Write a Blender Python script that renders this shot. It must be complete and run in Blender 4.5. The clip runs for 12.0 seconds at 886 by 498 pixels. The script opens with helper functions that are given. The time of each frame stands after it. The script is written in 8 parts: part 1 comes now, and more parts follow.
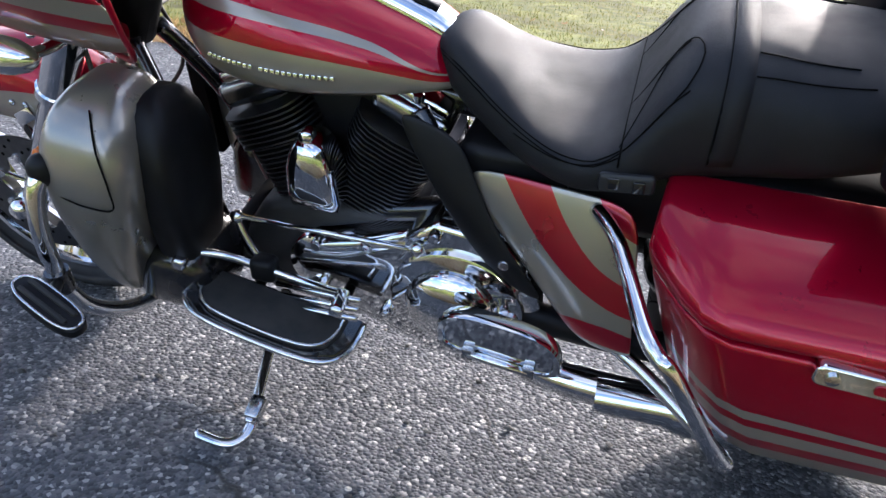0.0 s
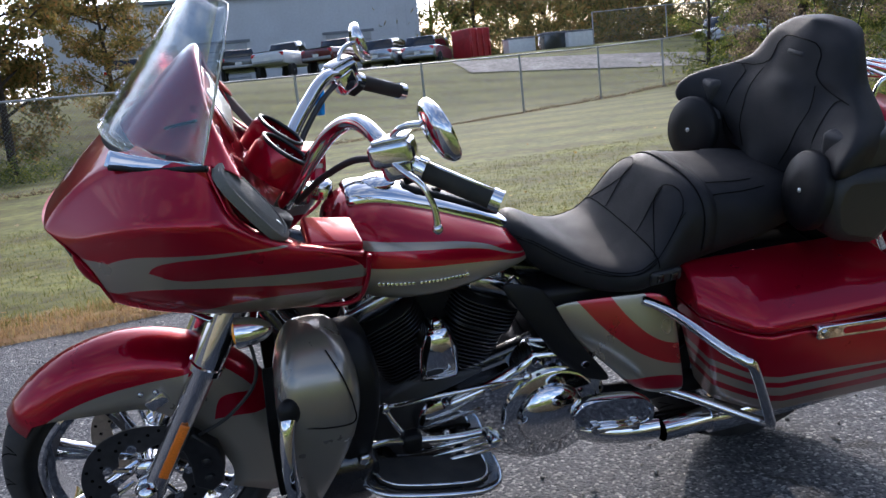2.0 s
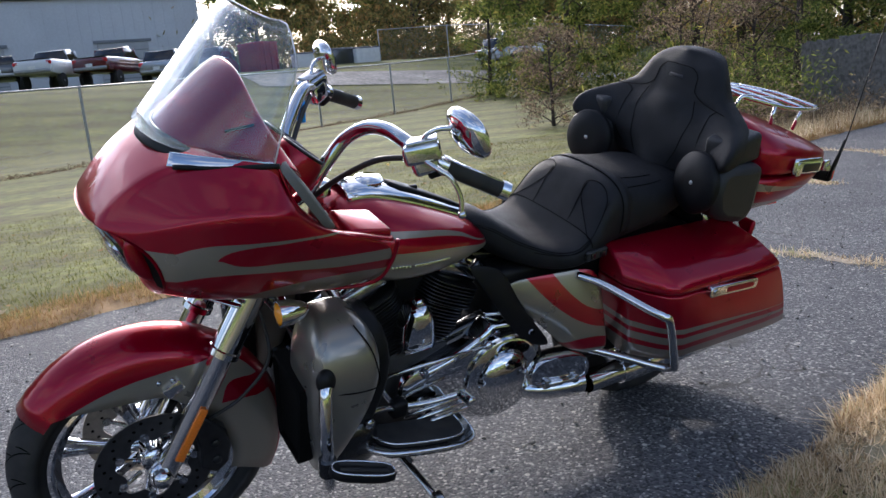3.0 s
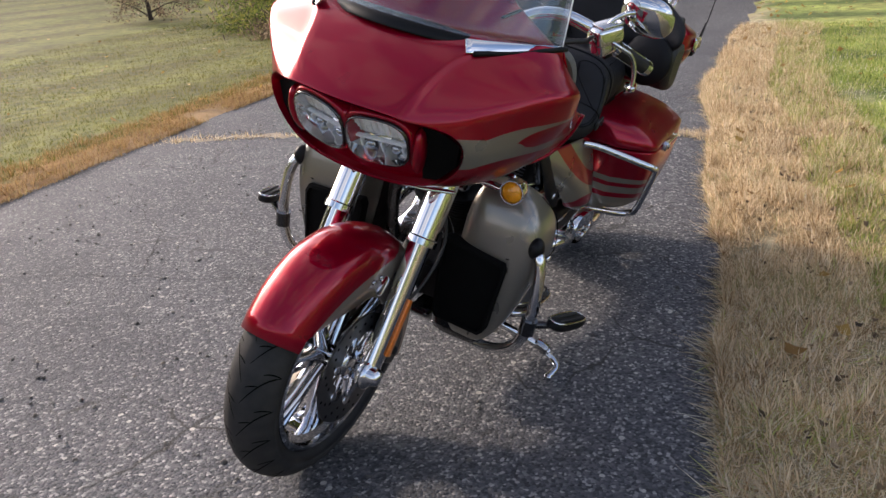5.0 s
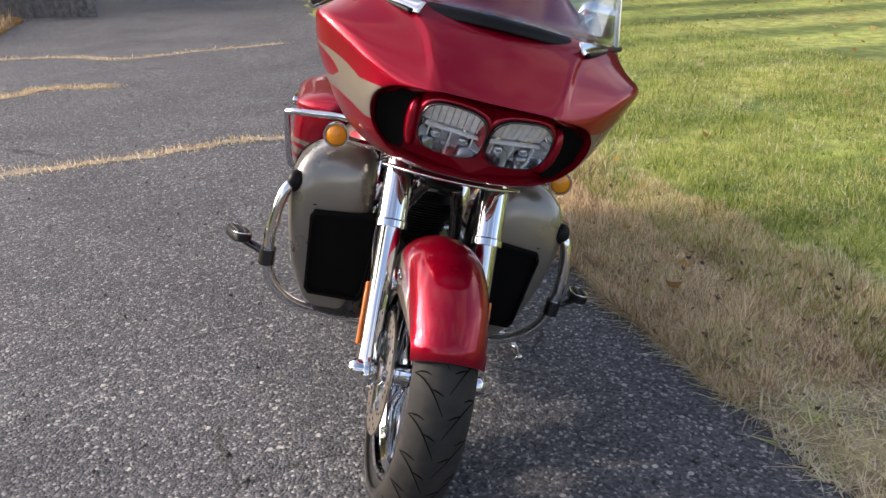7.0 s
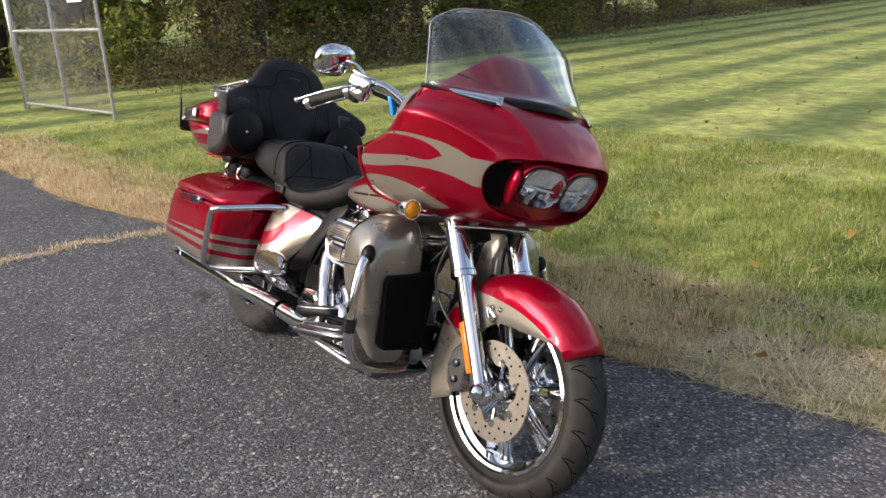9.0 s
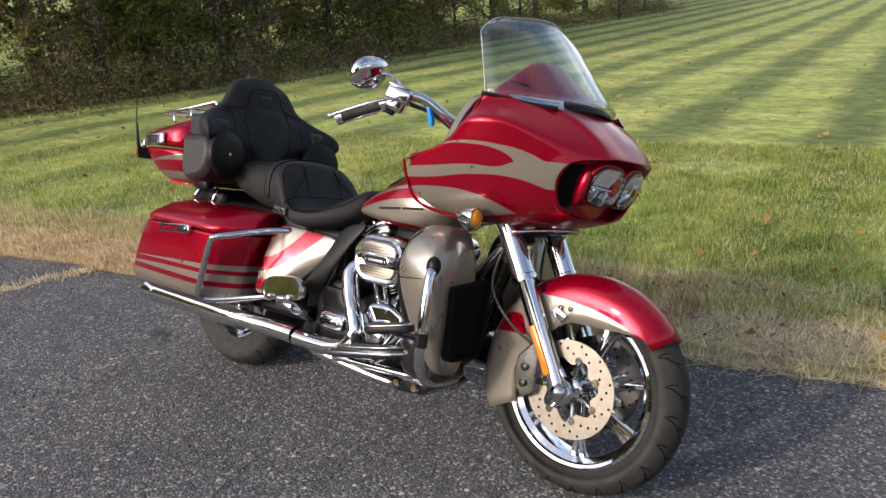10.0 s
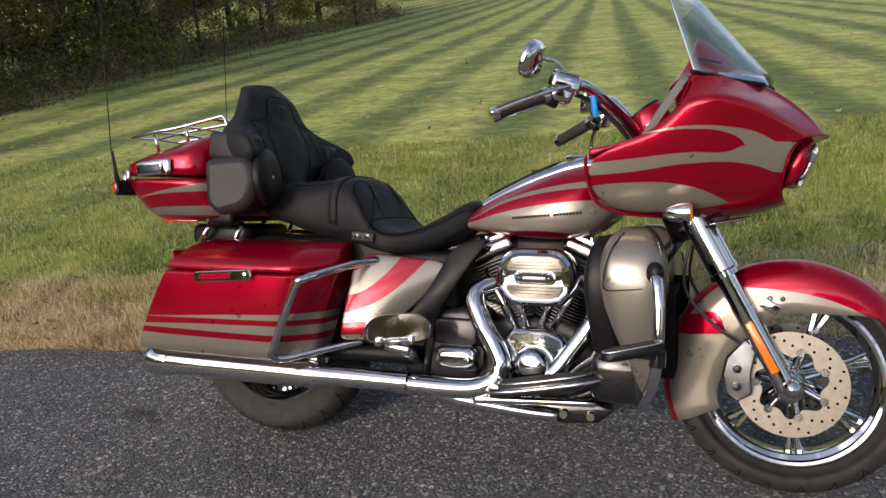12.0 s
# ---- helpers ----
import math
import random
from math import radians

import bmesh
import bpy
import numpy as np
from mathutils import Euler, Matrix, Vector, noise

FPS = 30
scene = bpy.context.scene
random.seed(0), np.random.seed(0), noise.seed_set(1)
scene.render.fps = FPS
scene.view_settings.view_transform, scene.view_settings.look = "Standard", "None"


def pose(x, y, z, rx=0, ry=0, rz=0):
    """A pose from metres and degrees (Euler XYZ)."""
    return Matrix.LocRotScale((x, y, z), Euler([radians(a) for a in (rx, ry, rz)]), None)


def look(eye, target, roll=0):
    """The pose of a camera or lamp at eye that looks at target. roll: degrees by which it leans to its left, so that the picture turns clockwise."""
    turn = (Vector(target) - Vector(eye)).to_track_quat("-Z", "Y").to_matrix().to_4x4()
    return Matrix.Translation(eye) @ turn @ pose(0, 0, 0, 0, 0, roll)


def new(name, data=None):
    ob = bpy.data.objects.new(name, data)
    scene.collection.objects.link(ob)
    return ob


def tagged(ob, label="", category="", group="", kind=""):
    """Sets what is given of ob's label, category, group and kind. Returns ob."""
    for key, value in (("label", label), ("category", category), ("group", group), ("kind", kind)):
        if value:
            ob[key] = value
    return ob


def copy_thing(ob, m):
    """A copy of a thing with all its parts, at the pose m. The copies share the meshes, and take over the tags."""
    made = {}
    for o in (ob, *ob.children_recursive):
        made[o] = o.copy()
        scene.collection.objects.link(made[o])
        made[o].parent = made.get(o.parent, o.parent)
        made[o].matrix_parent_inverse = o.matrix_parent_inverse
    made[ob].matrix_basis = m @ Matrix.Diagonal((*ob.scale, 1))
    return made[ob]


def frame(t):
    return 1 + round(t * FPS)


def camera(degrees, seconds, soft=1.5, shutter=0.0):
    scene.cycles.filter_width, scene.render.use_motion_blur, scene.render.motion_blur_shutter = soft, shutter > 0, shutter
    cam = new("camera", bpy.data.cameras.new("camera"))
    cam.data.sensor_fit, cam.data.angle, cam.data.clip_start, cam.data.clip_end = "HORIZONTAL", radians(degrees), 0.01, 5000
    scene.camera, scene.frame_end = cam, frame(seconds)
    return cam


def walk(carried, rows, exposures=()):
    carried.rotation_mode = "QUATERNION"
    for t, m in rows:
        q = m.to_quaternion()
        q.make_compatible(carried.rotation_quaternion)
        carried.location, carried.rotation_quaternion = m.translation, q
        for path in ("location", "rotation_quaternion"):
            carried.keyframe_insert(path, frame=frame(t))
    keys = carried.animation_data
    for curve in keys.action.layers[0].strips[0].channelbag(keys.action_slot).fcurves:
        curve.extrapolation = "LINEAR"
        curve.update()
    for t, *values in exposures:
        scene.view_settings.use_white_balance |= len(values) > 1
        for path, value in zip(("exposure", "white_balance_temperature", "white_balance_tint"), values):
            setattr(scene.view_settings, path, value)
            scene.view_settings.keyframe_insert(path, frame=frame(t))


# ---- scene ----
cam = camera(58.9, 12.0)
PATH = [
    (0, (-1.241, 1.479, 0.988), (-0.811, -0.288, 0.157), 5.9),
    (0.5, (-1.044, 1.677, 1.03), (-0.796, -0.208, 0.41), 1.1),
    (1, (-0.845, 1.827, 1.061), (-0.787, -0.111, 0.573), -3.3),
    (1.5, (-0.585, 1.875, 1.076), (-0.761, -0.074, 0.664), -5.7),
    (2, (-0.324, 2.005, 1.089), (-0.767, 0.091, 0.719), -6.2),
    (2.5, (-0.063, 2.162, 1.115), (-0.768, 0.326, 0.754), -5.8),
    (2.7, (0.043, 2.147, 1.118), (-0.761, 0.353, 0.753), -5.6),
    (4.3, (1.068, 1.644, 1.214), (-0.364, 0.395, 0.589), -5.6),
    (4.5, (1.157, 1.505, 1.223), (-0.336, 0.349, 0.565), -5.2),
    (5, (1.374, 1.186, 1.247), (-0.249, 0.27, 0.521), -4.3),
    (5.5, (1.549, 0.897, 1.281), (-0.179, 0.246, 0.512), -3.2),
    (6, (1.552, 0.621, 1.278), (-0.243, 0.234, 0.485), -2.7),
    (6.5, (1.549, 0.253, 1.295), (-0.289, 0.167, 0.512), -2.3),
    (7, (1.621, -0.051, 1.304), (-0.218, 0.155, 0.546), -2.0),
    (7.5, (1.668, -0.314, 1.362), (-0.135, 0.166, 0.642), -1.6),
    (7.7, (1.665, -0.43, 1.391), (-0.118, 0.14, 0.685), -1.7),
    (9.3, (1.49, -1.514, 1.45), (0.043, -0.271, 0.85), -3.0),
    (9.5, (1.378, -1.603, 1.461), (-0.018, -0.3, 0.865), -3.2),
    (10, (1.125, -1.814, 1.444), (-0.134, -0.377, 0.852), -3.9),
    (10.5, (0.862, -2.009, 1.455), (-0.259, -0.46, 0.869), -4.5),
    (11, (0.502, -2.038, 1.433), (-0.473, -0.396, 0.839), -5.2),
    (11.5, (0.178, -2.09, 1.43), (-0.661, -0.378, 0.826), -5.8),
    (12, (-0.126, -2.135, 1.448), (-0.834, -0.37, 0.829), -5.5),
]
EXPOSURES = [(0, 2.17, 5600, 15), (0.5, 1.80, 5600, 16), (1, 1.38, 5580, 16), (1.5, 1.27, 5500, 16), (2, 1.17, 5450, 16), (2.7, 1.13, 5450, 15), (4.3, 1.20, 6250, 18),
             (5.5, 1.40, 6350, 19), (7.7, 1.48, 6430, 16), (9.3, 1.13, 6360, 15), (10.5, 1.0, 6330, 15), (12, 0.62, 6350, 15)]
walk(cam, [(t, look(eye, target, roll)) for t, eye, target, roll in PATH], EXPOSURES)

# ---- light: low afternoon sun over the motorcycle's right side ----
SUN_DIR = Vector((-0.28, -1.0, 0.45)).normalized()
world = bpy.data.worlds.new("sky")
scene.world = world
world.use_nodes = True
wn = world.node_tree.nodes
sky = wn.new("ShaderNodeTexSky")
sky.sky_type = "NISHITA"
sky.sun_disc = False
sky.sun_elevation = math.asin(SUN_DIR.z)
sky.sun_rotation = math.atan2(SUN_DIR.x, SUN_DIR.y)
sky.air_density, sky.dust_density, sky.ozone_density = 1.0, 3.5, 1.0
wn["Background"].inputs["Strength"].default_value = 0.15
# broken cloud over the whole sky: white where the noise is high, the clear sky between
wl = world.node_tree.links
sky_dir = wn.new("ShaderNodeTexCoord")
squash = wn.new("ShaderNodeMapping")
squash.inputs["Scale"].default_value = (1.0, 1.0, 2.2)
cloud_noise = wn.new("ShaderNodeTexNoise")
cloud_noise.inputs["Scale"].default_value, cloud_noise.inputs["Detail"].default_value, cloud_noise.inputs["Roughness"].default_value = 2.6, 9, 0.58
cloud_mask = wn.new("ShaderNodeMapRange")
cloud_mask.inputs["From Min"].default_value, cloud_mask.inputs["From Max"].default_value = 0.47, 0.62
grey = wn.new("ShaderNodeRGBToBW")
cloud_tone = wn.new("ShaderNodeMath")
cloud_tone.operation, cloud_tone.inputs[1].default_value = "MULTIPLY", 1.75
clear_sky = wn.new("ShaderNodeVectorMath")
clear_sky.operation = "SCALE"
clear_sky.inputs["Scale"].default_value = 0.72
cloudy = wn.new("ShaderNodeMix")
cloudy.data_type = "RGBA"
wl.new(sky_dir.outputs["Generated"], squash.inputs["Vector"])
wl.new(squash.outputs["Vector"], cloud_noise.inputs["Vector"])
wl.new(cloud_noise.outputs["Fac"], cloud_mask.inputs["Value"])
wl.new(sky.outputs[0], grey.inputs["Color"])
wl.new(grey.outputs[0], cloud_tone.inputs[0])
wl.new(sky.outputs[0], clear_sky.inputs[0])
wl.new(cloud_mask.outputs["Result"], cloudy.inputs["Factor"])
wl.new(clear_sky.outputs[0], cloudy.inputs[6])
wl.new(cloud_tone.outputs[0], cloudy.inputs[7])
wl.new(cloudy.outputs[2], wn["Background"].inputs["Color"])
sun_lamp = bpy.data.lights.new("sun", "SUN")
sun_lamp.energy, sun_lamp.angle, sun_lamp.color = 1.32, radians(2.0), (1.0, 0.86, 0.68)
sun_ob = new("sun", sun_lamp)
sun_ob.matrix_world = Matrix.Translation((0, 0, 20)) @ SUN_DIR.to_track_quat("Z", "Y").to_matrix().to_4x4()

# ---- materials ----
MATS = {}


def mat(name, color, rough=0.5, metal=0.0, coat=0.0, var=0.0, scale=8.0, color2=None, bump=0.0, bump_scale=60.0, spec=0.5,
        fine=0.0, fine_scale=120.0, rough_var=0.0):
    """A surface: two scales of noise in colour, noise in roughness, and a fine bump, in object metres."""
    m = bpy.data.materials.new(name)
    m.use_nodes = True
    nt = m.node_tree
    b = nt.nodes["Principled BSDF"]
    b.inputs["Roughness"].default_value = rough
    b.inputs["Metallic"].default_value = metal
    b.inputs["Coat Weight"].default_value = coat
    b.inputs["Coat Roughness"].default_value = 0.015
    b.inputs["Specular IOR Level"].default_value = spec
    b.inputs["Base Color"].default_value = (*color, 1)
    tc = nt.nodes.new("ShaderNodeTexCoord")
    if var or color2:
        n = nt.nodes.new("ShaderNodeTexNoise")
        n.inputs["Scale"].default_value = scale
        n.inputs["Detail"].default_value = 6
        nt.links.new(tc.outputs["Object"], n.inputs["Vector"])
        r = nt.nodes.new("ShaderNodeValToRGB")
        c2 = color2 if color2 else tuple(c * (1 - var) for c in color)
        r.color_ramp.elements[0].position, r.color_ramp.elements[1].position = 0.35, 0.65
        r.color_ramp.elements[0].color, r.color_ramp.elements[1].color = (*c2, 1), (*color, 1)
        nt.links.new(n.outputs["Fac"], r.inputs["Fac"])
        out = r.outputs["Color"]
        if fine:
            n2 = nt.nodes.new("ShaderNodeTexNoise")
            n2.inputs["Scale"].default_value = fine_scale
            n2.inputs["Detail"].default_value = 3
            nt.links.new(tc.outputs["Object"], n2.inputs["Vector"])
            mr = nt.nodes.new("ShaderNodeMapRange")
            mr.inputs["From Min"].default_value, mr.inputs["From Max"].default_value = 0.3, 0.7
            mr.inputs["To Min"].default_value, mr.inputs["To Max"].default_value = 1 - fine, 1 + fine
            nt.links.new(n2.outputs["Fac"], mr.inputs["Value"])
            mx = nt.nodes.new("ShaderNodeVectorMath")
            mx.operation = "SCALE"
            nt.links.new(out, mx.inputs[0])
            nt.links.new(mr.outputs["Result"], mx.inputs["Scale"])
            out = mx.outputs[0]
        nt.links.new(out, b.inputs["Base Color"])
    if rough_var:
        n3 = nt.nodes.new("ShaderNodeTexNoise")
        n3.inputs["Scale"].default_value = 14
        n3.inputs["Detail"].default_value = 5
        nt.links.new(tc.outputs["Object"], n3.inputs["Vector"])
        mr3 = nt.nodes.new("ShaderNodeMapRange")
        mr3.inputs["From Min"].default_value, mr3.inputs["From Max"].default_value = 0.3, 0.7
        mr3.inputs["To Min"].default_value, mr3.inputs["To Max"].default_value = max(rough - rough_var, 0.0), rough + rough_var
        nt.links.new(n3.outputs["Fac"], mr3.inputs["Value"])
        nt.links.new(mr3.outputs["Result"], b.inputs["Roughness"])
    if bump:
        n4 = nt.nodes.new("ShaderNodeTexNoise")
        n4.inputs["Scale"].default_value = bump_scale
        n4.inputs["Detail"].default_value = 4
        nt.links.new(tc.outputs["Object"], n4.inputs["Vector"])
        bp = nt.nodes.new("ShaderNodeBump")
        bp.inputs["Strength"].default_value = bump
        bp.inputs["Distance"].default_value = 0.002
        nt.links.new(n4.outputs["Fac"], bp.inputs["Height"])
        nt.links.new(bp.outputs["Normal"], b.inputs["Normal"])
    MATS[name] = m
    return m


mat("red_paint", (0.31, 0.0010, 0.017), rough=0.30, metal=0.55, coat=0.7, spec=0.2, var=0.10, scale=900, rough_var=0.03)
MATS["red_paint"].node_tree.nodes["Principled BSDF"].inputs["Specular Tint"].default_value = (0.55, 0.03, 0.05, 1)
mat("tan_paint", (0.275, 0.25, 0.21), rough=0.30, metal=0.7, coat=1.0, var=0.05, scale=900, rough_var=0.04)
mat("pewter_paint", (0.23, 0.21, 0.18), rough=0.30, metal=0.6, coat=1.0, var=0.10, scale=900, rough_var=0.04)
mat("gloss_black", (0.006, 0.006, 0.007), rough=0.25, coat=0.8, rough_var=0.06)
mat("satin_black", (0.005, 0.005, 0.006), spec=0.22, rough=0.5, var=0.3, scale=30, rough_var=0.08)
mat("wrinkle_black", (0.02, 0.02, 0.021), rough=0.5, bump=0.5, bump_scale=500, var=0.3, scale=40)
mat("chrome", (0.68, 0.69, 0.71), rough=0.05, metal=1.0, rough_var=0.03)
mat("dull_chrome", (0.50, 0.51, 0.52), rough=0.18, metal=1.0, rough_var=0.08, var=0.2, scale=30)
mat("cast_metal", (0.42, 0.42, 0.42), rough=0.42, metal=1.0, var=0.25, scale=40, bump=0.15, bump_scale=300)
mat("dark_metal", (0.050, 0.050, 0.054), rough=0.38, metal=0.8, var=0.3, scale=30)
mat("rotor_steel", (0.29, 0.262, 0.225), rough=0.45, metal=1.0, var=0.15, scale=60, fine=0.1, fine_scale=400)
# same disc steel, darkened: the left side's shade is put into the colour
mat("rotor_shade_side", (0.10, 0.10, 0.105), rough=0.35, metal=0.9, var=0.2, scale=60)
mat("rubber", (0.017, 0.017, 0.017), spec=0.3, rough=0.72, var=0.35, scale=25, color2=(0.030, 0.028, 0.026), bump=0.2, bump_scale=400)
mat("leather", (0.008, 0.008, 0.010), spec=0.30, rough=0.66, var=0.3, scale=20, bump=0.35, bump_scale=700, rough_var=0.07)
mat("leather_light", (0.03, 0.031, 0.034), rough=0.5, var=0.3, scale=20, bump=0.5, bump_scale=1400, rough_var=0.06)
mat("vinyl_grey", (0.013, 0.013, 0.015), rough=0.55, var=0.2, scale=30, bump=0.3, bump_scale=900)
mat("duct_dark", (0.003, 0.003, 0.003), rough=0.8, spec=0.1, var=0.3, scale=20)
mat("stitch", (0.003, 0.003, 0.003), rough=0.8, spec=0.05)
mat("speaker_cloth", (0.15, 0.147, 0.138), rough=0.85, var=0.3, scale=600, bump=0.5, bump_scale=1200)
# signal lenses are smoked; the lit flasher's amber is put into this colour
mat("amber", (0.95, 0.36, 0.01), rough=0.2, coat=0.6, var=0.25, scale=300)
mat("reflector_amber", (0.80, 0.20, 0.01), rough=0.3, coat=0.5, var=0.3, scale=250)
mat("red_lens", (0.55, 0.01, 0.01), rough=0.15, coat=0.6, var=0.3, scale=200)
mat("blue_tape", (0.015, 0.30, 0.85), rough=0.5, var=0.15, scale=60)
mat("silver_label", (0.55, 0.55, 0.54), rough=0.3, metal=0.7, var=0.1, scale=50)
mat("lamp_reflector", (0.95, 0.955, 0.95), rough=0.18, metal=0.0, coat=0.6, rough_var=0.1, var=0.2, scale=90)
mat("pale_screen", (0.34, 0.33, 0.30), rough=0.3, coat=0.5, var=0.15, scale=12)
mat("screen", (0.012, 0.013, 0.015), rough=0.08, coat=0.6)
mat("dial_white", (0.55, 0.54, 0.50), rough=0.4, var=0.1, scale=80)
mat("cable", (0.02, 0.02, 0.02), rough=0.5)
mat("mirror_glass", (0.9, 0.91, 0.92), rough=0.01, metal=1.0)


def glass(name, color, rough, tint):
    """Clear plastic or glass: mostly see-through, with a real gloss on top."""
    m = bpy.data.materials.new(name)
    m.use_nodes = True
    nt = m.node_tree
    nt.nodes.remove(nt.nodes["Principled BSDF"])
    out = nt.nodes["Material Output"]
    tr = nt.nodes.new("ShaderNodeBsdfTransparent")
    tr.inputs["Color"].default_value = (*tint, 1)
    gl = nt.nodes.new("ShaderNodeBsdfGlossy")
    gl.inputs["Roughness"].default_value = rough
    gl.inputs["Color"].default_value = (*color, 1)
    lw = nt.nodes.new("ShaderNodeLayerWeight")
    pw = nt.nodes.new("ShaderNodeMath")
    pw.operation, pw.inputs[1].default_value = "POWER", 4.0
    nt.links.new(lw.outputs["Facing"], pw.inputs[0])
    fr = nt.nodes.new("ShaderNodeMath")
    fr.operation, fr.inputs[1].default_value, fr.inputs[2].default_value = "MULTIPLY_ADD", 0.8, 0.06
    nt.links.new(pw.outputs[0], fr.inputs[0])
    mx = nt.nodes.new("ShaderNodeMixShader")
    nt.links.new(fr.outputs[0], mx.inputs["Fac"])
    nt.links.new(tr.outputs[0], mx.inputs[1])
    nt.links.new(gl.outputs[0], mx.inputs[2])
    nt.links.new(mx.outputs[0], out.inputs["Surface"])
    MATS[name] = m
    return m


glass("windshield_plastic", (0.95, 0.97, 1.0), 0.02, (0.80, 0.84, 0.85))
glass("lamp_glass", (1, 1, 1), 0.02, (0.93, 0.94, 0.95))
glass("window_glass", (1, 1, 1), 0.03, (0.25, 0.28, 0.3))


def ground_mat(name, base, second, third, big, small, bump, rough=0.9, stripes=None, dry=()):
    """Ground: patches of two colours, fine speckle of a third, and if stripes is given (direction, width) mown bands."""
    m = bpy.data.materials.new(name)
    m.use_nodes = True
    nt = m.node_tree
    b = nt.nodes["Principled BSDF"]
    b.inputs["Roughness"].default_value = rough
    tc = nt.nodes.new("ShaderNodeTexCoord")

    def noise_node(scale, detail, low, high):
        n = nt.nodes.new("ShaderNodeTexNoise")
        n.inputs["Scale"].default_value, n.inputs["Detail"].default_value = scale, detail
        nt.links.new(tc.outputs["Object"], n.inputs["Vector"])
        r = nt.nodes.new("ShaderNodeMapRange")
        r.inputs["From Min"].default_value, r.inputs["From Max"].default_value = low, high
        nt.links.new(n.outputs["Fac"], r.inputs["Value"])
        return n.outputs["Fac"], r.outputs["Result"]

    def mix(fac, a, c):
        x = nt.nodes.new("ShaderNodeMix")
        x.data_type = "RGBA"
        nt.links.new(fac, x.inputs["Factor"])
        for sock, v in ((x.inputs[6], a), (x.inputs[7], c)):
            if isinstance(v, tuple):
                sock.default_value = (*v, 1)
            else:
                nt.links.new(v, sock)
        return x.outputs[2]

    _, f1 = noise_node(big, 5, 0.35, 0.65)
    raw, f2 = noise_node(small, 3, 0.45, 0.68)
    col = mix(f1, base, second)
    col = mix(f2, col, third)
    for (dx, dy), width, dark, sign in stripes or ():
        sep = nt.nodes.new("ShaderNodeVectorMath")
        sep.operation = "DOT_PRODUCT"
        sep.inputs[1].default_value = (6.283 * dx / width, 6.283 * dy / width, 0)
        nt.links.new(tc.outputs["Object"], sep.inputs[0])
        wob, _ = noise_node(0.16, 3, 0, 1)
        add = nt.nodes.new("ShaderNodeMath")
        add.operation = "MULTIPLY_ADD"
        add.inputs[1].default_value = 1.9
        nt.links.new(wob, add.inputs[0])
        nt.links.new(sep.outputs["Value"], add.inputs[2])
        sn = nt.nodes.new("ShaderNodeMath")
        sn.operation = "SINE"
        nt.links.new(add.outputs[0], sn.inputs[0])
        r = nt.nodes.new("ShaderNodeMapRange")
        r.inputs["From Min"].default_value, r.inputs["From Max"].default_value = -0.25, 0.80
        nt.links.new(sn.outputs[0], r.inputs["Value"])
        _, brk = noise_node(0.9, 4, 0.18, 0.48)
        mul = nt.nodes.new("ShaderNodeMath")
        mul.operation = "MULTIPLY"
        nt.links.new(r.outputs["Result"], mul.inputs[0])
        nt.links.new(brk, mul.inputs[1])
        gy = nt.nodes.new("ShaderNodeSeparateXYZ")
        nt.links.new(tc.outputs["Object"], gy.inputs[0])
        half = nt.nodes.new("ShaderNodeMath")
        half.operation, half.inputs[1].default_value = ("GREATER_THAN" if sign > 0 else "LESS_THAN"), -1.0
        nt.links.new(gy.outputs["Y"], half.inputs[0])
        on = nt.nodes.new("ShaderNodeMath")
        on.operation = "MULTIPLY"
        nt.links.new(mul.outputs[0], on.inputs[0])
        nt.links.new(half.outputs[0], on.inputs[1])
        col = mix(on.outputs[0], col, dark)
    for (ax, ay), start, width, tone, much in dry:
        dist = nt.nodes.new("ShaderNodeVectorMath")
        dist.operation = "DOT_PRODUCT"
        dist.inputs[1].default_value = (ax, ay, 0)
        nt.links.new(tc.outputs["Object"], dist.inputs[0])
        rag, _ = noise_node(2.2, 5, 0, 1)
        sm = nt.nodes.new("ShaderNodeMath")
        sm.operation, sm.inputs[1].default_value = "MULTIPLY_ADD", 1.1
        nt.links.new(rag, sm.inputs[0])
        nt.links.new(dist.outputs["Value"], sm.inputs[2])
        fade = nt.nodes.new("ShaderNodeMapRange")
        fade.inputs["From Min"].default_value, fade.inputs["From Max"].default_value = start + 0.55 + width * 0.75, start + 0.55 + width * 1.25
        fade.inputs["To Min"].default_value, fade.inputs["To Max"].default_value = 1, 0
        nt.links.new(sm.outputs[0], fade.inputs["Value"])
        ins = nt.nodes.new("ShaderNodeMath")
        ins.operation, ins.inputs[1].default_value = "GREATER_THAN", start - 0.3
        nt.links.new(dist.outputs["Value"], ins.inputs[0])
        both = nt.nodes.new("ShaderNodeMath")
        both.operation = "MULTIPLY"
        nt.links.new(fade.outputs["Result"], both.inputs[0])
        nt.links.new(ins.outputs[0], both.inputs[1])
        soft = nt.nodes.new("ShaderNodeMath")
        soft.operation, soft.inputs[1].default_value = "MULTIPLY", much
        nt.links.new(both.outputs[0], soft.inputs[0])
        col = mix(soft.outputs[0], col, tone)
    # tufts and broad uneven growth
    for scale, detail, least, most in ((6.5, 7, 0.62, 1.34), (1.15, 4, 0.74, 1.22)):
        _, tuft = noise_node(scale, detail, 0.32, 0.68)
        shade = nt.nodes.new("ShaderNodeMapRange")
        shade.inputs["To Min"].default_value, shade.inputs["To Max"].default_value = least, most
        nt.links.new(tuft, shade.inputs["Value"])
        tone_by = nt.nodes.new("ShaderNodeVectorMath")
        tone_by.operation = "SCALE"
        nt.links.new(col, tone_by.inputs[0])
        nt.links.new(shade.outputs["Result"], tone_by.inputs["Scale"])
        col = tone_by.outputs[0]
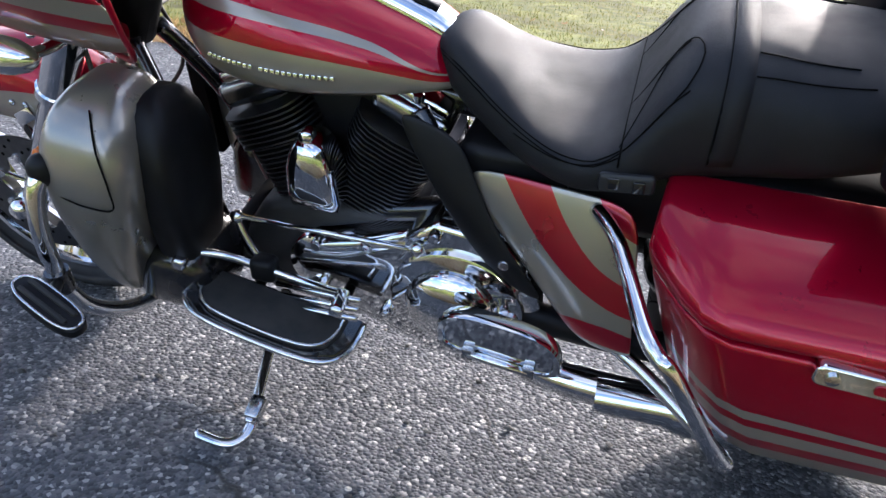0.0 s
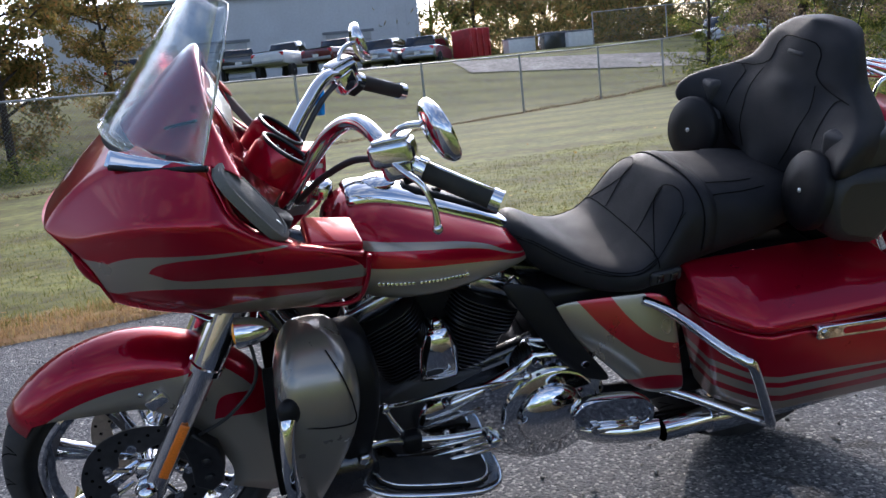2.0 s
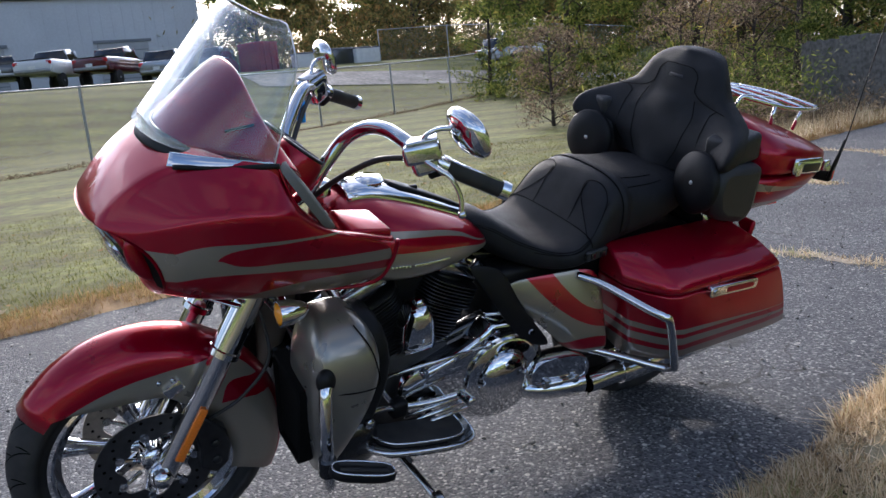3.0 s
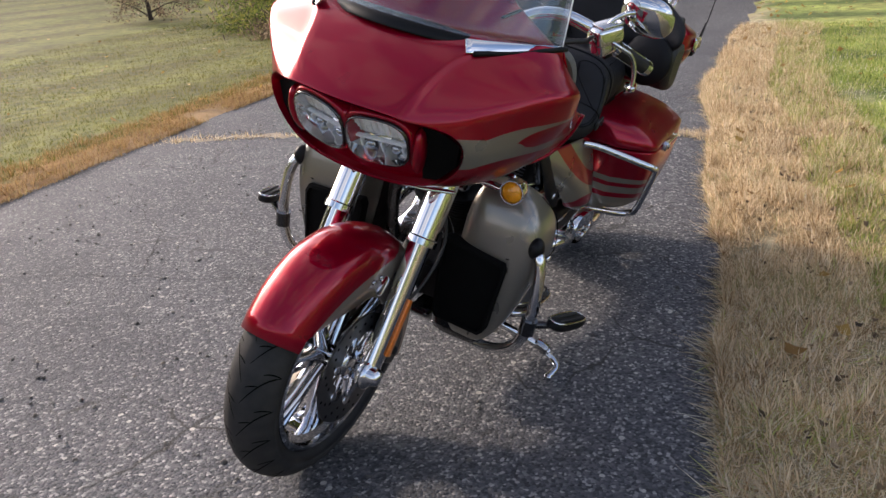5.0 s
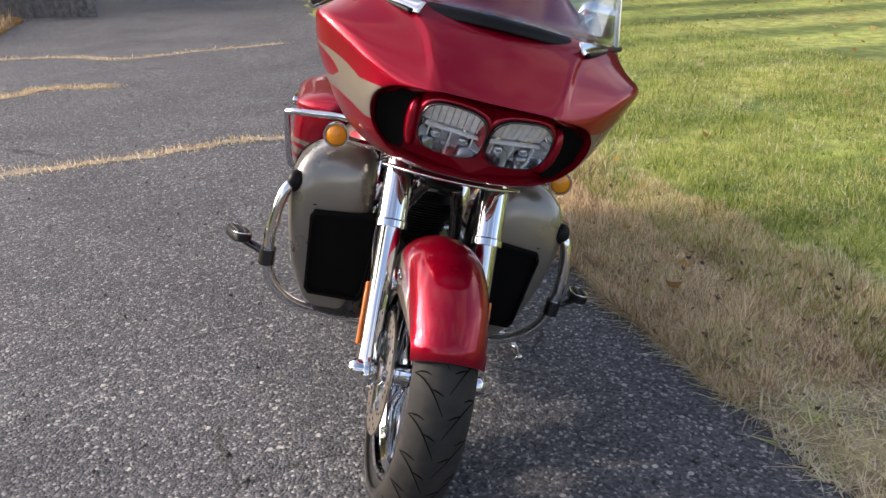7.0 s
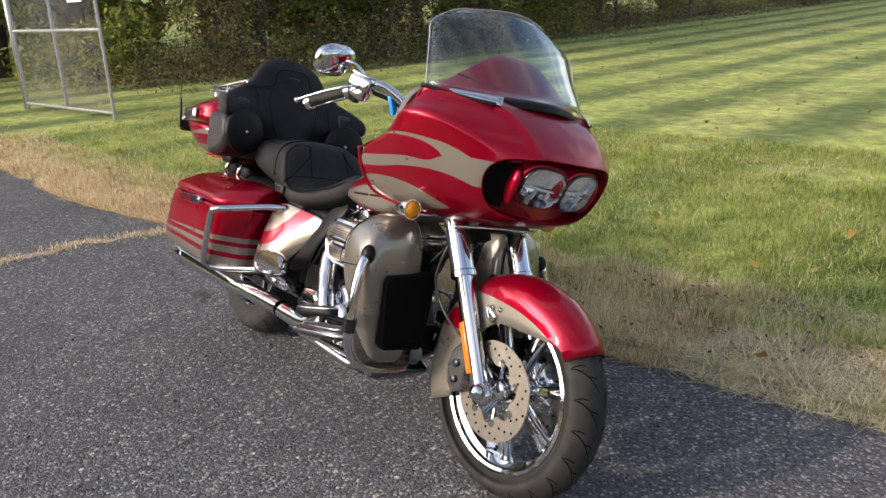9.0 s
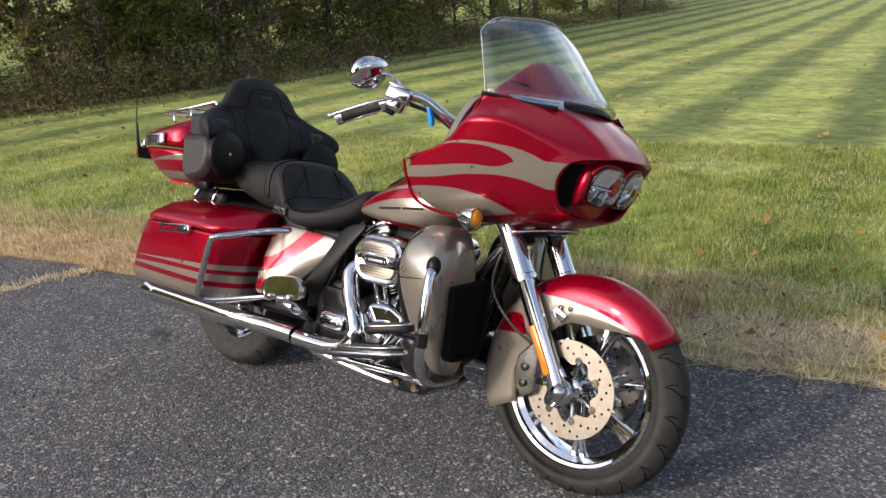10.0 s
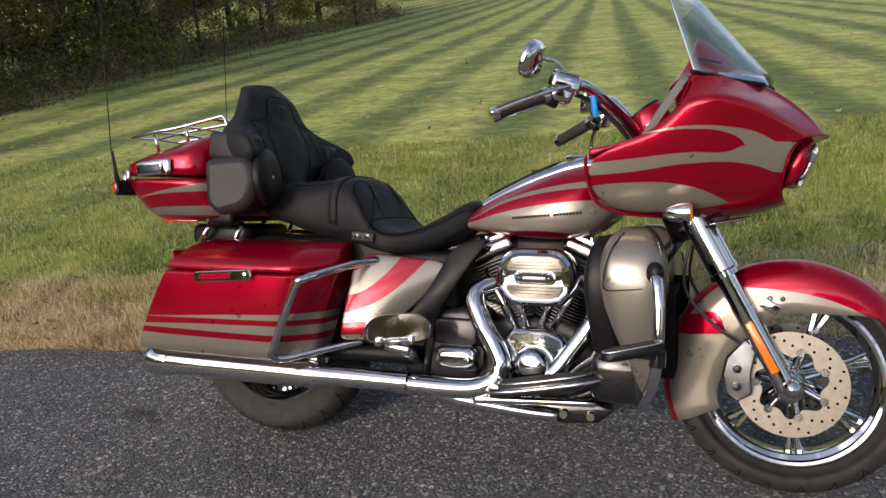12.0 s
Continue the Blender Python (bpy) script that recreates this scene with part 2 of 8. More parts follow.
    nt.links.new(col, b.inputs["Base Color"])
    if bump:
        bp = nt.nodes.new("ShaderNodeBump")
        bp.inputs["Strength"].default_value, bp.inputs["Distance"].default_value = bump, 0.006
        nt.links.new(raw, bp.inputs["Height"])
        nt.links.new(bp.outputs["Normal"], b.inputs["Normal"])
    MATS[name] = m
    return m

# ---- mesh tools ----


def part(name, bm, material, parent=None, label="", smooth=True, sub=0, bevel=0.0, solid=0.0, auto=None):
    """Links a bmesh as one mesh object, under a thing or a part."""
    bmesh.ops.recalc_face_normals(bm, faces=bm.faces)
    me = bpy.data.meshes.new(name)
    bm.to_mesh(me)
    bm.free()
    ob = new(name, me)
    me.materials.append(MATS[material] if isinstance(material, str) else material)
    for p in me.polygons:
        p.use_smooth = smooth
    if auto is not None and smooth:
        me.set_sharp_from_angle(angle=radians(auto))
    if parent is not None:
        ob.parent = parent
    if solid:
        md = ob.modifiers.new("thickness", "SOLIDIFY")
        md.thickness, md.offset = solid, -1
    if bevel:
        md = ob.modifiers.new("edges", "BEVEL")
        md.width, md.segments, md.limit_method, md.angle_limit = bevel, 2, "ANGLE", radians(40)
    if sub:
        md = ob.modifiers.new("round", "SUBSURF")
        md.levels = md.render_levels = sub
    if label:
        tagged(ob, label)
    return ob


def catmull(pts, n=6):
    pts = [Vector(p) for p in pts]
    out = []
    for i in range(len(pts) - 1):
        p0, p1, p2, p3 = pts[max(i - 1, 0)], pts[i], pts[i + 1], pts[min(i + 2, len(pts) - 1)]
        for k in range(n):
            t = k / n
            out.append(0.5 * ((2 * p1) + (p2 - p0) * t + (2 * p0 - 5 * p1 + 4 * p2 - p3) * t * t + (3 * p1 - p0 - 3 * p2 + p3) * t ** 3))
    out.append(pts[-1])
    return out


def tube(pts, r, seg=12, n=6, r2=None, bm=None, flat=1.0):
    """A round bar along a smooth line; r2 is the radius at its far end."""
    line = catmull(pts, n) if n > 1 else [Vector(p) for p in pts]
    bm = bm or bmesh.new()
    rings, up = [], Vector((0, 0, 1))
    for i, p in enumerate(line):
        d = (line[min(i + 1, len(line) - 1)] - line[max(i - 1, 0)]).normalized()
        a = d.cross(up)
        if a.length < 0.05:
            a = d.cross(Vector((0, 1, 0)))
        a.normalize()
        if rings and a.dot(last) < 0:
            a = -a
        last = a
        b = d.cross(a)
        rr = r if r2 is None else r + (r2 - r) * i / (len(line) - 1)
        rings.append([bm.verts.new(p + rr * (math.cos(2 * math.pi * k / seg) * a + flat * math.sin(2 * math.pi * k / seg) * b)) for k in range(seg)])
    skin(bm, rings)
    return bm


def skin(bm, rings, closed=True, cap=True):
    for r0, r1 in zip(rings, rings[1:]):
        n = len(r0)
        for k in range(n if closed else n - 1):
            bm.faces.new((r0[k], r0[(k + 1) % n], r1[(k + 1) % n], r1[k]))
    if cap and closed:
        bm.faces.new(list(reversed(rings[0])))
        bm.faces.new(rings[-1])


def loft(sections, cap=True, closed=True, bm=None):
    """A skin over rings of points; all rings have the same number."""
    bm = bm or bmesh.new()
    skin(bm, [[bm.verts.new(p) for p in s] for s in sections], closed, cap)
    return bm


def lathe(profile, centre=(0, 0, 0), axis="y", seg=32, bm=None, cap=True):
    """Turns (radius, along) pairs about an axis."""
    bm = bm or bmesh.new()
    rings = []
    for r, h in profile:
        ring = []
        for k in range(seg):
            c, s = math.cos(2 * math.pi * k / seg) * r, math.sin(2 * math.pi * k / seg) * r
            p = {"y": (c, h, s), "x": (h, c, s), "z": (c, s, h)}[axis]
            ring.append(bm.verts.new(Vector(centre) + Vector(p)))
        rings.append(ring)
    skin(bm, rings, True, cap)
    return bm


def torus_lathe(profile, centre, axis="y", seg=48):
    """Turns a closed outline about an axis: a ring."""
    bm = bmesh.new()
    rings = []
    for r, h in list(profile) + [profile[0]]:
        if len(rings) == len(profile):
            rings.append(rings[0])
            break
        ring = []
        for k in range(seg):
            c, s = math.cos(2 * math.pi * k / seg) * r, math.sin(2 * math.pi * k / seg) * r
            p = {"y": (c, h, s), "x": (h, c, s), "z": (c, s, h)}[axis]
            ring.append(bm.verts.new(Vector(centre) + Vector(p)))
        rings.append(ring)
    skin(bm, rings, True, False)
    return bm


def prism(outline, y0, y1, bm=None):
    """An outline in x and z, drawn out from y0 to y1."""
    bm = bm or bmesh.new()
    a = [bm.verts.new((x, y0, z)) for x, z in outline]
    b = [bm.verts.new((x, y1, z)) for x, z in outline]
    skin(bm, [a, b])
    return bm


def rbox(c, s, bev=0.0, m=None, bm=None, seg=2):
    """A box with rounded edges, at c with size s, turned by m about its middle."""
    tmp = bmesh.new()
    bmesh.ops.create_cube(tmp, size=1)
    bmesh.ops.scale(tmp, vec=s, verts=tmp.verts)
    if bev:
        bmesh.ops.bevel(tmp, geom=tmp.edges[:], offset=bev, segments=seg, profile=0.5, affect="EDGES")
    bmesh.ops.transform(tmp, matrix=Matrix.Translation(c) @ (m.to_4x4() if m else Matrix()), verts=tmp.verts)
    if bm is None:
        return tmp
    me = bpy.data.meshes.new("tmp")
    tmp.to_mesh(me)
    tmp.free()
    bm.from_mesh(me)
    bpy.data.meshes.remove(me)
    return bm


def ellipsoid(c, s, m=None, seg=16):
    bm = bmesh.new()
    bmesh.ops.create_uvsphere(bm, u_segments=seg * 2, v_segments=seg, radius=1)
    bmesh.ops.scale(bm, vec=s, verts=bm.verts)
    bmesh.ops.transform(bm, matrix=Matrix.Translation(c) @ (m.to_4x4() if m else Matrix()), verts=bm.verts)
    return bm


def turn(rx=0, ry=0, rz=0):
    return Euler((radians(rx), radians(ry), radians(rz))).to_matrix()


def rounded(w, h, r, n=5, cx=0.0, cz=0.0, slant=0.0):
    """A rounded rectangle as (x, z) pairs; slant shifts x with z."""
    out = []
    for sx, sz, a0 in ((1, 1, 0), (-1, 1, 90), (-1, -1, 180), (1, -1, 270)):
        for k in range(n + 1):
            a = radians(a0 + 90 * k / n)
            x, z = sx * (w / 2 - r) + r * math.cos(a), sz * (h / 2 - r) + r * math.sin(a)
            out.append((cx + x + slant * z, cz + z))
    return out


def mirrored(bm):
    """Adds the other half, across y = 0."""
    old = bm.verts[:]
    geo = bmesh.ops.duplicate(bm, geom=bm.verts[:] + bm.edges[:] + bm.faces[:])
    vs = [g for g in geo["geom"] if isinstance(g, bmesh.types.BMVert)]
    for v in vs:
        v.co.y = -v.co.y
    bmesh.ops.reverse_faces(bm, faces=[g for g in geo["geom"] if isinstance(g, bmesh.types.BMFace)])
    bmesh.ops.remove_doubles(bm, verts=bm.verts, dist=0.0006)
    return bm


def paint(name, base, second, bands, x0, x1, z0, z1, ymin=0.0):
    """Two-tone lacquer: bands of the second colour between two curves of x, each a short list of (x, z) pairs."""
    m = MATS[base].copy()
    m.name = name
    nt = m.node_tree
    b = nt.nodes["Principled BSDF"]
    first = b.inputs["Base Color"].links[0].from_socket
    tc = nt.nodes.new("ShaderNodeTexCoord")
    sep = nt.nodes.new("ShaderNodeSeparateXYZ")
    nt.links.new(tc.outputs["Object"], sep.inputs[0])

    def norm(sock, lo, hi):
        r = nt.nodes.new("ShaderNodeMapRange")
        r.inputs["From Min"].default_value, r.inputs["From Max"].default_value = lo, hi
        nt.links.new(sock, r.inputs["Value"])
        return r.outputs["Result"]

    nx, nz = norm(sep.outputs["X"], x0, x1), norm(sep.outputs["Z"], z0, z1)

    def edge(curve):
        f = nt.nodes.new("ShaderNodeFloatCurve")
        f.mapping.extend = "HORIZONTAL"
        cv = f.mapping.curves[0]
        pts = sorted(((x - x0) / (x1 - x0), (z - z0) / (z1 - z0)) for x, z in curve)
        cv.points[0].location, cv.points[1].location = pts[0], pts[-1]
        for p in pts[1:-1]:
            cv.points.new(*p)
        f.mapping.update()
        nt.links.new(nx, f.inputs["Value"])
        d = nt.nodes.new("ShaderNodeMath")
        d.operation = "SUBTRACT"
        nt.links.new(nz, d.inputs[0])
        nt.links.new(f.outputs[0], d.inputs[1])
        return d.outputs[0]

    total = None
    for low, high in bands:
        up = edge(low)
        g = nt.nodes.new("ShaderNodeMath")
        g.operation = "GREATER_THAN"
        g.inputs[1].default_value = 0
        nt.links.new(up, g.inputs[0])
        down = edge(high)
        l = nt.nodes.new("ShaderNodeMath")
        l.operation = "LESS_THAN"
        l.inputs[1].default_value = 0
        nt.links.new(down, l.inputs[0])
        mu = nt.nodes.new("ShaderNodeMath")
        mu.operation = "MULTIPLY"
        nt.links.new(g.outputs[0], mu.inputs[0])
        nt.links.new(l.outputs[0], mu.inputs[1])
        if total is None:
            total = mu.outputs[0]
        else:
            ad = nt.nodes.new("ShaderNodeMath")
            ad.operation = "MAXIMUM"
            nt.links.new(total, ad.inputs[0])
            nt.links.new(mu.outputs[0], ad.inputs[1])
            total = ad.outputs[0]
    if ymin:
        ab = nt.nodes.new("ShaderNodeMath")
        ab.operation = "ABSOLUTE"
        nt.links.new(sep.outputs["Y"], ab.inputs[0])
        far = nt.nodes.new("ShaderNodeMath")
        far.operation = "GREATER_THAN"
        far.inputs[1].default_value = ymin
        nt.links.new(ab.outputs[0], far.inputs[0])
        both = nt.nodes.new("ShaderNodeMath")
        both.operation = "MULTIPLY"
        nt.links.new(total, both.inputs[0])
        nt.links.new(far.outputs[0], both.inputs[1])
        total = both.outputs[0]
    src = MATS[second].node_tree.nodes["Color Ramp"].color_ramp.elements[1].color
    mx = nt.nodes.new("ShaderNodeMix")
    mx.data_type = "RGBA"
    nt.links.new(total, mx.inputs["Factor"])
    nt.links.new(first, mx.inputs[6])
    mx.inputs[7].default_value = src
    nt.links.new(mx.outputs[2], b.inputs["Base Color"])
    MATS[name] = m
    return m

# ---- ground ----
EDGE_SLOPE = 0.2


def drive_edge(x):
    """The drive's edge by the motorcycle; it swings outward towards the far end."""
    return 1.13 + EDGE_SLOPE * x + 0.12 * max(0.0, -5.5 - x)


def edge_left(x):
    return drive_edge(x) + 0.05 * noise.noise((x * 0.9, 3.1, 0)) + 0.03 * noise.noise((x * 3.7, 8.2, 0))


def edge_right(x):
    return -3.05 + EDGE_SLOPE * x + 0.06 * noise.noise((x * 0.8, 13.1, 0)) + 0.03 * noise.noise((x * 3.3, 18.2, 0))


def smooth01(t):
    t = max(0.0, min(1.0, t))
    return t * t * (3 - 2 * t)


def lawn_height(x, y):
    """Height of the lawns: level by the drive, rising towards the far lot on the motorcycle's right."""
    left, right = y - drive_edge(x), (-3.05 + EDGE_SLOPE * x) - y
    h = 0.02
    if right > 0:
        h += 0.42 * smooth01((right - 2) / 16) * (1 - 0.045 * max(-12, min(x + 8, 12)))
        h += 2.55 * smooth01((right - 17) / 15)
    if left > 0:
        h += -0.0016 * (x + 14) * min(left, 60) * 0.45
    h += 0.012 * noise.noise((x * 0.6, y * 0.6, 0)) * smooth01(max(left, right) / 1.5)
    if -0.15 < max(left, right) < 0.0 or max(left, right) <= -0.15:
        h = -0.035
    return h


def build_ground():
    xs = sorted(set([-900, -500, -300, -200, -140, -100] + [round(-80 + 2.0 * i, 2) for i in range(31)]
                    + [round(-18 + 0.3 * i, 2) for i in range(88)] + [10, 13, 17, 22, 30, 40, 60, 90, 150, 300, 600, 900]))
    ys = sorted(set([-900, -500, -300, -200, -140, -100, -80, -70, -60] + [round(-54 + 1.5 * i, 2) for i in range(30)]
                    + [round(-9 + 0.2 * i, 2) for i in range(75)] + [round(6 + 1.0 * i, 2) for i in range(30)]
                    + [40, 46, 52, 60, 75, 100, 150, 300, 600, 900]))
    bm = bmesh.new()
    grid = [[bm.verts.new((x, y + EDGE_SLOPE * max(-30, min(x, 12)), lawn_height(x, y + EDGE_SLOPE * max(-30, min(x, 12))))) for y in ys] for x in xs]
    for a, b in zip(grid, grid[1:]):
        for j in range(len(ys) - 1):
            bm.faces.new((a[j], b[j], b[j + 1], a[j + 1]))
    return bm


ground_mat("lawn", (0.275, 0.340, 0.070), (0.42, 0.420, 0.125), (0.15, 0.200, 0.036), 0.5, 60, 0.9, 0.95,
           stripes=(((0.988, 0.156), 1.72, (0.105, 0.145, 0.028), 1), ((0.10, 0.995), 1.9, (0.095, 0.10, 0.022), -1)),
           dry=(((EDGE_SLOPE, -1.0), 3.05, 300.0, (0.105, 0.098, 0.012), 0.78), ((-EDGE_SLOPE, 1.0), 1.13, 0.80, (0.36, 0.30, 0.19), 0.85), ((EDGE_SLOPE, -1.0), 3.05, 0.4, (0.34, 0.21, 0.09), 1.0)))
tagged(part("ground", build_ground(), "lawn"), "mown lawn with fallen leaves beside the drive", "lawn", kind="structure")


def asphalt_mat():
    """Worn asphalt: grey binder, pale and dark stones of gravel size, patches of wear."""
    m = bpy.data.materials.new("asphalt")
    m.use_nodes = True
    nt = m.node_tree
    b = nt.nodes["Principled BSDF"]
    b.inputs["Roughness"].default_value = 0.85
    tc = nt.nodes.new("ShaderNodeTexCoord")

    def ramp(sock, stops):
        r = nt.nodes.new("ShaderNodeValToRGB")
        while len(r.color_ramp.elements) < len(stops):
            r.color_ramp.elements.new(0.5)
        for e, (p, c) in zip(r.color_ramp.elements, stops):
            e.position, e.color = p, (*c, 1)
        nt.links.new(sock, r.inputs["Fac"])
        return r.outputs["Color"]

    vo = nt.nodes.new("ShaderNodeTexVoronoi")
    vo.inputs["Scale"].default_value = 120
    vo2 = nt.nodes.new("ShaderNodeTexVoronoi")
    vo2.inputs["Scale"].default_value = 38
    big = nt.nodes.new("ShaderNodeTexNoise")
    big.inputs["Scale"].default_value, big.inputs["Detail"].default_value = 1.1, 6
    for n in (vo, vo2, big):
        nt.links.new(tc.outputs["Object"], n.inputs["Vector"])
    bw = nt.nodes.new("ShaderNodeSeparateColor")
    nt.links.new(vo.outputs["Color"], bw.inputs[0])
    stones = ramp(bw.outputs[0], [(0.0, (0.026, 0.028, 0.032)), (0.5, (0.072, 0.074, 0.080)), (0.86, (0.118, 0.119, 0.122)), (0.97, (0.29, 0.286, 0.275))])
    bw2 = nt.nodes.new("ShaderNodeSeparateColor")
    nt.links.new(vo2.outputs["Color"], bw2.inputs[0])
    pale = nt.nodes.new("ShaderNodeMath")
    pale.operation = "GREATER_THAN"
    pale.inputs[1].default_value = 0.965
    nt.links.new(bw2.outputs[1], pale.inputs[0])
    near = nt.nodes.new("ShaderNodeMath")
    near.operation = "LESS_THAN"
    near.inputs[1].default_value = 0.33
    nt.links.new(vo2.outputs["Distance"], near.inputs[0])
    chip = nt.nodes.new("ShaderNodeMath")
    chip.operation = "MULTIPLY"
    nt.links.new(pale.outputs[0], chip.inputs[0])
    nt.links.new(near.outputs[0], chip.inputs[1])
    mx = nt.nodes.new("ShaderNodeMix")
    mx.data_type = "RGBA"
    nt.links.new(chip.outputs[0], mx.inputs["Factor"])
    nt.links.new(stones, mx.inputs[6])
    mx.inputs[7].default_value = (0.38, 0.365, 0.33, 1)
    wear = ramp(big.outputs["Fac"], [(0.3, (0.72, 0.73, 0.76)), (0.7, (1.26, 1.25, 1.23))])
    mul = nt.nodes.new("ShaderNodeMix")
    mul.data_type, mul.blend_type = "RGBA", "MULTIPLY"
    mul.inputs["Factor"].default_value = 1
    nt.links.new(mx.outputs[2], mul.inputs[6])
    nt.links.new(wear, mul.inputs[7])
    # hairline cracks in some places
    warp = nt.nodes.new("ShaderNodeTexNoise")
    warp.inputs["Scale"].default_value, warp.inputs["Detail"].default_value = 3.0, 6
    nt.links.new(tc.outputs["Object"], warp.inputs["Vector"])
    bent = nt.nodes.new("ShaderNodeVectorMath")
    bent.operation = "MULTIPLY_ADD"
    bent.inputs[1].default_value = (0.45, 0.45, 0)
    nt.links.new(warp.outputs["Color"], bent.inputs[0])
    nt.links.new(tc.outputs["Object"], bent.inputs[2])
    net = nt.nodes.new("ShaderNodeTexVoronoi")
    net.feature = "DISTANCE_TO_EDGE"
    net.inputs["Scale"].default_value = 2.3
    nt.links.new(bent.outputs[0], net.inputs["Vector"])
    thin = nt.nodes.new("ShaderNodeMapRange")
    thin.inputs["From Min"].default_value, thin.inputs["From Max"].default_value = 0.004, 0.016
    thin.inputs["To Min"].default_value, thin.inputs["To Max"].default_value = 1, 0
    nt.links.new(net.outputs["Distance"], thin.inputs["Value"])
    where = nt.nodes.new("ShaderNodeMapRange")
    where.inputs["From Min"].default_value, where.inputs["From Max"].default_value = 0.48, 0.60
    nt.links.new(big.outputs["Fac"], where.inputs["Value"])
    crack = nt.nodes.new("ShaderNodeMath")
    crack.operation = "MULTIPLY"
    nt.links.new(thin.outputs["Result"], crack.inputs[0])
    nt.links.new(where.outputs["Result"], crack.inputs[1])
    cmix = nt.nodes.new("ShaderNodeMix")
    cmix.data_type = "RGBA"
    nt.links.new(crack.outputs[0], cmix.inputs["Factor"])
    nt.links.new(mul.outputs[2], cmix.inputs[6])
    cmix.inputs[7].default_value = (0.030, 0.029, 0.028, 1)
    nt.links.new(cmix.outputs[2], b.inputs["Base Color"])
    bp = nt.nodes.new("ShaderNodeBump")
    bp.inputs["Strength"].default_value, bp.inputs["Distance"].default_value = 0.9, 0.005
    inv = nt.nodes.new("ShaderNodeMath")
    inv.operation = "SUBTRACT"
    inv.inputs[0].default_value = 1
    nt.links.new(vo.outputs["Distance"], inv.inputs[1])
    nt.links.new(inv.outputs[0], bp.inputs["Height"])
    nt.links.new(bp.outputs["Normal"], b.inputs["Normal"])
    MATS["asphalt"] = m


asphalt_mat()


def build_drive():
    xs = [-60 + 1.0 * i for i in range(40)] + [round(-20 + 0.12 * i, 2) for i in range(250)] + [10 + 2 * i for i in range(16)]
    bm = bmesh.new()
    rows = []
    for x in xs:
        a, b = edge_right(x), edge_left(x)
        rows.append([bm.verts.new((x, a + (b - a) * k / 12, -0.03 if k in (0, 12) else 0.0)) for k in range(13)])
        for k, d in ((0, 0.0), (12, 0.0)):
            rows[-1][k].co.z = -0.012
    for p, q in zip(rows, rows[1:]):
        for k in range(12):
            bm.faces.new((p[k], q[k], q[k + 1], p[k + 1]))
    return bm


tagged(part("driveway", build_drive(), "asphalt"), "worn grey asphalt drive with cracks and pale stones", "driveway", kind="structure")

# ---- motorcycle: built upright in its own frame, then leaned onto its stand ----
LEAN = 16.2
bike = new("motorcycle")
bike.matrix_world = pose(0, -0.035, 0, -LEAN, 0, 0)
tagged(bike, "red and tan touring motorcycle leaning on its side stand", "motorcycle")
AXLE, WHEEL_R, FRONT_R = (0.015, 0.0, 0.331), 0.334, 0.325
REAR_X = -1.645



def tyre_profile(R, width, rim):
    """Closed outline of a tyre: crown, shoulders, side walls, beads."""
    w, out = width / 2, []
    crown = 0.075
    for k in range(-6, 7):
        t = k / 6
        out.append((R - (1 - math.cos(t * 1.15)) * crown, w * math.sin(t * 1.15) / math.sin(1.15)))
    out += [(R - 0.065, w * 0.99), (rim + 0.03, w * 0.92), (rim, w * 0.72), (rim - 0.012, w * 0.6)]
    out += [(rim - 0.012, -w * 0.6), (rim, -w * 0.72), (rim + 0.03, -w * 0.92), (R - 0.065, -w * 0.99)]
    return out


def tread_grooves(R, width, parent, centre):
    """Slanting tread cuts, as thin dark wedges let into the crown."""
    bm = bmesh.new()
    n = 22
    for i in range(n):
        for side in (-1, 1):
            a0 = 2 * math.pi * (i + (0.5 if side > 0 else 0)) / n
            for t0, t1, shift, bend, wide in ((0.04, 0.94, 0.0, 0.26, 0.0026), (0.46, 0.90, 0.15, 0.10, 0.0020), (0.10, 0.40, 0.13, -0.05, 0.0018)):
                prev = None
                for k in range(7):
                    t = t0 + (t1 - t0) * k / 6
                    yy = side * width / 2 * math.sin(t * 1.15) / math.sin(1.15)
                    rr = R - (1 - math.cos(t * 1.15)) * 0.075 + 0.0010
                    a = a0 + shift + bend * t + 0.07 * math.sin(t * 3)
                    hw = wide * (0.35 + 0.65 * math.sin(math.pi * (k + 0.6) / 7.2))
                    pair = [bm.verts.new((centre[0] + rr * math.cos(a + q * hw / R), centre[1] + yy, centre[2] + rr * math.sin(a + q * hw / R))) for q in (-1, 1)]
                    if prev:
                        bm.faces.new((prev[0], prev[1], pair[1], pair[0]))
                    prev = pair
    return part("tread_groove", bm, "stitch", parent, smooth=False)


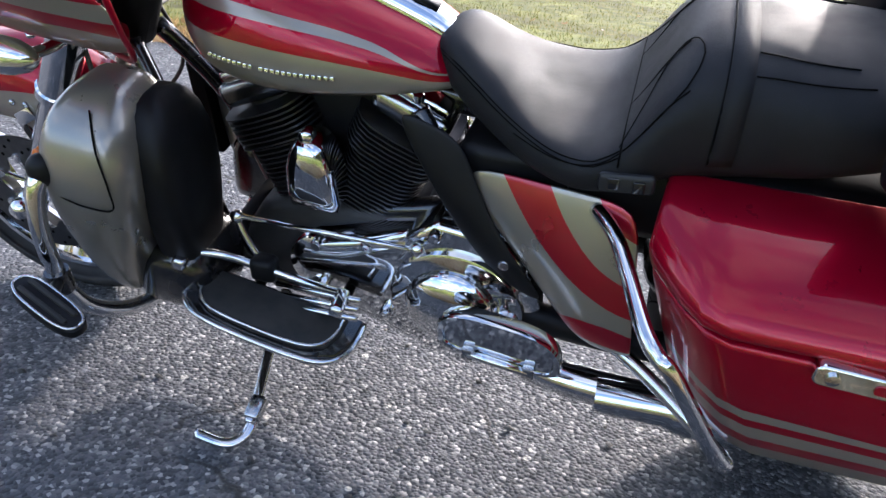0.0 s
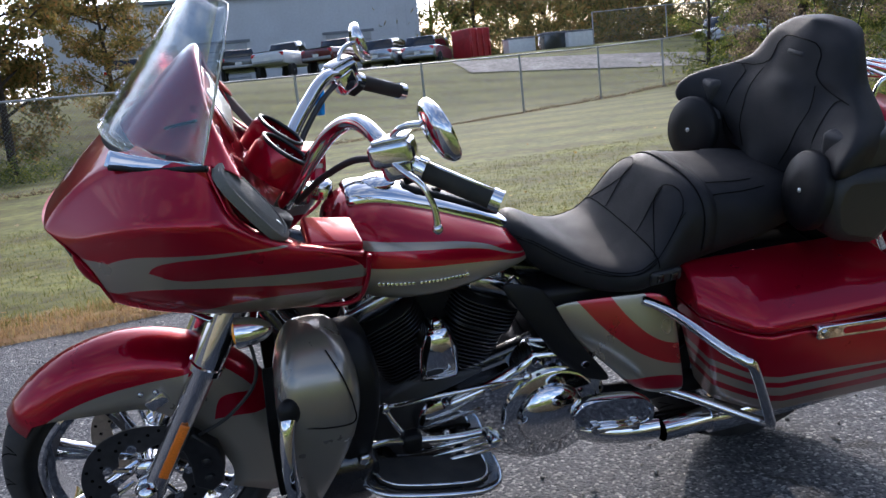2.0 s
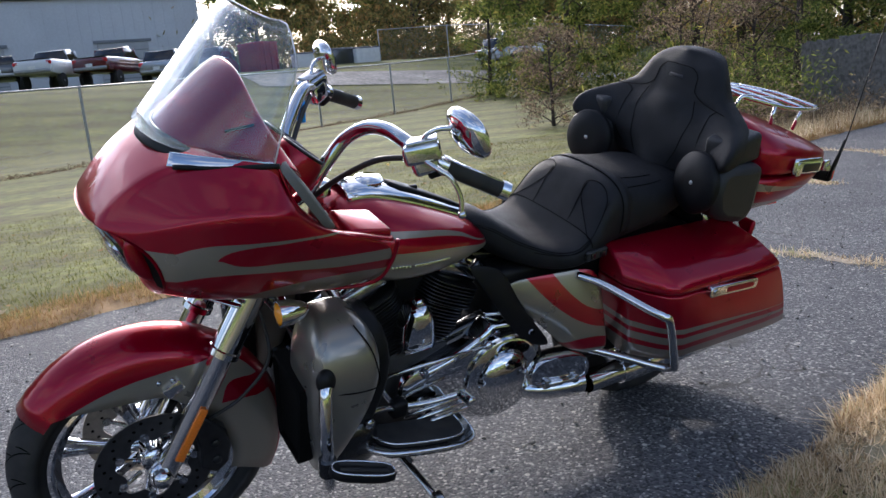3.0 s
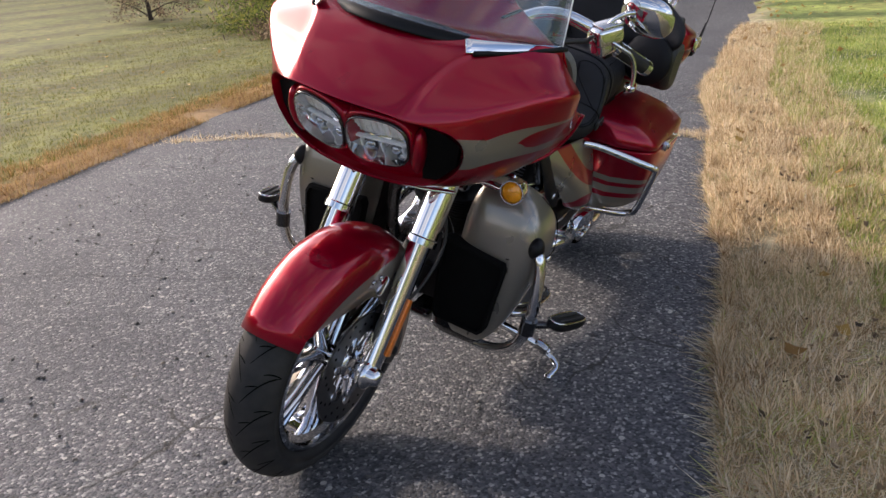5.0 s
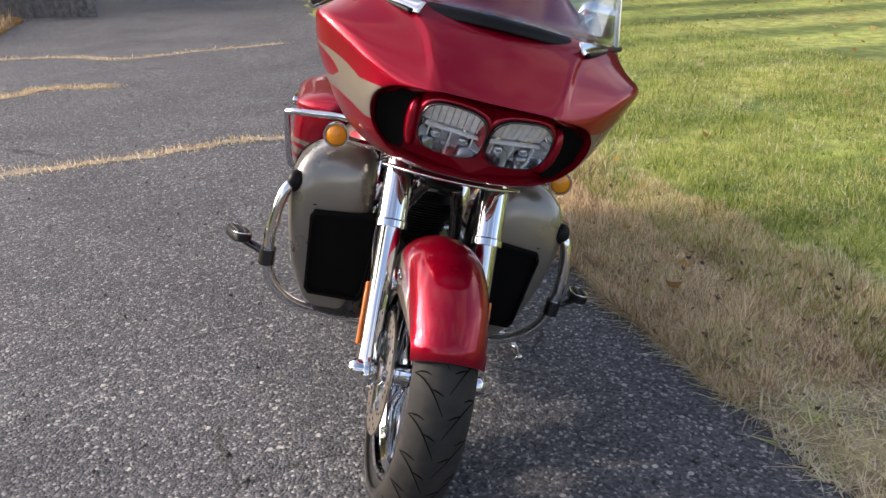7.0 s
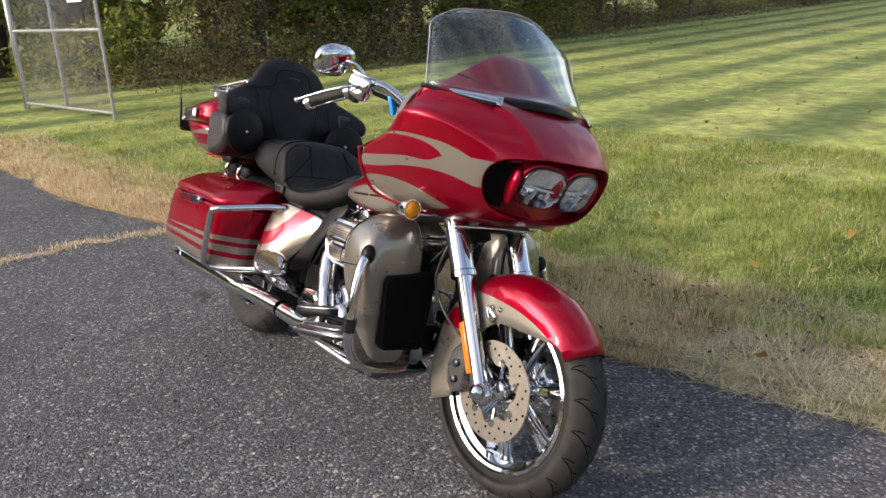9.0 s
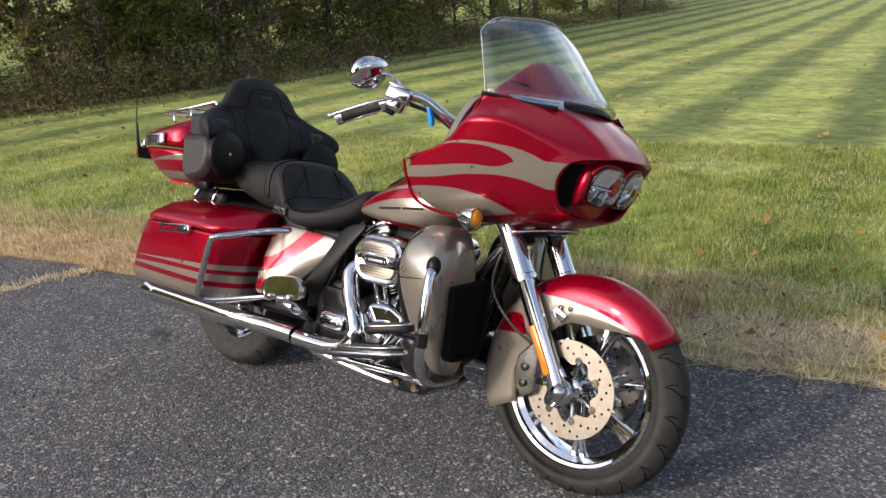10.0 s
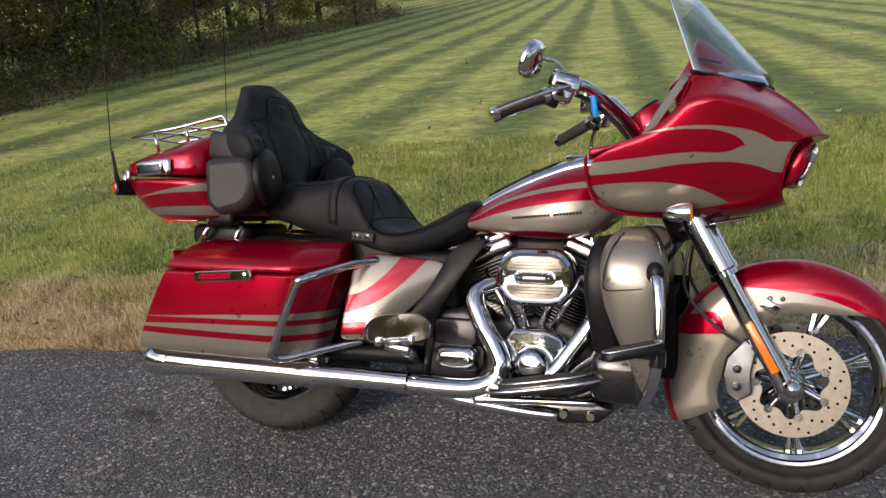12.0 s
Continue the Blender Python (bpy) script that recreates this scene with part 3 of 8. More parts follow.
def wheel(name, centre, R, width, rim, front):
    hub = part(name, lathe([(0.03, -0.075), (0.034, -0.06), (0.026, -0.05), (0.026, 0.05), (0.034, 0.06), (0.03, 0.075)], centre, seg=24), "chrome", bike,
               "chrome wheel with seven forked spokes")
    part("tyre", torus_lathe(tyre_profile(R, width, rim), centre, seg=72), "rubber", hub, "black rubber tyre with slanting tread")
    tread_grooves(R, width, hub, centre)
    w = width / 2
    part("rim", torus_lathe([(rim + 0.004, w * .80), (rim - 0.004, w * .85), (rim - 0.012, w * .80), (rim - 0.014, w * .60), (rim - 0.030, w * .45), (rim - 0.032, 0.0), (rim - 0.030, -w * .45),
                             (rim - 0.014, -w * .60), (rim - 0.012, -w * .80), (rim - 0.004, -w * .85), (rim + 0.004, -w * .80)], centre, seg=72), "chrome", hub, auto=40)
    for i in range(7):
        a = 2 * math.pi * i / 7 + 0.3
        spoke = bmesh.new()
        for fork in (-1, 1):
            secs = []
            for k in range(5):
                t = k / 4
                r = 0.03 + (rim - 0.05) * t
                aa = a + fork * (0.02 + 0.085 * max(0, t - 0.3))
                wd, th = 0.012 - 0.004 * t + 0.004 * max(0, t - 0.8) / 0.2, 0.022 - 0.008 * t
                c = Vector((r * math.cos(aa), (0.012 + 0.012 * t) * 0, r * math.sin(aa)))
                u = Vector((-math.sin(aa), 0, math.cos(aa)))
                secs.append([Vector(centre) + c + u * (wd * s0) + Vector((0, th * s1, 0)) for s0, s1 in ((-1, -.5), (-.5, -1), (.5, -1), (1, -.5), (1, .5), (.5, 1), (-.5, 1), (-1, .5))])
            loft(secs, bm=spoke)
        part("spoke", spoke, "chrome", hub, auto=50)
    sides = (1, -1) if front else (-1,)
    for s in sides:
        y = centre[1] + s * (0.088 if front else 0.08)
        disc = bmesh.new()
        ro, ri, seg = 0.146, 0.086, 84
        rings = []
        for r, h in ((ro, -0.0025), (ro, 0.0025), (ri, 0.0025), (ri, -0.0025)):
            ring = []
            for k in range(seg):
                rr = r if r == ro else r + 0.011 * math.sin(7 * 2 * math.pi * k / seg)
                ring.append(disc.verts.new((centre[0] + rr * math.cos(2 * math.pi * k / seg), y + h, centre[2] + rr * math.sin(2 * math.pi * k / seg))))
            rings.append(ring)
        skin(disc, rings + [rings[0]], True, False)
        # left disc takes the steel with shade in its colour
        rot = part("brake_disc", disc, "rotor_steel" if s < 0 else "rotor_shade_side", hub, "drilled steel brake disc", smooth=True, auto=30)
        holes = bmesh.new()
        for i in range(36):
            a, r = 2 * math.pi * i / 36, (0.108, 0.122, 0.136)[i % 3]
            lathe([(0.0042, -0.0032), (0.0042, 0.0032)], (centre[0] + r * math.cos(a), y, centre[2] + r * math.sin(a)), seg=8, bm=holes)
        tagged(part("drill_hole", holes, "stitch", hub, smooth=False), kind="stuff")
        for i in range(7):
            a = 2 * math.pi * (i + 0.5) / 7
            ca, sa = math.cos(a), math.sin(a)
            car = bmesh.new()
            tube([(centre[0] + 0.04 * ca, y - s * 0.012, centre[2] + 0.04 * sa), (centre[0] + 0.092 * ca, y, centre[2] + 0.092 * sa)], 0.006, 8, 1, bm=car)
            lathe([(0.011, -0.006), (0.013, 0), (0.011, 0.006)], (centre[0] + 0.092 * ca, y, centre[2] + 0.092 * sa), seg=12, bm=car)
            part("disc_carrier", car, "dull_chrome" if s < 0 else "chrome", hub, auto=40)
    return hub


front_wheel = wheel("front_wheel", AXLE, FRONT_R, 0.135, 0.238, True)
rear_wheel = wheel("rear_wheel", (REAR_X, 0, 0.34), WHEEL_R, 0.18, 0.215, False)

# fork legs with covers, axle caps, reflectors, calipers
for s in (1, -1):
    top, mid, low = Vector((-0.275, s * 0.122, 0.835)), Vector((-0.168, s * 0.122, 0.635)), Vector((0.002, s * 0.122, 0.325))
    leg = part("fork_leg", tube([top, mid], 0.036, 20, 1), "chrome", bike, "polished chrome fork leg", auto=40)
    part("fork_slider", tube([mid + (top - mid) * 0.02, mid, low], 0.030, 20, 1, r2=0.027), "chrome", leg, auto=40)
    part("fork_collar", lathe([(0.030, -0.012), (0.039, -0.012), (0.0395, 0.004), (0.031, 0.012)], seg=24, axis="z"), "chrome", leg, auto=40).matrix_local = (
        Matrix.Translation(mid) @ (top - low).to_track_quat("Z", "Y").to_matrix().to_4x4())
    part("fork_end", ellipsoid((0.008, s * 0.122, 0.325), (0.036, 0.026, 0.04), turn(0, -30, 0), 10), "chrome", leg)
    part("axle_cap", lathe([(0.001, 0.036), (0.018, 0.032), (0.024, 0.018), (0.024, -0.02)] if s > 0 else [(0.024, 0.02), (0.024, -0.018), (0.018, -0.032), (0.001, -0.036)],
                           (0.013, s * 0.132, 0.331), seg=20, cap=False), "chrome", leg)
    d = (low - mid).normalized()
    refl = part("reflector", rbox((0, 0, 0), (0.022, 0.008, 0.15), 0.003), "reflector_amber", leg, "long amber side reflector")
    refl.matrix_local = Matrix.Translation(mid + d * 0.225 + Vector((-0.004, s * 0.031, 0.0))) @ pose(0, 0, 0, 0, math.degrees(math.atan2(-d.x, -d.z)), 0)
    # left caliper gets a darker metal to show its side in shade
    cal = part("brake_caliper", prism([(-0.155, 0.40), (-0.105, 0.455), (-0.075, 0.42), (-0.088, 0.36), (-0.085, 0.30), (-0.125, 0.275), (-0.155, 0.30), (-0.165, 0.35)],
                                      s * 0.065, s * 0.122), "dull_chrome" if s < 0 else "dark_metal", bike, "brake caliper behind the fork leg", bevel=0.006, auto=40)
    for z in (0.32, 0.37):
        part("caliper_bolt", lathe([(0.012, -0.004), (0.012, 0.004), (0.007, 0.007)] if s > 0 else [(0.007, -0.007), (0.012, -0.004), (0.012, 0.004)],
                                   (-0.125, s * 0.124, z), seg=12), "dark_metal", cal, auto=40)
    part("brake_hose", tube([(-0.12, s * 0.11, 0.44), (-0.20, s * 0.135, 0.50), (-0.27, s * 0.14, 0.60), (-0.25, s * 0.11, 0.75)], 0.0045, 8), "cable", bike)
    part("fender_bracket", rbox((-0.045, s * 0.098, 0.545), (0.05, 0.016, 0.03), 0.005, turn(0, 30, 0)), "chrome", bike, auto=40)


# front fender: a deep shell round the tyre
def fender():
    secs = []
    n = 26
    for i in range(n + 1):
        t = i / n
        a = radians(36 + (205 - 36) * t)
        R = 0.339 + 0.004 * math.sin(math.pi * t) + 0.012 * smooth01((t - 0.6) / 0.4)
        w = 0.078 + 0.013 * math.sin(math.pi * min(1, t * 1.15))
        deep = max(0.004, R - 0.0514 - 0.198 / math.sin(min(a, math.pi / 2))) + 0.030 * smooth01((t - 0.33) / 0.25) - 0.035 * smooth01((t - 0.72) / 0.28)
        ring = []
        for k in range(-8, 9):
            u = k / 8
            if abs(u) < 0.62:
                ang = u / 0.62 * 1.25
                y, r = w * math.sin(ang) / math.sin(1.25) * 0.97, R - (1 - math.cos(ang)) * 0.075
            else:
                v = (abs(u) - 0.62) / 0.38
                y, r = math.copysign(w * (0.97 + 0.05 * v), u), R - (1 - math.cos(1.25)) * 0.075 - deep * v
            ring.append((AXLE[0] + r * math.cos(a), y, AXLE[2] + r * math.sin(a)))
        secs.append(ring)
    return loft(secs, closed=False)


paint("fender_paint", "red_paint", "tan_paint", [
    ([(-0.4, 0.1), (-0.1, 0.1)], [(-0.4, 0.445), (-0.26, 0.452), (-0.18, 0.458), (-0.1, 0.46)]),
    ([(-0.4, 0.50), (-0.26, 0.507), (-0.18, 0.515), (-0.12, 0.3), (0.1, 0.3), (0.3, 0.3)], [(-0.4, 0.585), (-0.30, 0.590), (-0.22, 0.598), (-0.12, 0.594), (-0.02, 0.590), (0.08, 0.574), (0.17, 0.541), (0.24, 0.50), (0.3, 0.46)]),
], -0.4, 0.4, 0.1, 0.8, ymin=0.058)
part("front_fender", fender(), "fender_paint", bike, "red front fender with tan lower flank", solid=0.004)
for s in (1, -1):
    for x in (-0.045, -0.013):
        part("fender_rivet", lathe([(0.007, -0.004), (0.006, 0.003), (0.001, 0.005)], (x, s * 0.092, 0.566), seg=10), "dull_chrome", bike)

# ---- fairing ----


def surface(rows, mirror=True, creases=()):
    """A patch over rows of points for the left half; mirrored across the middle. creases: (column, first row, last row, sharpness)."""
    bm = bmesh.new()
    grid = [[bm.verts.new(p) for p in r] for r in rows]
    skin(bm, grid, False, False)
    lay = bm.edges.layers.float.new("crease_edge")
    for col, r0, r1, sharp in creases:
        for i in range(r0, r1):
            e = bm.edges.get((grid[i][col], grid[i + 1][col]))
            if e:
                e[lay] = sharp
    return mirrored(bm) if mirror else bm


FRONT = [(0.100, 0, 1.008), (0.082, 0.130, 1.010), (0.032, 0.205, 0.998), (-0.008, 0.250, 0.968), (-0.026, 0.245, 0.905), (-0.030, 0.195, 0.848), (-0.012, 0.11, 0.826), (-0.006, 0, 0.822)]
SECOND = [(0.010, 0, 1.098), (0.000, 0.152, 1.092), (-0.065, 0.310, 1.050), (-0.110, 0.322, 0.985), (-0.120, 0.300, 0.908), (-0.110, 0.235, 0.832), (-0.090, 0.12, 0.798), (-0.085, 0, 0.796)]
THIRD = [(-0.078, 0, 1.165), (-0.066, 0.172, 1.132), (-0.150, 0.382, 1.086), (-0.205, 0.380, 1.010), (-0.225, 0.335, 0.925), (-0.215, 0.268, 0.825), (-0.195, 0.15, 0.784), (-0.19, 0, 0.78)]
FOURTH = [(-0.155, 0.255, 1.162), (-0.160, 0.262, 1.158), (-0.212, 0.398, 1.084), (-0.275, 0.380, 1.005), (-0.360, 0.345, 0.925), (-0.325, 0.275, 0.820), (-0.265, 0.17, 0.778), (-0.26, 0.06, 0.775)]
FIFTH = [(-0.240, 0.326, 1.160), (-0.243, 0.330, 1.150), (-0.262, 0.388, 1.074), (-0.330, 0.368, 0.998), (-0.460, 0.342, 0.940), (-0.448, 0.298, 0.838), (-0.370, 0.220, 0.786), (-0.32, 0.11, 0.785)]
SIXTH = [(-0.252, 0.326, 1.155), (-0.260, 0.330, 1.115), (-0.284, 0.368, 1.058), (-0.358, 0.355, 0.998), (-0.522, 0.338, 0.948), (-0.515, 0.306, 0.850), (-0.445, 0.235, 0.798), (-0.38, 0.12, 0.80)]

paint("fairing_paint", "red_paint", "tan_paint", [
    ([(-0.55, 0.895), (-0.40, 0.905), (-0.25, 0.925), (-0.12, 0.925), (-0.05, 0.905)], [(-0.55, 0.925), (-0.40, 0.938), (-0.25, 0.952), (-0.16, 0.954), (-0.125, 0.968), (-0.05, 0.975)]),
    ([(-0.55, 1.0), (-0.40, 0.998), (-0.25, 1.008), (-0.16, 0.998), (-0.13, 0.982), (-0.115, 0.962), (-0.05, 0.93)], [(-0.55, 1.0), (-0.40, 1.001), (-0.25, 1.016), (-0.16, 1.013), (-0.10, 1.003), (-0.05, 0.98)]),
    ([(-0.55, 0.70), (-0.3, 0.7), (-0.1, 0.7)], [(-0.55, 0.862), (-0.40, 0.878), (-0.27, 0.872), (-0.19, 0.845), (-0.13, 0.80), (-0.1, 0.70)]),
], -0.6, 0.1, 0.6, 1.3, ymin=0.225)


def ridged(row, drop):
    """Adds a column just outside the hood's raised middle panel."""
    x, y, z = row[1]
    return row[:2] + [(x - 0.006 * drop, y + 0.016 * drop, z - 0.011 * drop)] + row[2:]


FAIRING_ROWS = [ridged(r, d) for r, d in zip((FRONT, SECOND, THIRD, FOURTH, FIFTH, SIXTH), (0.8, 1.0, 0.9, 0.25, 0.1, 0.1))]
fairing = part("fairing", surface(FAIRING_ROWS, creases=((1, 0, 3, 0.95), (2, 0, 3, 0.8), (3, 0, 5, 0.45), (4, 0, 5, 0.2))), "fairing_paint", bike,
               "shark-nosed red fairing with tan flame stripes", sub=3, solid=0.008)

# front face, set back under the nose, with two lamps and side ducts


def inset(contour, f, dx, zc=0.915):
    return [(p[0] + dx, p[1] * f, zc + (p[2] - zc) * f) for p in contour]


part("nose_lip", surface([FRONT, inset(FRONT, 0.97, -0.012), inset(FRONT, 0.93, -0.035)]), "red_paint", fairing, sub=2)
face_bm = bmesh.new()
ring = [Vector(p) for p in inset(FRONT, 0.93, -0.035)]
ring = ring + [Vector((p.x, -p.y, p.z)) for p in reversed(ring[1:-1])]
face_bm.faces.new([face_bm.verts.new(p) for p in ring])
part("headlamp_panel", face_bm, "red_paint", fairing, "red panel round the headlamps", smooth=False)
for s in (1, -1):
    mouth = [(0.000, 0.158, 0.985), (-0.012, 0.190, 0.984), (-0.036, 0.232, 0.958), (-0.052, 0.226, 0.903), (-0.050, 0.190, 0.862), (-0.040, 0.160, 0.858)]
    duct = loft([[(x + 0.014, s * y, z) for x, y, z in mouth], [(x - 0.004, s * (0.195 + (y - 0.195) * 0.93), 0.918 + (z - 0.918) * 0.93) for x, y, z in mouth], [(x + 0.011, s * (0.195 + (y - 0.195) * 0.9), 0.918 + (z - 0.918) * 0.9) for x, y, z in mouth]])
    part("air_duct", duct, "duct_dark", fairing, "black air duct beside the headlamps", smooth=False)

# headlamps: two oval reflectors behind clear glass in a red bezel
for s in (1, -1):
    c = Vector((0.038, s * 0.073, 0.930))
    tilt = turn(0, 23, 0) @ turn(0, 0, s * 9)
    def oval(f, dx, n=28):
        out = []
        for k in range(n):
            a = 2 * math.pi * k / n
            y = 0.069 * f * math.copysign(abs(math.cos(a)) ** 0.70, math.cos(a))
            z = 0.058 * f * math.copysign(abs(math.sin(a)) ** 0.70, math.sin(a))
            out.append(c + tilt @ Vector((dx, y, z)))
        return out
    lamp = part("headlamp", loft([oval(1.0, 0.004), oval(1.0, -0.012), oval(0.86, -0.035), oval(0.45, -0.055), oval(0.1, -0.06), oval(0.01, -0.06)], cap=False), "chrome", bike, "oval twin headlamp with clear glass", auto=40)
    part("lamp_bezel", loft([oval(1.0, 0.004), oval(1.035, 0.005), oval(1.06, 0.0), oval(1.07, -0.02)], cap=False), "gloss_black", lamp)
    part("lamp_glass", loft([oval(1.0, 0.006), oval(0.75, 0.013), oval(0.3, 0.017), oval(0.02, 0.018)], cap=False), "lamp_glass", lamp).visible_shadow = False
    for row in range(5):
        for k in range(9):
            yy, zz = (k - 4) * 0.0142, 0.047 - 0.0125 * row
            if (yy / 0.066) ** 4 + (zz / 0.056) ** 4 > 0.95:
                continue
            part("reflector_cell", rbox(c + tilt @ Vector((-0.016 - 0.004 * row, yy, zz)), (0.006, 0.0134, 0.0118), 0.0022, tilt @ turn(0, -14 + 7 * row, 10 * (-1) ** k)), "lamp_reflector", lamp, auto=30)
    for yy in (-0.030, 0.030):
        part("projector_lens", ellipsoid(c + tilt @ Vector((-0.026, yy, -0.034)), (0.008, 0.012, 0.010), None, 8), "dull_chrome", lamp)
    part("lamp_divider", rbox(c + tilt @ Vector((-0.022, 0, -0.013)), (0.012, 0.118, 0.005), 0.002, tilt), "lamp_reflector", lamp, auto=40)
    for yy in (-0.048, 0.0, 0.048):
        part("bowl_fin", rbox(c + tilt @ Vector((-0.026, yy, -0.034)), (0.014, 0.004, 0.032), 0.0015, tilt @ turn(0, 18, 0)), "lamp_reflector", lamp, auto=40)
    part("lamp_surround", loft([oval(1.06, -0.004), oval(1.10, -0.002), oval(1.17, -0.010), oval(1.26, -0.045)], cap=False), "red_paint", lamp, "red moulded surround")
    part("lamp_cheek", ellipsoid((-0.006, s * 0.152, 0.924), (0.032, 0.017, 0.062), turn(0, 26, s * 16), 10), "red_paint", fairing)

# chin vent strip, chrome side vents along the windscreen foot
for s in (1, -1):
    v = part("vent_trim", loft([[(-0.065 - 0.177 * t - 0.5 * h, s * (0.187 + 0.137 * t + 0.010 * math.sin(3.1 * t) - 0.5 * h), 1.134 + 0.017 * t + h) for h in (0.0, 0.012 - 0.006 * t, 0.026 - 0.016 * t)] for t in (0, 0.06, 0.3, 0.6, 0.9, 1.0)],
                           closed=False), "chrome", fairing, "chrome vent strip along the windscreen foot", solid=0.006, bevel=0.002, auto=40)
    part("vent_gasket", tube([(-0.078, s * 0.198, 1.134), (-0.16, s * 0.262, 1.142), (-0.252, s * 0.332, 1.156)], 0.006, 8), "satin_black", fairing)
# front slot under the windscreen, a dark scoop
part("wind_scoop", loft([[(-0.040 - 2.0 * y * y, y, 1.143 - 0.3 * y * y) for y in (-0.2, -0.13, -0.06, 0, 0.06, 0.13, 0.2)],
                         [(-0.050 - 1.9 * y * y, y, 1.163 - 0.4 * y * y) for y in (-0.2, -0.13, -0.06, 0, 0.06, 0.13, 0.2)],
                         [(-0.085 - 1.6 * y * y, y, 1.172 - 0.4 * y * y) for y in (-0.2, -0.13, -0.06, 0, 0.06, 0.13, 0.2)]], closed=False), "satin_black", fairing,
     "black rubber scoop lip under the windscreen", sub=2, solid=0.006)


# windscreen
def screen_point(u, v):
    """u from -1 to 1 across, v from 0 at the foot to 1 at the top."""
    half = 0.325 - 0.035 * v - 0.10 * smooth01((v - 0.7) / 0.3) ** 2
    y = u * half
    x = -0.046 - 0.222 * v - (0.197 - 0.137 * v) * abs(u) ** 2.3
    z = 1.170 + 0.256 * v - (0.034 + 0.010 * v) * u * u * (1 - 0.45 * abs(u))
    return (x, y, z)


nu, nv = 20, 12
wbm = loft([[screen_point(-1 + 2 * i / nu, j / nv) for i in range(nu + 1)] for j in range(nv + 1)], closed=False)
wind = part("windscreen", wbm, "windshield_plastic", bike, "clear tall windscreen with smoked foot", solid=0.004)
wind.visible_shadow = False
rim_line = [screen_point(-1, j / 8) for j in range(9)] + [screen_point(-1 + 2 * i / 12, 1) for i in range(1, 12)] + [screen_point(1, 1 - j / 8) for j in range(9)]
part("windscreen_edge", tube(rim_line, 0.0015, 6, 2), "silver_label", wind)

# red instrument hood behind the windscreen
hood = part("instrument_hood", surface([
    [(-0.070, 0, 1.152), (-0.080, 0.10, 1.150), (-0.125, 0.19, 1.152), (-0.19, 0.245, 1.162), (-0.26, 0.315, 1.150)],
    [(-0.150, 0, 1.225), (-0.155, 0.10, 1.220), (-0.18, 0.18, 1.198), (-0.225, 0.245, 1.176), (-0.275, 0.315, 1.148)],
    [(-0.232, 0, 1.297), (-0.232, 0.095, 1.291), (-0.24, 0.175, 1.235), (-0.26, 0.245, 1.185), (-0.29, 0.315, 1.140)],
    [(-0.258, 0, 1.306), (-0.258, 0.092, 1.300), (-0.262, 0.175, 1.235), (-0.28, 0.245, 1.18), (-0.31, 0.31, 1.122)],
    [(-0.262, 0, 1.265), (-0.262, 0.085, 1.258), (-0.265, 0.165, 1.20), (-0.285, 0.235, 1.155), (-0.315, 0.30, 1.105)]]), "red_paint", fairing, "red instrument hood inside the windscreen", sub=2, solid=0.006)

for s in (1, -1):
    part("hood_slot", tube([(-0.185, s * 0.200, 1.196), (-0.215, s * 0.208, 1.203), (-0.243, s * 0.213, 1.208)], 0.005, 8, flat=0.6), "duct_dark", hood)

# dashboard: inner panel, screen, gauges, speakers, glove boxes
part("dash_panel", surface([
    [(-0.255, 0, 1.262), (-0.258, 0.09, 1.252), (-0.262, 0.17, 1.195), (-0.262, 0.25, 1.165), (-0.258, 0.318, 1.145)],
    [(-0.290, 0, 1.16), (-0.29, 0.10, 1.155), (-0.275, 0.18, 1.12), (-0.275, 0.25, 1.09), (-0.280, 0.318, 1.068)],
    [(-0.315, 0, 1.07), (-0.31, 0.10, 1.06), (-0.30, 0.18, 1.03), (-0.325, 0.25, 1.01), (-0.350, 0.318, 1.000)],
    [(-0.36, 0, 0.97), (-0.34, 0.10, 0.96), (-0.35, 0.19, 0.95), (-0.40, 0.26, 0.955), (-0.43, 0.318, 0.965)],
    [(-0.36, 0, 0.90), (-0.36, 0.10, 0.89), (-0.40, 0.19, 0.90), (-0.47, 0.25, 0.925), (-0.508, 0.318, 0.945)]]), "red_paint", fairing, sub=2, solid=0.005)
m = turn(0, 24, 0)
screen_box = part("radio_screen", rbox((-0.268, 0, 1.178), (0.03, 0.215, 0.125), 0.010, m), "red_paint", fairing, "pale radio screen in a red frame", auto=40)
part("screen_glass", rbox((-0.2825, 0, 1.1845), (0.003, 0.175, 0.092), 0.001, m), "pale_screen", screen_box, auto=40)
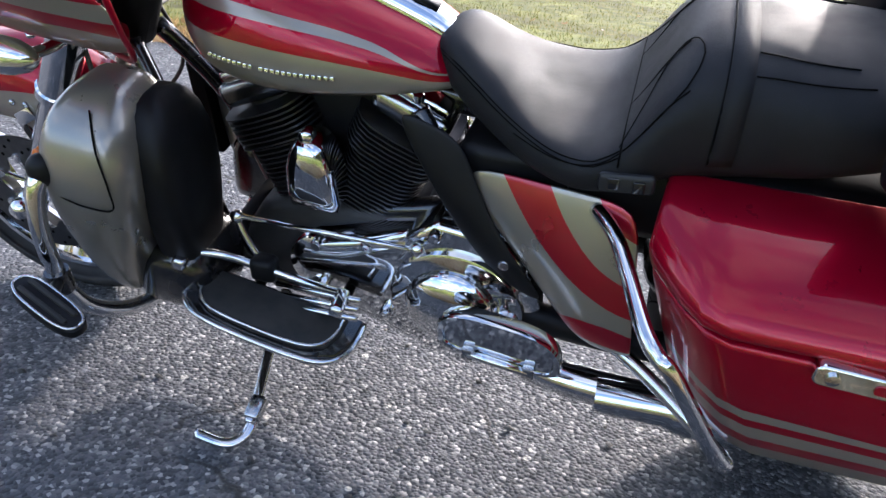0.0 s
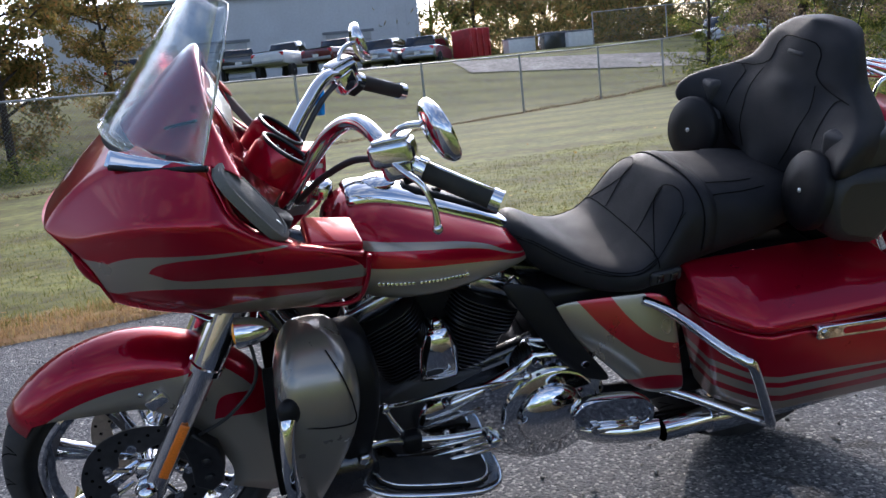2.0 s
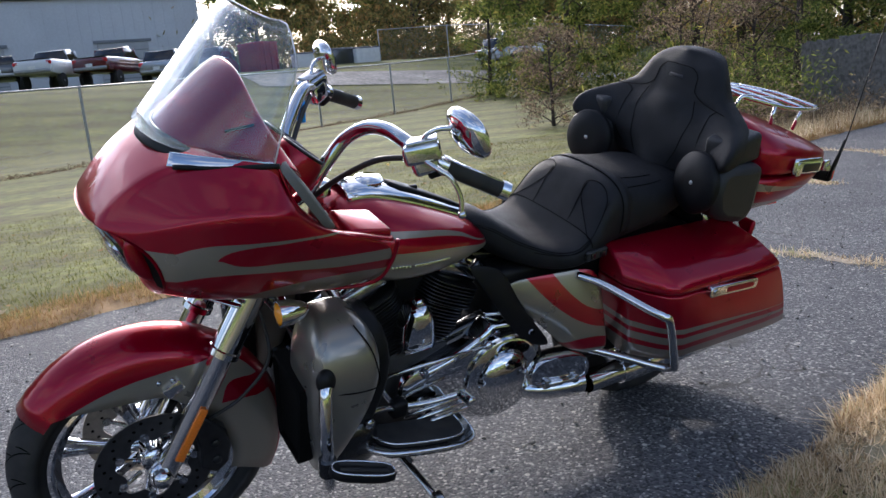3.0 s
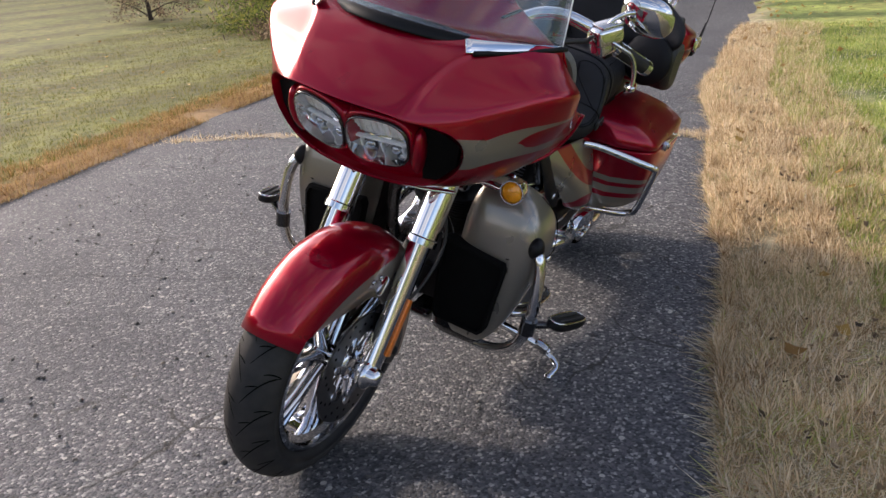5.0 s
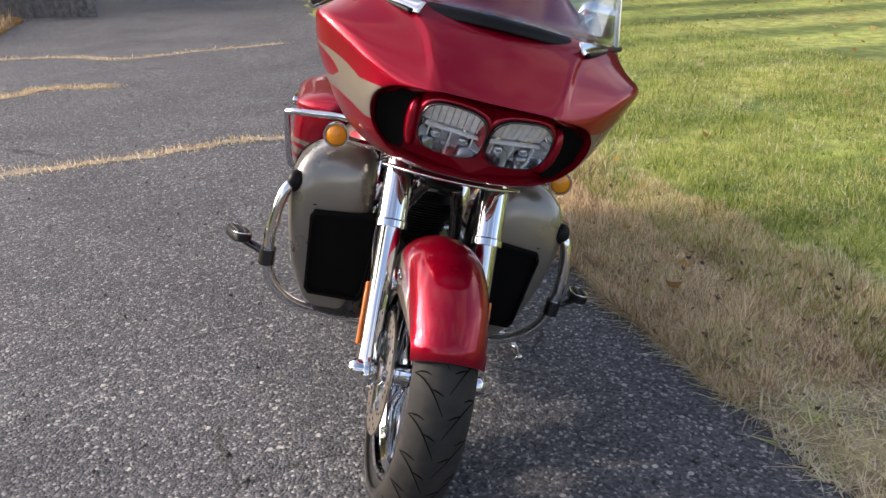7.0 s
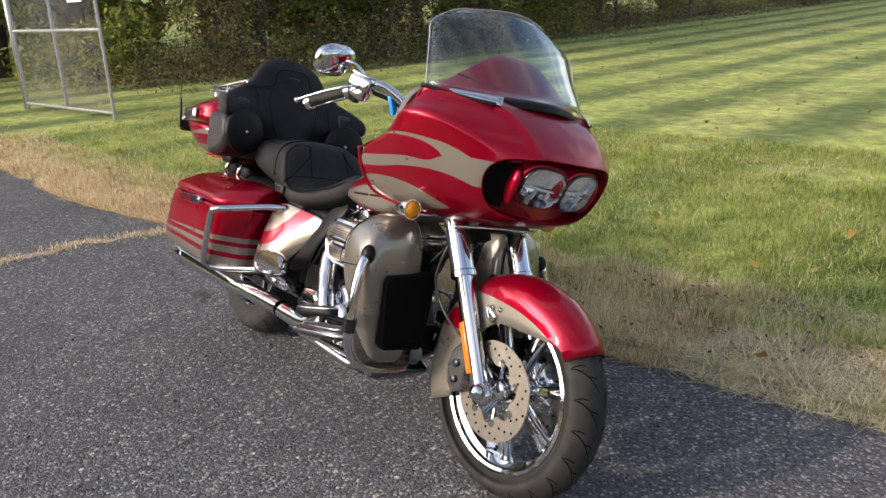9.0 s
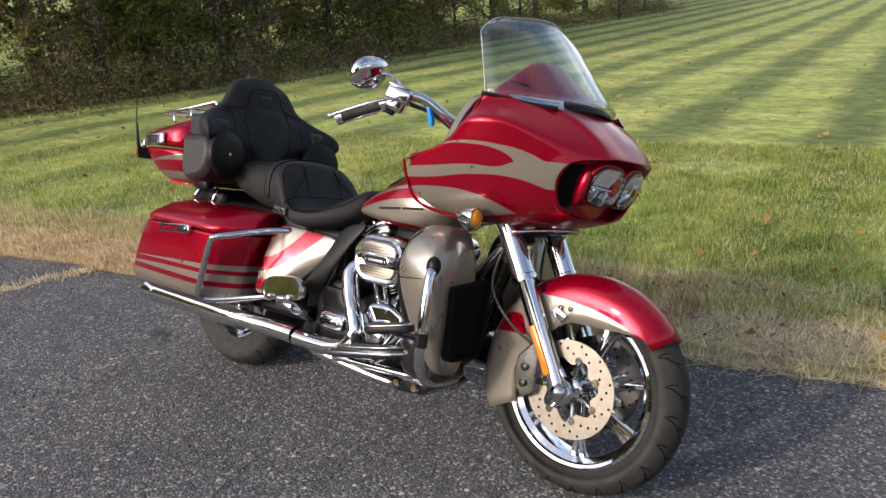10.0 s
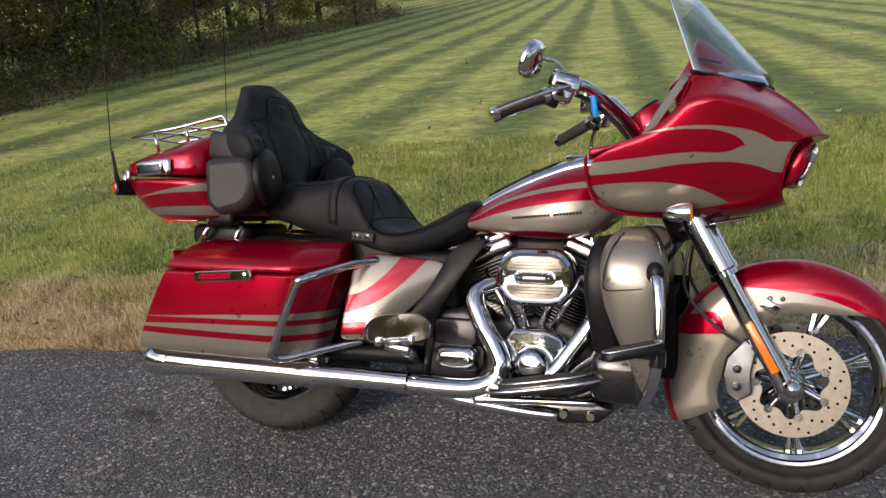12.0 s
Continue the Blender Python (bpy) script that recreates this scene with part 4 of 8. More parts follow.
for s in (1, -1):
    pod = part("gauge_pod", lathe([(0.062, -0.02), (0.062, 0.03), (0.056, 0.045), (0.050, 0.045)], seg=32, axis="z", cap=False), "red_paint", fairing, "red gauge pod with chrome ring", auto=50)
    pod.matrix_local = Matrix.Translation((-0.372, s * 0.068, 1.050)) @ Vector((-0.62, 0, 0.78)).to_track_quat("Z", "Y").to_matrix().to_4x4()
    part("gauge_ring", torus_lathe([(0.056, 0.044), (0.058, 0.050), (0.052, 0.053), (0.049, 0.046)], (0, 0, 0), "z", 32), "dark_metal", pod)
    part("gauge_face", lathe([(0.050, 0.030), (0.05, 0.036), (0.001, 0.036)], seg=32, axis="z"), "screen", pod, auto=40)
    for k in range(11):
        a = radians(-220 + 26 * k)
        tick = rbox((0.040 * math.cos(a), 0.040 * math.sin(a), 0.037), (0.008, 0.0018, 0.0008), 0, turn(0, 0, math.degrees(a)))
        part("dial_tick", tick, "dial_white", pod, smooth=False)
    small = part("small_gauge", lathe([(0.024, -0.02), (0.026, 0.01), (0.022, 0.016), (0.001, 0.014)], seg=24, axis="z"), "chrome", fairing, "small chrome-ringed gauge", auto=50)
    small.matrix_local = Matrix.Translation((-0.425, s * 0.035, 0.985)) @ Vector((-0.6, 0, 0.8)).to_track_quat("Z", "Y").to_matrix().to_4x4()
    vent = part("air_vent", lathe([(0.034, -0.01), (0.036, 0.006), (0.030, 0.008), (0.024, -0.004), (0.001, -0.005)], seg=24, axis="z"), "satin_black", fairing, auto=50)
    part("vent_bezel", torus_lathe([(0.034, -0.03), (0.046, -0.02), (0.044, 0.006), (0.038, 0.010), (0.034, 0.004)], (0, 0, 0), "z", 28), "red_paint", vent)
    vent.matrix_local = Matrix.Translation((-0.280, s * 0.19, 1.132)) @ Vector((-0.93, s * -0.1, 0.3)).to_track_quat("Z", "Y").to_matrix().to_4x4()
    spk = []
    for f, h in ((1.0, -0.012), (1.0, 0.003), (0.97, 0.006), (0.87, 0.0065), (0.85, 0.0035), (0.82, 0.0035), (0.78, 0.006), (0.4, 0.0085), (0.05, 0.009)):
        spk.append([(0.094 * f * math.copysign(abs(math.cos(2 * math.pi * k / 28)) ** 0.7, math.cos(2 * math.pi * k / 28)), 0.044 * f * math.copysign(abs(math.sin(2 * math.pi * k / 28)) ** 0.8, math.sin(2 * math.pi * k / 28)), h) for k in range(28)])
    sp = part("speaker_cover", loft(spk), "speaker_cloth", fairing, "grey cloth speaker cover", auto=50)
    ax = Vector((-0.085, s * -0.012, -0.125)).normalized()
    nn = Vector((-0.78, s * 0.14, 0.56)).normalized()
    nn = (nn - ax * nn.dot(ax)).normalized()
    sp.matrix_local = Matrix.Translation((-0.320, s * 0.308, 1.074)) @ Matrix((ax, nn.cross(ax), nn)).transposed().to_4x4()
    part("speaker_badge", rbox((0.06, 0, 0.0078), (0.012, 0.006, 0.002), 0.0005), "silver_label", sp)
    glove = part("glove_box_lid", rbox((-0.456, s * 0.262, 0.966), (0.104, 0.115, 0.030), 0.008, turn(s * -4, -10, s * 4), seg=3), "red_paint", fairing, "glossy red glove box lid", auto=60)
    edge_line = [(-0.252, 0.328, 1.150), (-0.266, 0.345, 1.105), (-0.287, 0.360, 1.056), (-0.348, 0.354, 1.003), (-0.430, 0.348, 0.975), (-0.505, 0.338, 0.950)]
    part("fairing_rim", loft([[(x, s * y, z), (x - 0.003, s * (y - 0.008), z + 0.004), (x - 0.006, s * (y - 0.024), z + 0.002), (x - 0.004, s * (y - 0.030), z - 0.010)] for x, y, z in [tuple(p) for p in catmull(edge_line, 6)]], closed=False), "red_paint", fairing, solid=0.003)
    part("lower_edge", tube([(-0.33, s * 0.17, 0.788), (-0.43, s * 0.232, 0.798), (-0.492, s * 0.280, 0.826), (-0.512, s * 0.318, 0.890), (-0.516, s * 0.336, 0.950)], 0.005, 8), "red_paint", fairing)
part("fairing_bracket", prism([(-0.26, 0.79), (-0.15, 0.795), (-0.17, 0.77), (-0.3, 0.74)], -0.11, 0.11), "satin_black", bike, bevel=0.006)
part("chin_trim", tube([(-0.20, -0.17, 0.77), (-0.12, -0.09, 0.785), (-0.10, 0, 0.788), (-0.12, 0.09, 0.785), (-0.20, 0.17, 0.77)], 0.008, 10, flat=0.6), "chrome", bike)
part("steering_head", tube([(-0.36, 0, 0.92), (-0.27, 0, 0.72)], 0.045, 16, 1), "satin_black", bike)
for s in (1, -1):
    part("fork_clamp", rbox((-0.262, s * 0.07, 0.80), (0.085, 0.14, 0.035), 0.01, turn(0, 29, 0)), "gloss_black", bike, auto=40)
part("frame_downtube", tube([(-0.30, 0.04, 0.72), (-0.40, 0.09, 0.55), (-0.50, 0.10, 0.29), (-0.66, 0.09, 0.23), (-0.80, 0.09, 0.24)], 0.018, 12), "gloss_black", bike)
part("frame_downtube", tube([(-0.30, -0.04, 0.72), (-0.40, -0.09, 0.55), (-0.50, -0.10, 0.29), (-0.66, -0.09, 0.23), (-0.80, -0.09, 0.24)], 0.018, 12), "gloss_black", bike)

# ---- tank ----


def curve_of(keys):
    """A smooth function through (x, value) pairs, x falling or rising."""
    ks = sorted(keys)
    xs, vs = [k[0] for k in ks], [k[1] for k in ks]

    def f(x):
        if x <= xs[0]:
            return vs[0]
        if x >= xs[-1]:
            return vs[-1]
        i = max(j for j in range(len(xs)) if xs[j] <= x)
        i = min(i, len(xs) - 2)
        m = [0] * len(xs)
        for j in range(1, len(xs) - 1):
            m[j] = (vs[j + 1] - vs[j - 1]) / (xs[j + 1] - xs[j - 1])
        h = xs[i + 1] - xs[i]
        t = (x - xs[i]) / h
        return ((2 * t ** 3 - 3 * t * t + 1) * vs[i] + (t ** 3 - 2 * t * t + t) * h * m[i] + (-2 * t ** 3 + 3 * t * t) * vs[i + 1] + (t ** 3 - t * t) * h * m[i + 1])
    return f


tank_w = curve_of([(-0.46, 0.10), (-0.50, 0.150), (-0.57, 0.182), (-0.68, 0.184), (-0.80, 0.152), (-0.88, 0.118), (-0.93, 0.088), (-0.955, 0.05)])
tank_t = curve_of([(-0.46, 0.90), (-0.50, 0.935), (-0.57, 0.945), (-0.68, 0.915), (-0.80, 0.865), (-0.90, 0.815), (-0.955, 0.775)])
tank_b = curve_of([(-0.46, 0.78), (-0.52, 0.735), (-0.60, 0.715), (-0.70, 0.712), (-0.82, 0.722), (-0.93, 0.738), (-0.955, 0.75)])


def tank_ring(x, n=24):
    w, t, b = tank_w(x), tank_t(x), tank_b(x)
    mid, out = b + (t - b) * 0.36, []
    for k in range(n):
        a = 2 * math.pi * k / n
        c, s = math.cos(a), math.sin(a)
        y = w * math.copysign(abs(c) ** 0.8, c)
        z = mid + ((t - mid) * abs(s) ** 0.9 if s > 0 else -(mid - b) * abs(s) ** 0.75)
        out.append((x, y, z))
    return out


paint("tank_paint", "red_paint", "tan_paint", [
    ([(-1.0, 0.770), (-0.93, 0.771), (-0.80, 0.822), (-0.68, 0.852), (-0.5, 0.872)], [(-1.0, 0.770), (-0.93, 0.773), (-0.80, 0.832), (-0.68, 0.866), (-0.5, 0.892)]),
    ([(-1.0, 0.752), (-0.90, 0.745), (-0.80, 0.738), (-0.70, 0.742), (-0.6, 0.735), (-0.5, 0.70)], [(-1.0, 0.756), (-0.93, 0.762), (-0.80, 0.795), (-0.68, 0.818), (-0.5, 0.835)]),
], -1.0, -0.4, 0.6, 1.0)
tank = part("fuel_tank", loft([tank_ring(-0.46 - 0.495 * i / 22) for i in range(23)]), "tank_paint", bike, "red fuel tank with tan flank stripes", sub=1)
for s in (1, -1):
    # raised badge bars in place of lettering
    for k in range(23):
        if k == 9:
            continue
        x = -0.556 - 0.0092 * k
        w, t, b = tank_w(x), tank_t(x), tank_b(x)
        z = 0.797 - 0.0008 * k
        mid = b + (t - b) * 0.36
        f = max(0.0, min(1.0, (z - mid) / (t - mid)))
        y = w * (1 - (f ** (1 / 0.9)) ** 2) ** 0.4
        part("badge_bar", rbox((x, s * (y + 0.001), z), (0.0068, 0.004, 0.0074), 0.001, turn(s * 14, 0, s * 4)), "chrome" if s > 0 else "satin_black", tank, auto=40)
# console with filler caps
con = []
for i in range(13):
    x = -0.515 - 0.41 * i / 12
    w = 0.062 - 0.030 * (i / 12) + 0.012 * math.sin(math.pi * i / 12)
    z = tank_t(x) + 0.014 - 0.006 * i / 12
    con.append([(x, w * c, z + 0.012 * s1 - 0.02 * (1 - s1)) for c, s1 in ((-1.0, -0.2), (-0.93, 0.55), (-0.6, 0.95), (0, 1.05), (0.6, 0.95), (0.93, 0.55), (1.0, -0.2))])
console = part("tank_console", loft(con, closed=False), "chrome", bike, "chrome tank console with black inlay", solid=0.01, sub=1)
inlay = []
for i in range(9):
    x = -0.655 - 0.23 * i / 8
    w = (0.036 - 0.016 * i / 8) * (0.55 if i in (0, 8) else 1)
    z = tank_t(x) + 0.030 - 0.006 * (x + 0.515) / -0.41
    inlay.append([(x, -w, z), (x, -w * 0.5, z + 0.003), (x, w * 0.5, z + 0.003), (x, w, z)])
part("console_inlay", loft(inlay, closed=False), "satin_black", console, solid=0.006)
part("filler_lid", lathe([(0.040, 0.0), (0.041, 0.006), (0.034, 0.013), (0.001, 0.016)], (-0.60, 0.0, tank_t(-0.60) + 0.020), "z", 28), "chrome", console, auto=50)
part("console_latch", rbox((-0.735, 0, tank_t(-0.735) + 0.030), (0.022, 0.014, 0.012), 0.003), "satin_black", console)

# ---- seat ----
seat_w = curve_of([(-0.885, 0.045), (-0.92, 0.085), (-1.0, 0.125), (-1.08, 0.172), (-1.16, 0.206), (-1.23, 0.212), (-1.30, 0.198), (-1.38, 0.190), (-1.50, 0.190), (-1.60, 0.17), (-1.66, 0.13)])
seat_t = curve_of([(-0.885, 0.800), (-0.905, 0.828), (-0.94, 0.830), (-1.0, 0.795), (-1.07, 0.757), (-1.13, 0.741), (-1.19, 0.752), (-1.225, 0.795), (-1.265, 0.868), (-1.30, 0.902), (-1.35, 0.912), (-1.45, 0.900), (-1.58, 0.892), (-1.66, 0.88)])
seat_b = curve_of([(-0.885, 0.765), (-0.93, 0.730), (-1.0, 0.682), (-1.10, 0.655), (-1.22, 0.662), (-1.30, 0.676), (-1.45, 0.708), (-1.66, 0.76)])


def seat_point(x, u):
    """u runs once round the section, 0 at the left, a quarter at the top."""
    w, t, b = seat_w(x), seat_t(x), seat_b(x)
    c, s = math.cos(2 * math.pi * u), math.sin(2 * math.pi * u)
    mid = b + (t - b) * 0.45
    y = w * math.copysign(abs(c) ** 0.72, c)
    if s >= 0:
        z = mid + (t - mid) * s ** 0.62
        dish = 0.014 * smooth01((-1.0 - x) / 0.08) * smooth01((x + 1.26) / 0.06)
        z += dish * (abs(c) ** 2 - 0.5)
    else:
        z = mid - (mid - b) * abs(s) ** 0.6
        y *= 1 - 0.10 * abs(s)
    return (x, y, z)


seat = part("seat", loft([[seat_point(-0.885 - 0.775 * i / 44, k / 36) for k in range(36)] for i in range(45)]), "leather", bike,
            "black leather two-up seat with stitched panels", sub=1)


def seam(line, r=0.0011, material="stitch", parent=None, name="seam"):
    return part(name, tube([Vector(p) for p in line], r, 6, 2), material, parent or seat)


def seat_line(us, xs, lift=0.0008):
    out = []
    for u, x in zip(us, xs):
        p, c = Vector(seat_point(x, u)), Vector((x, 0, seat_b(x) + (seat_t(x) - seat_b(x)) * 0.45))
        out.append(p + (p - c).normalized() * lift)
    return out


def span(a, b, n):
    return [a + (b - a) * i / (n - 1) for i in range(n)]


for m1 in (0, 1):
    def mu(us):
        return [0.5 - u for u in us] if m1 else list(us)
    seam(seat_line(mu(span(0.05, 0.075, 10)), span(-0.905, -1.215, 10)))
    seam(seat_line(mu(span(0.035, 0.052, 10)), span(-0.91, -1.215, 10)))
    seam(seat_line(mu(span(0.02, 0.09, 12)), span(-1.05, -1.29, 12)))
    seam(seat_line(mu([0.09, 0.16, 0.2, 0.21, 0.2, 0.16, 0.10, 0.075]), [-1.212, -1.235, -1.255, -1.275, -1.29, -1.30, -1.285, -1.24]))
    seam(seat_line(mu(span(0.205, 0.205, 6)), span(-1.215, -1.28, 6)))
    seam(seat_line(mu(span(0.11, 0.13, 7)), span(-1.37, -1.52, 7)))
    seam(seat_line(mu(span(0.16, 0.17, 7)), span(-1.37, -1.50, 7)))
seam(seat_line(span(0.02, 0.48, 24), [-1.215] * 24), 0.0016)
seam(seat_line(span(-0.02, 0.52, 26), [-1.335] * 26), 0.0016)
strap = loft([[Vector(seat_point(x, u)) + Vector((0, 0, 0.002)) + Vector((0, math.copysign(0.002, math.cos(2 * math.pi * u)), 0)) for x in (-1.335, -1.352, -1.368)] for u in span(-0.03, 0.53, 28)], closed=False)
part("seat_strap", strap, "leather", seat, "flat leather strap across the seat", solid=0.004)
for s in (1, -1):
    sw = part("heater_switch_plate", rbox((-1.232, s * 0.214, 0.716), (0.082, 0.012, 0.034), 0.008, turn(s * -4, 4, s * 3), seg=3), "vinyl_grey", bike, "grey seat heater switch plate", auto=50)
    for dx in (-0.018, 0.018):
        part("rocker_switch", rbox((-1.232 + dx, s * 0.2205, 0.716), (0.018, 0.006, 0.020), 0.002, turn(s * -4, 4, s * 3)), "gloss_black", sw, auto=40)

# ---- passenger backrest ----
back_w = curve_of([(0.88, 0.19), (0.92, 0.26), (0.955, 0.345), (1.0, 0.362), (1.04, 0.345), (1.08, 0.265), (1.11, 0.205), (1.16, 0.172), (1.20, 0.142), (1.23, 0.09), (1.24, 0.03)])
back_arm = curve_of([(0.88, 0.0), (0.92, 0.05), (0.96, 0.10), (1.0, 0.105), (1.04, 0.085), (1.08, 0.04), (1.12, 0.01), (1.22, 0.0)])


def back_ring(z, n=17):
    w, out = back_w(z), []
    x0 = -1.605 - (z - 0.9) * 0.24 - 0.02 * smooth01((z - 1.19) / 0.04)
    thick = 0.115 - 0.25 * max(0, z - 1.05)
    front, rear = [], []
    for k in range(n):
        u = -1 + 2 * k / (n - 1)
        au = abs(u) * w / 0.335
        bulge = 0.018 * math.cos(u * 4.7) * (1 if z < 1.1 else 0.3)
        edge = (1 - abs(u) ** 6)
        xf = x0 + back_arm(z) * au ** 2.0 + bulge - 0.03 * (1 - edge)
        xr = x0 - thick * edge ** 0.5 + back_arm(z) * au ** 2.0 * 0.55 - 0.03 * (1 - edge)
        front.append((xf, u * w, z + 0.02 * (1 - au) * 0))
        rear.append((xr, u * w, z))
    return front + list(reversed(rear[1:-1]))


zs = [0.875, 0.89, 0.91, 0.93, 0.95, 0.97, 0.99, 1.01, 1.03, 1.05, 1.07, 1.09, 1.11, 1.13, 1.15, 1.17, 1.19, 1.21, 1.222, 1.232, 1.239]
backrest = part("passenger_backrest", loft([back_ring(z) for z in zs]), "leather", bike, "wraparound black leather passenger backrest", sub=2)


def back_line(us, zz, lift=0.001):
    out = []
    for u, z in zip(us, zz):
        w = back_w(z)
        x0 = -1.605 - (z - 0.9) * 0.24 - 0.02 * smooth01((z - 1.19) / 0.04)
        au = abs(u) * w / 0.335
        out.append((x0 + back_arm(z) * au ** 2 + 0.018 * math.cos(u * 4.7) * (1 if z < 1.1 else 0.3) + lift, u * w, z))
    return out


for s in (1, -1):
    seam(back_line([s * 0.35, s * 0.30, s * 0.30, s * 0.36, s * 0.45], [0.90, 0.95, 1.0, 1.05, 1.10]), parent=backrest)
    seam(back_line([s * 0.62, s * 0.52, s * 0.48, s * 0.5, s * 0.62, s * 0.8], [0.91, 0.95, 1.0, 1.04, 1.075, 1.09]), parent=backrest)
    seam(back_line([s * 0.0, s * 0.35, s * 0.48, s * 0.45, s * 0.62, s * 0.95], [1.193, 1.19, 1.165, 1.125, 1.10, 1.09]), parent=backrest)
part("backrest_slot", rbox((-1.663, 0.0, 1.158), (0.008, 0.056, 0.012), 0.004, turn(0, -14, 0)), "vinyl_grey", backrest)
for s in (1, -1):
    sp = part("rear_speaker_pod", prism([(-1.742, 0.960), (-1.60, 0.970), (-1.572, 0.963), (-1.552, 0.925), (-1.548, 0.885), (-1.566, 0.825), (-1.60, 0.797), (-1.69, 0.775), (-1.735, 0.81)], s * 0.185, s * 0.338), "vinyl_grey", bike,
              "grey-black rear speaker pod under the armrest", bevel=0.026, auto=50)
    cover = part("speaker_grille", lathe([(0.092, -0.012), (0.094, 0.004), (0.088, 0.012), (0.04, 0.017), (0.001, 0.017)], seg=32, axis="z"), "satin_black", sp, "round black speaker grille", auto=50)
    cover.matrix_local = Matrix.Translation((-1.556, s * 0.245, 0.900)) @ Vector((0.97, s * -0.18, 0.1)).to_track_quat("Z", "Y").to_matrix().to_4x4()
    part("speaker_button", lathe([(0.007, 0.015), (0.006, 0.019), (0.001, 0.020)], seg=12, axis="z"), "silver_label", cover)
    part("armrest_back", rbox((-1.668, s * 0.262, 1.0), (0.15, 0.10, 0.088), 0.016, turn(0, 6, s * 8), seg=3), "vinyl_grey", backrest, "grey vinyl back of the armrest")

# ---- luggage trunk ----


def trunk_ring(z, xa, xb, hw, lift=0.0, n=32):
    out = []
    for k in range(n):
        a = 2 * math.pi * k / n
        c, s = math.cos(a), math.sin(a)
        x = (xa + xb) / 2 + (xb - xa) / 2 * math.copysign(abs(c) ** 0.42, c)
        y = hw * math.copysign(abs(s) ** 0.42, s) * (1 - 0.10 * max(0, -(x - (xa + xb) / 2)) / ((xb - xa) / 2))
        out.append((x, y, z + lift * (x + 1.94)))
    return out


paint("trunk_paint", "red_paint", "tan_paint", [
    ([(-2.2, 0.80), (-2.0, 0.84), (-1.9, 0.850), (-1.7, 0.858)], [(-2.2, 0.80), (-2.0, 0.845), (-1.9, 0.862), (-1.7, 0.895)]),
    ([(-2.2, 0.765), (-2.0, 0.775), (-1.7, 0.775)], [(-2.2, 0.768), (-2.0, 0.800), (-1.9, 0.806), (-1.7, 0.808)]),
], -2.2, -1.6, 0.6, 1.1)
tp = part("luggage_trunk", loft([trunk_ring(0.752, -2.03, -1.735, 0.20), trunk_ring(0.765, -2.06, -1.73, 0.245), trunk_ring(0.80, -2.09, -1.728, 0.285), trunk_ring(0.85, -2.12, -1.73, 0.318),
                                 trunk_ring(0.895, -2.135, -1.735, 0.333), trunk_ring(0.902, -2.13, -1.74, 0.328)]), "trunk_paint", bike, "red luggage trunk with tan stripes", auto=60, sub=1)
part("trunk_lid", loft([trunk_ring(0.905, -2.13, -1.742, 0.328), trunk_ring(0.910, -2.137, -1.738, 0.335), trunk_ring(0.950, -2.130, -1.742, 0.335, 0.06), trunk_ring(0.966, -2.124, -1.745, 0.331, 0.12), trunk_ring(0.974, -2.112, -1.748, 0.320, 0.14),
                        trunk_ring(1.000, -2.07, -1.755, 0.270, 0.20), trunk_ring(1.020, -2.01, -1.765, 0.20, 0.24), trunk_ring(1.030, -1.95, -1.79, 0.11, 0.25)]), "red_paint", tp, "red trunk lid with a flat sloping top", sub=1)
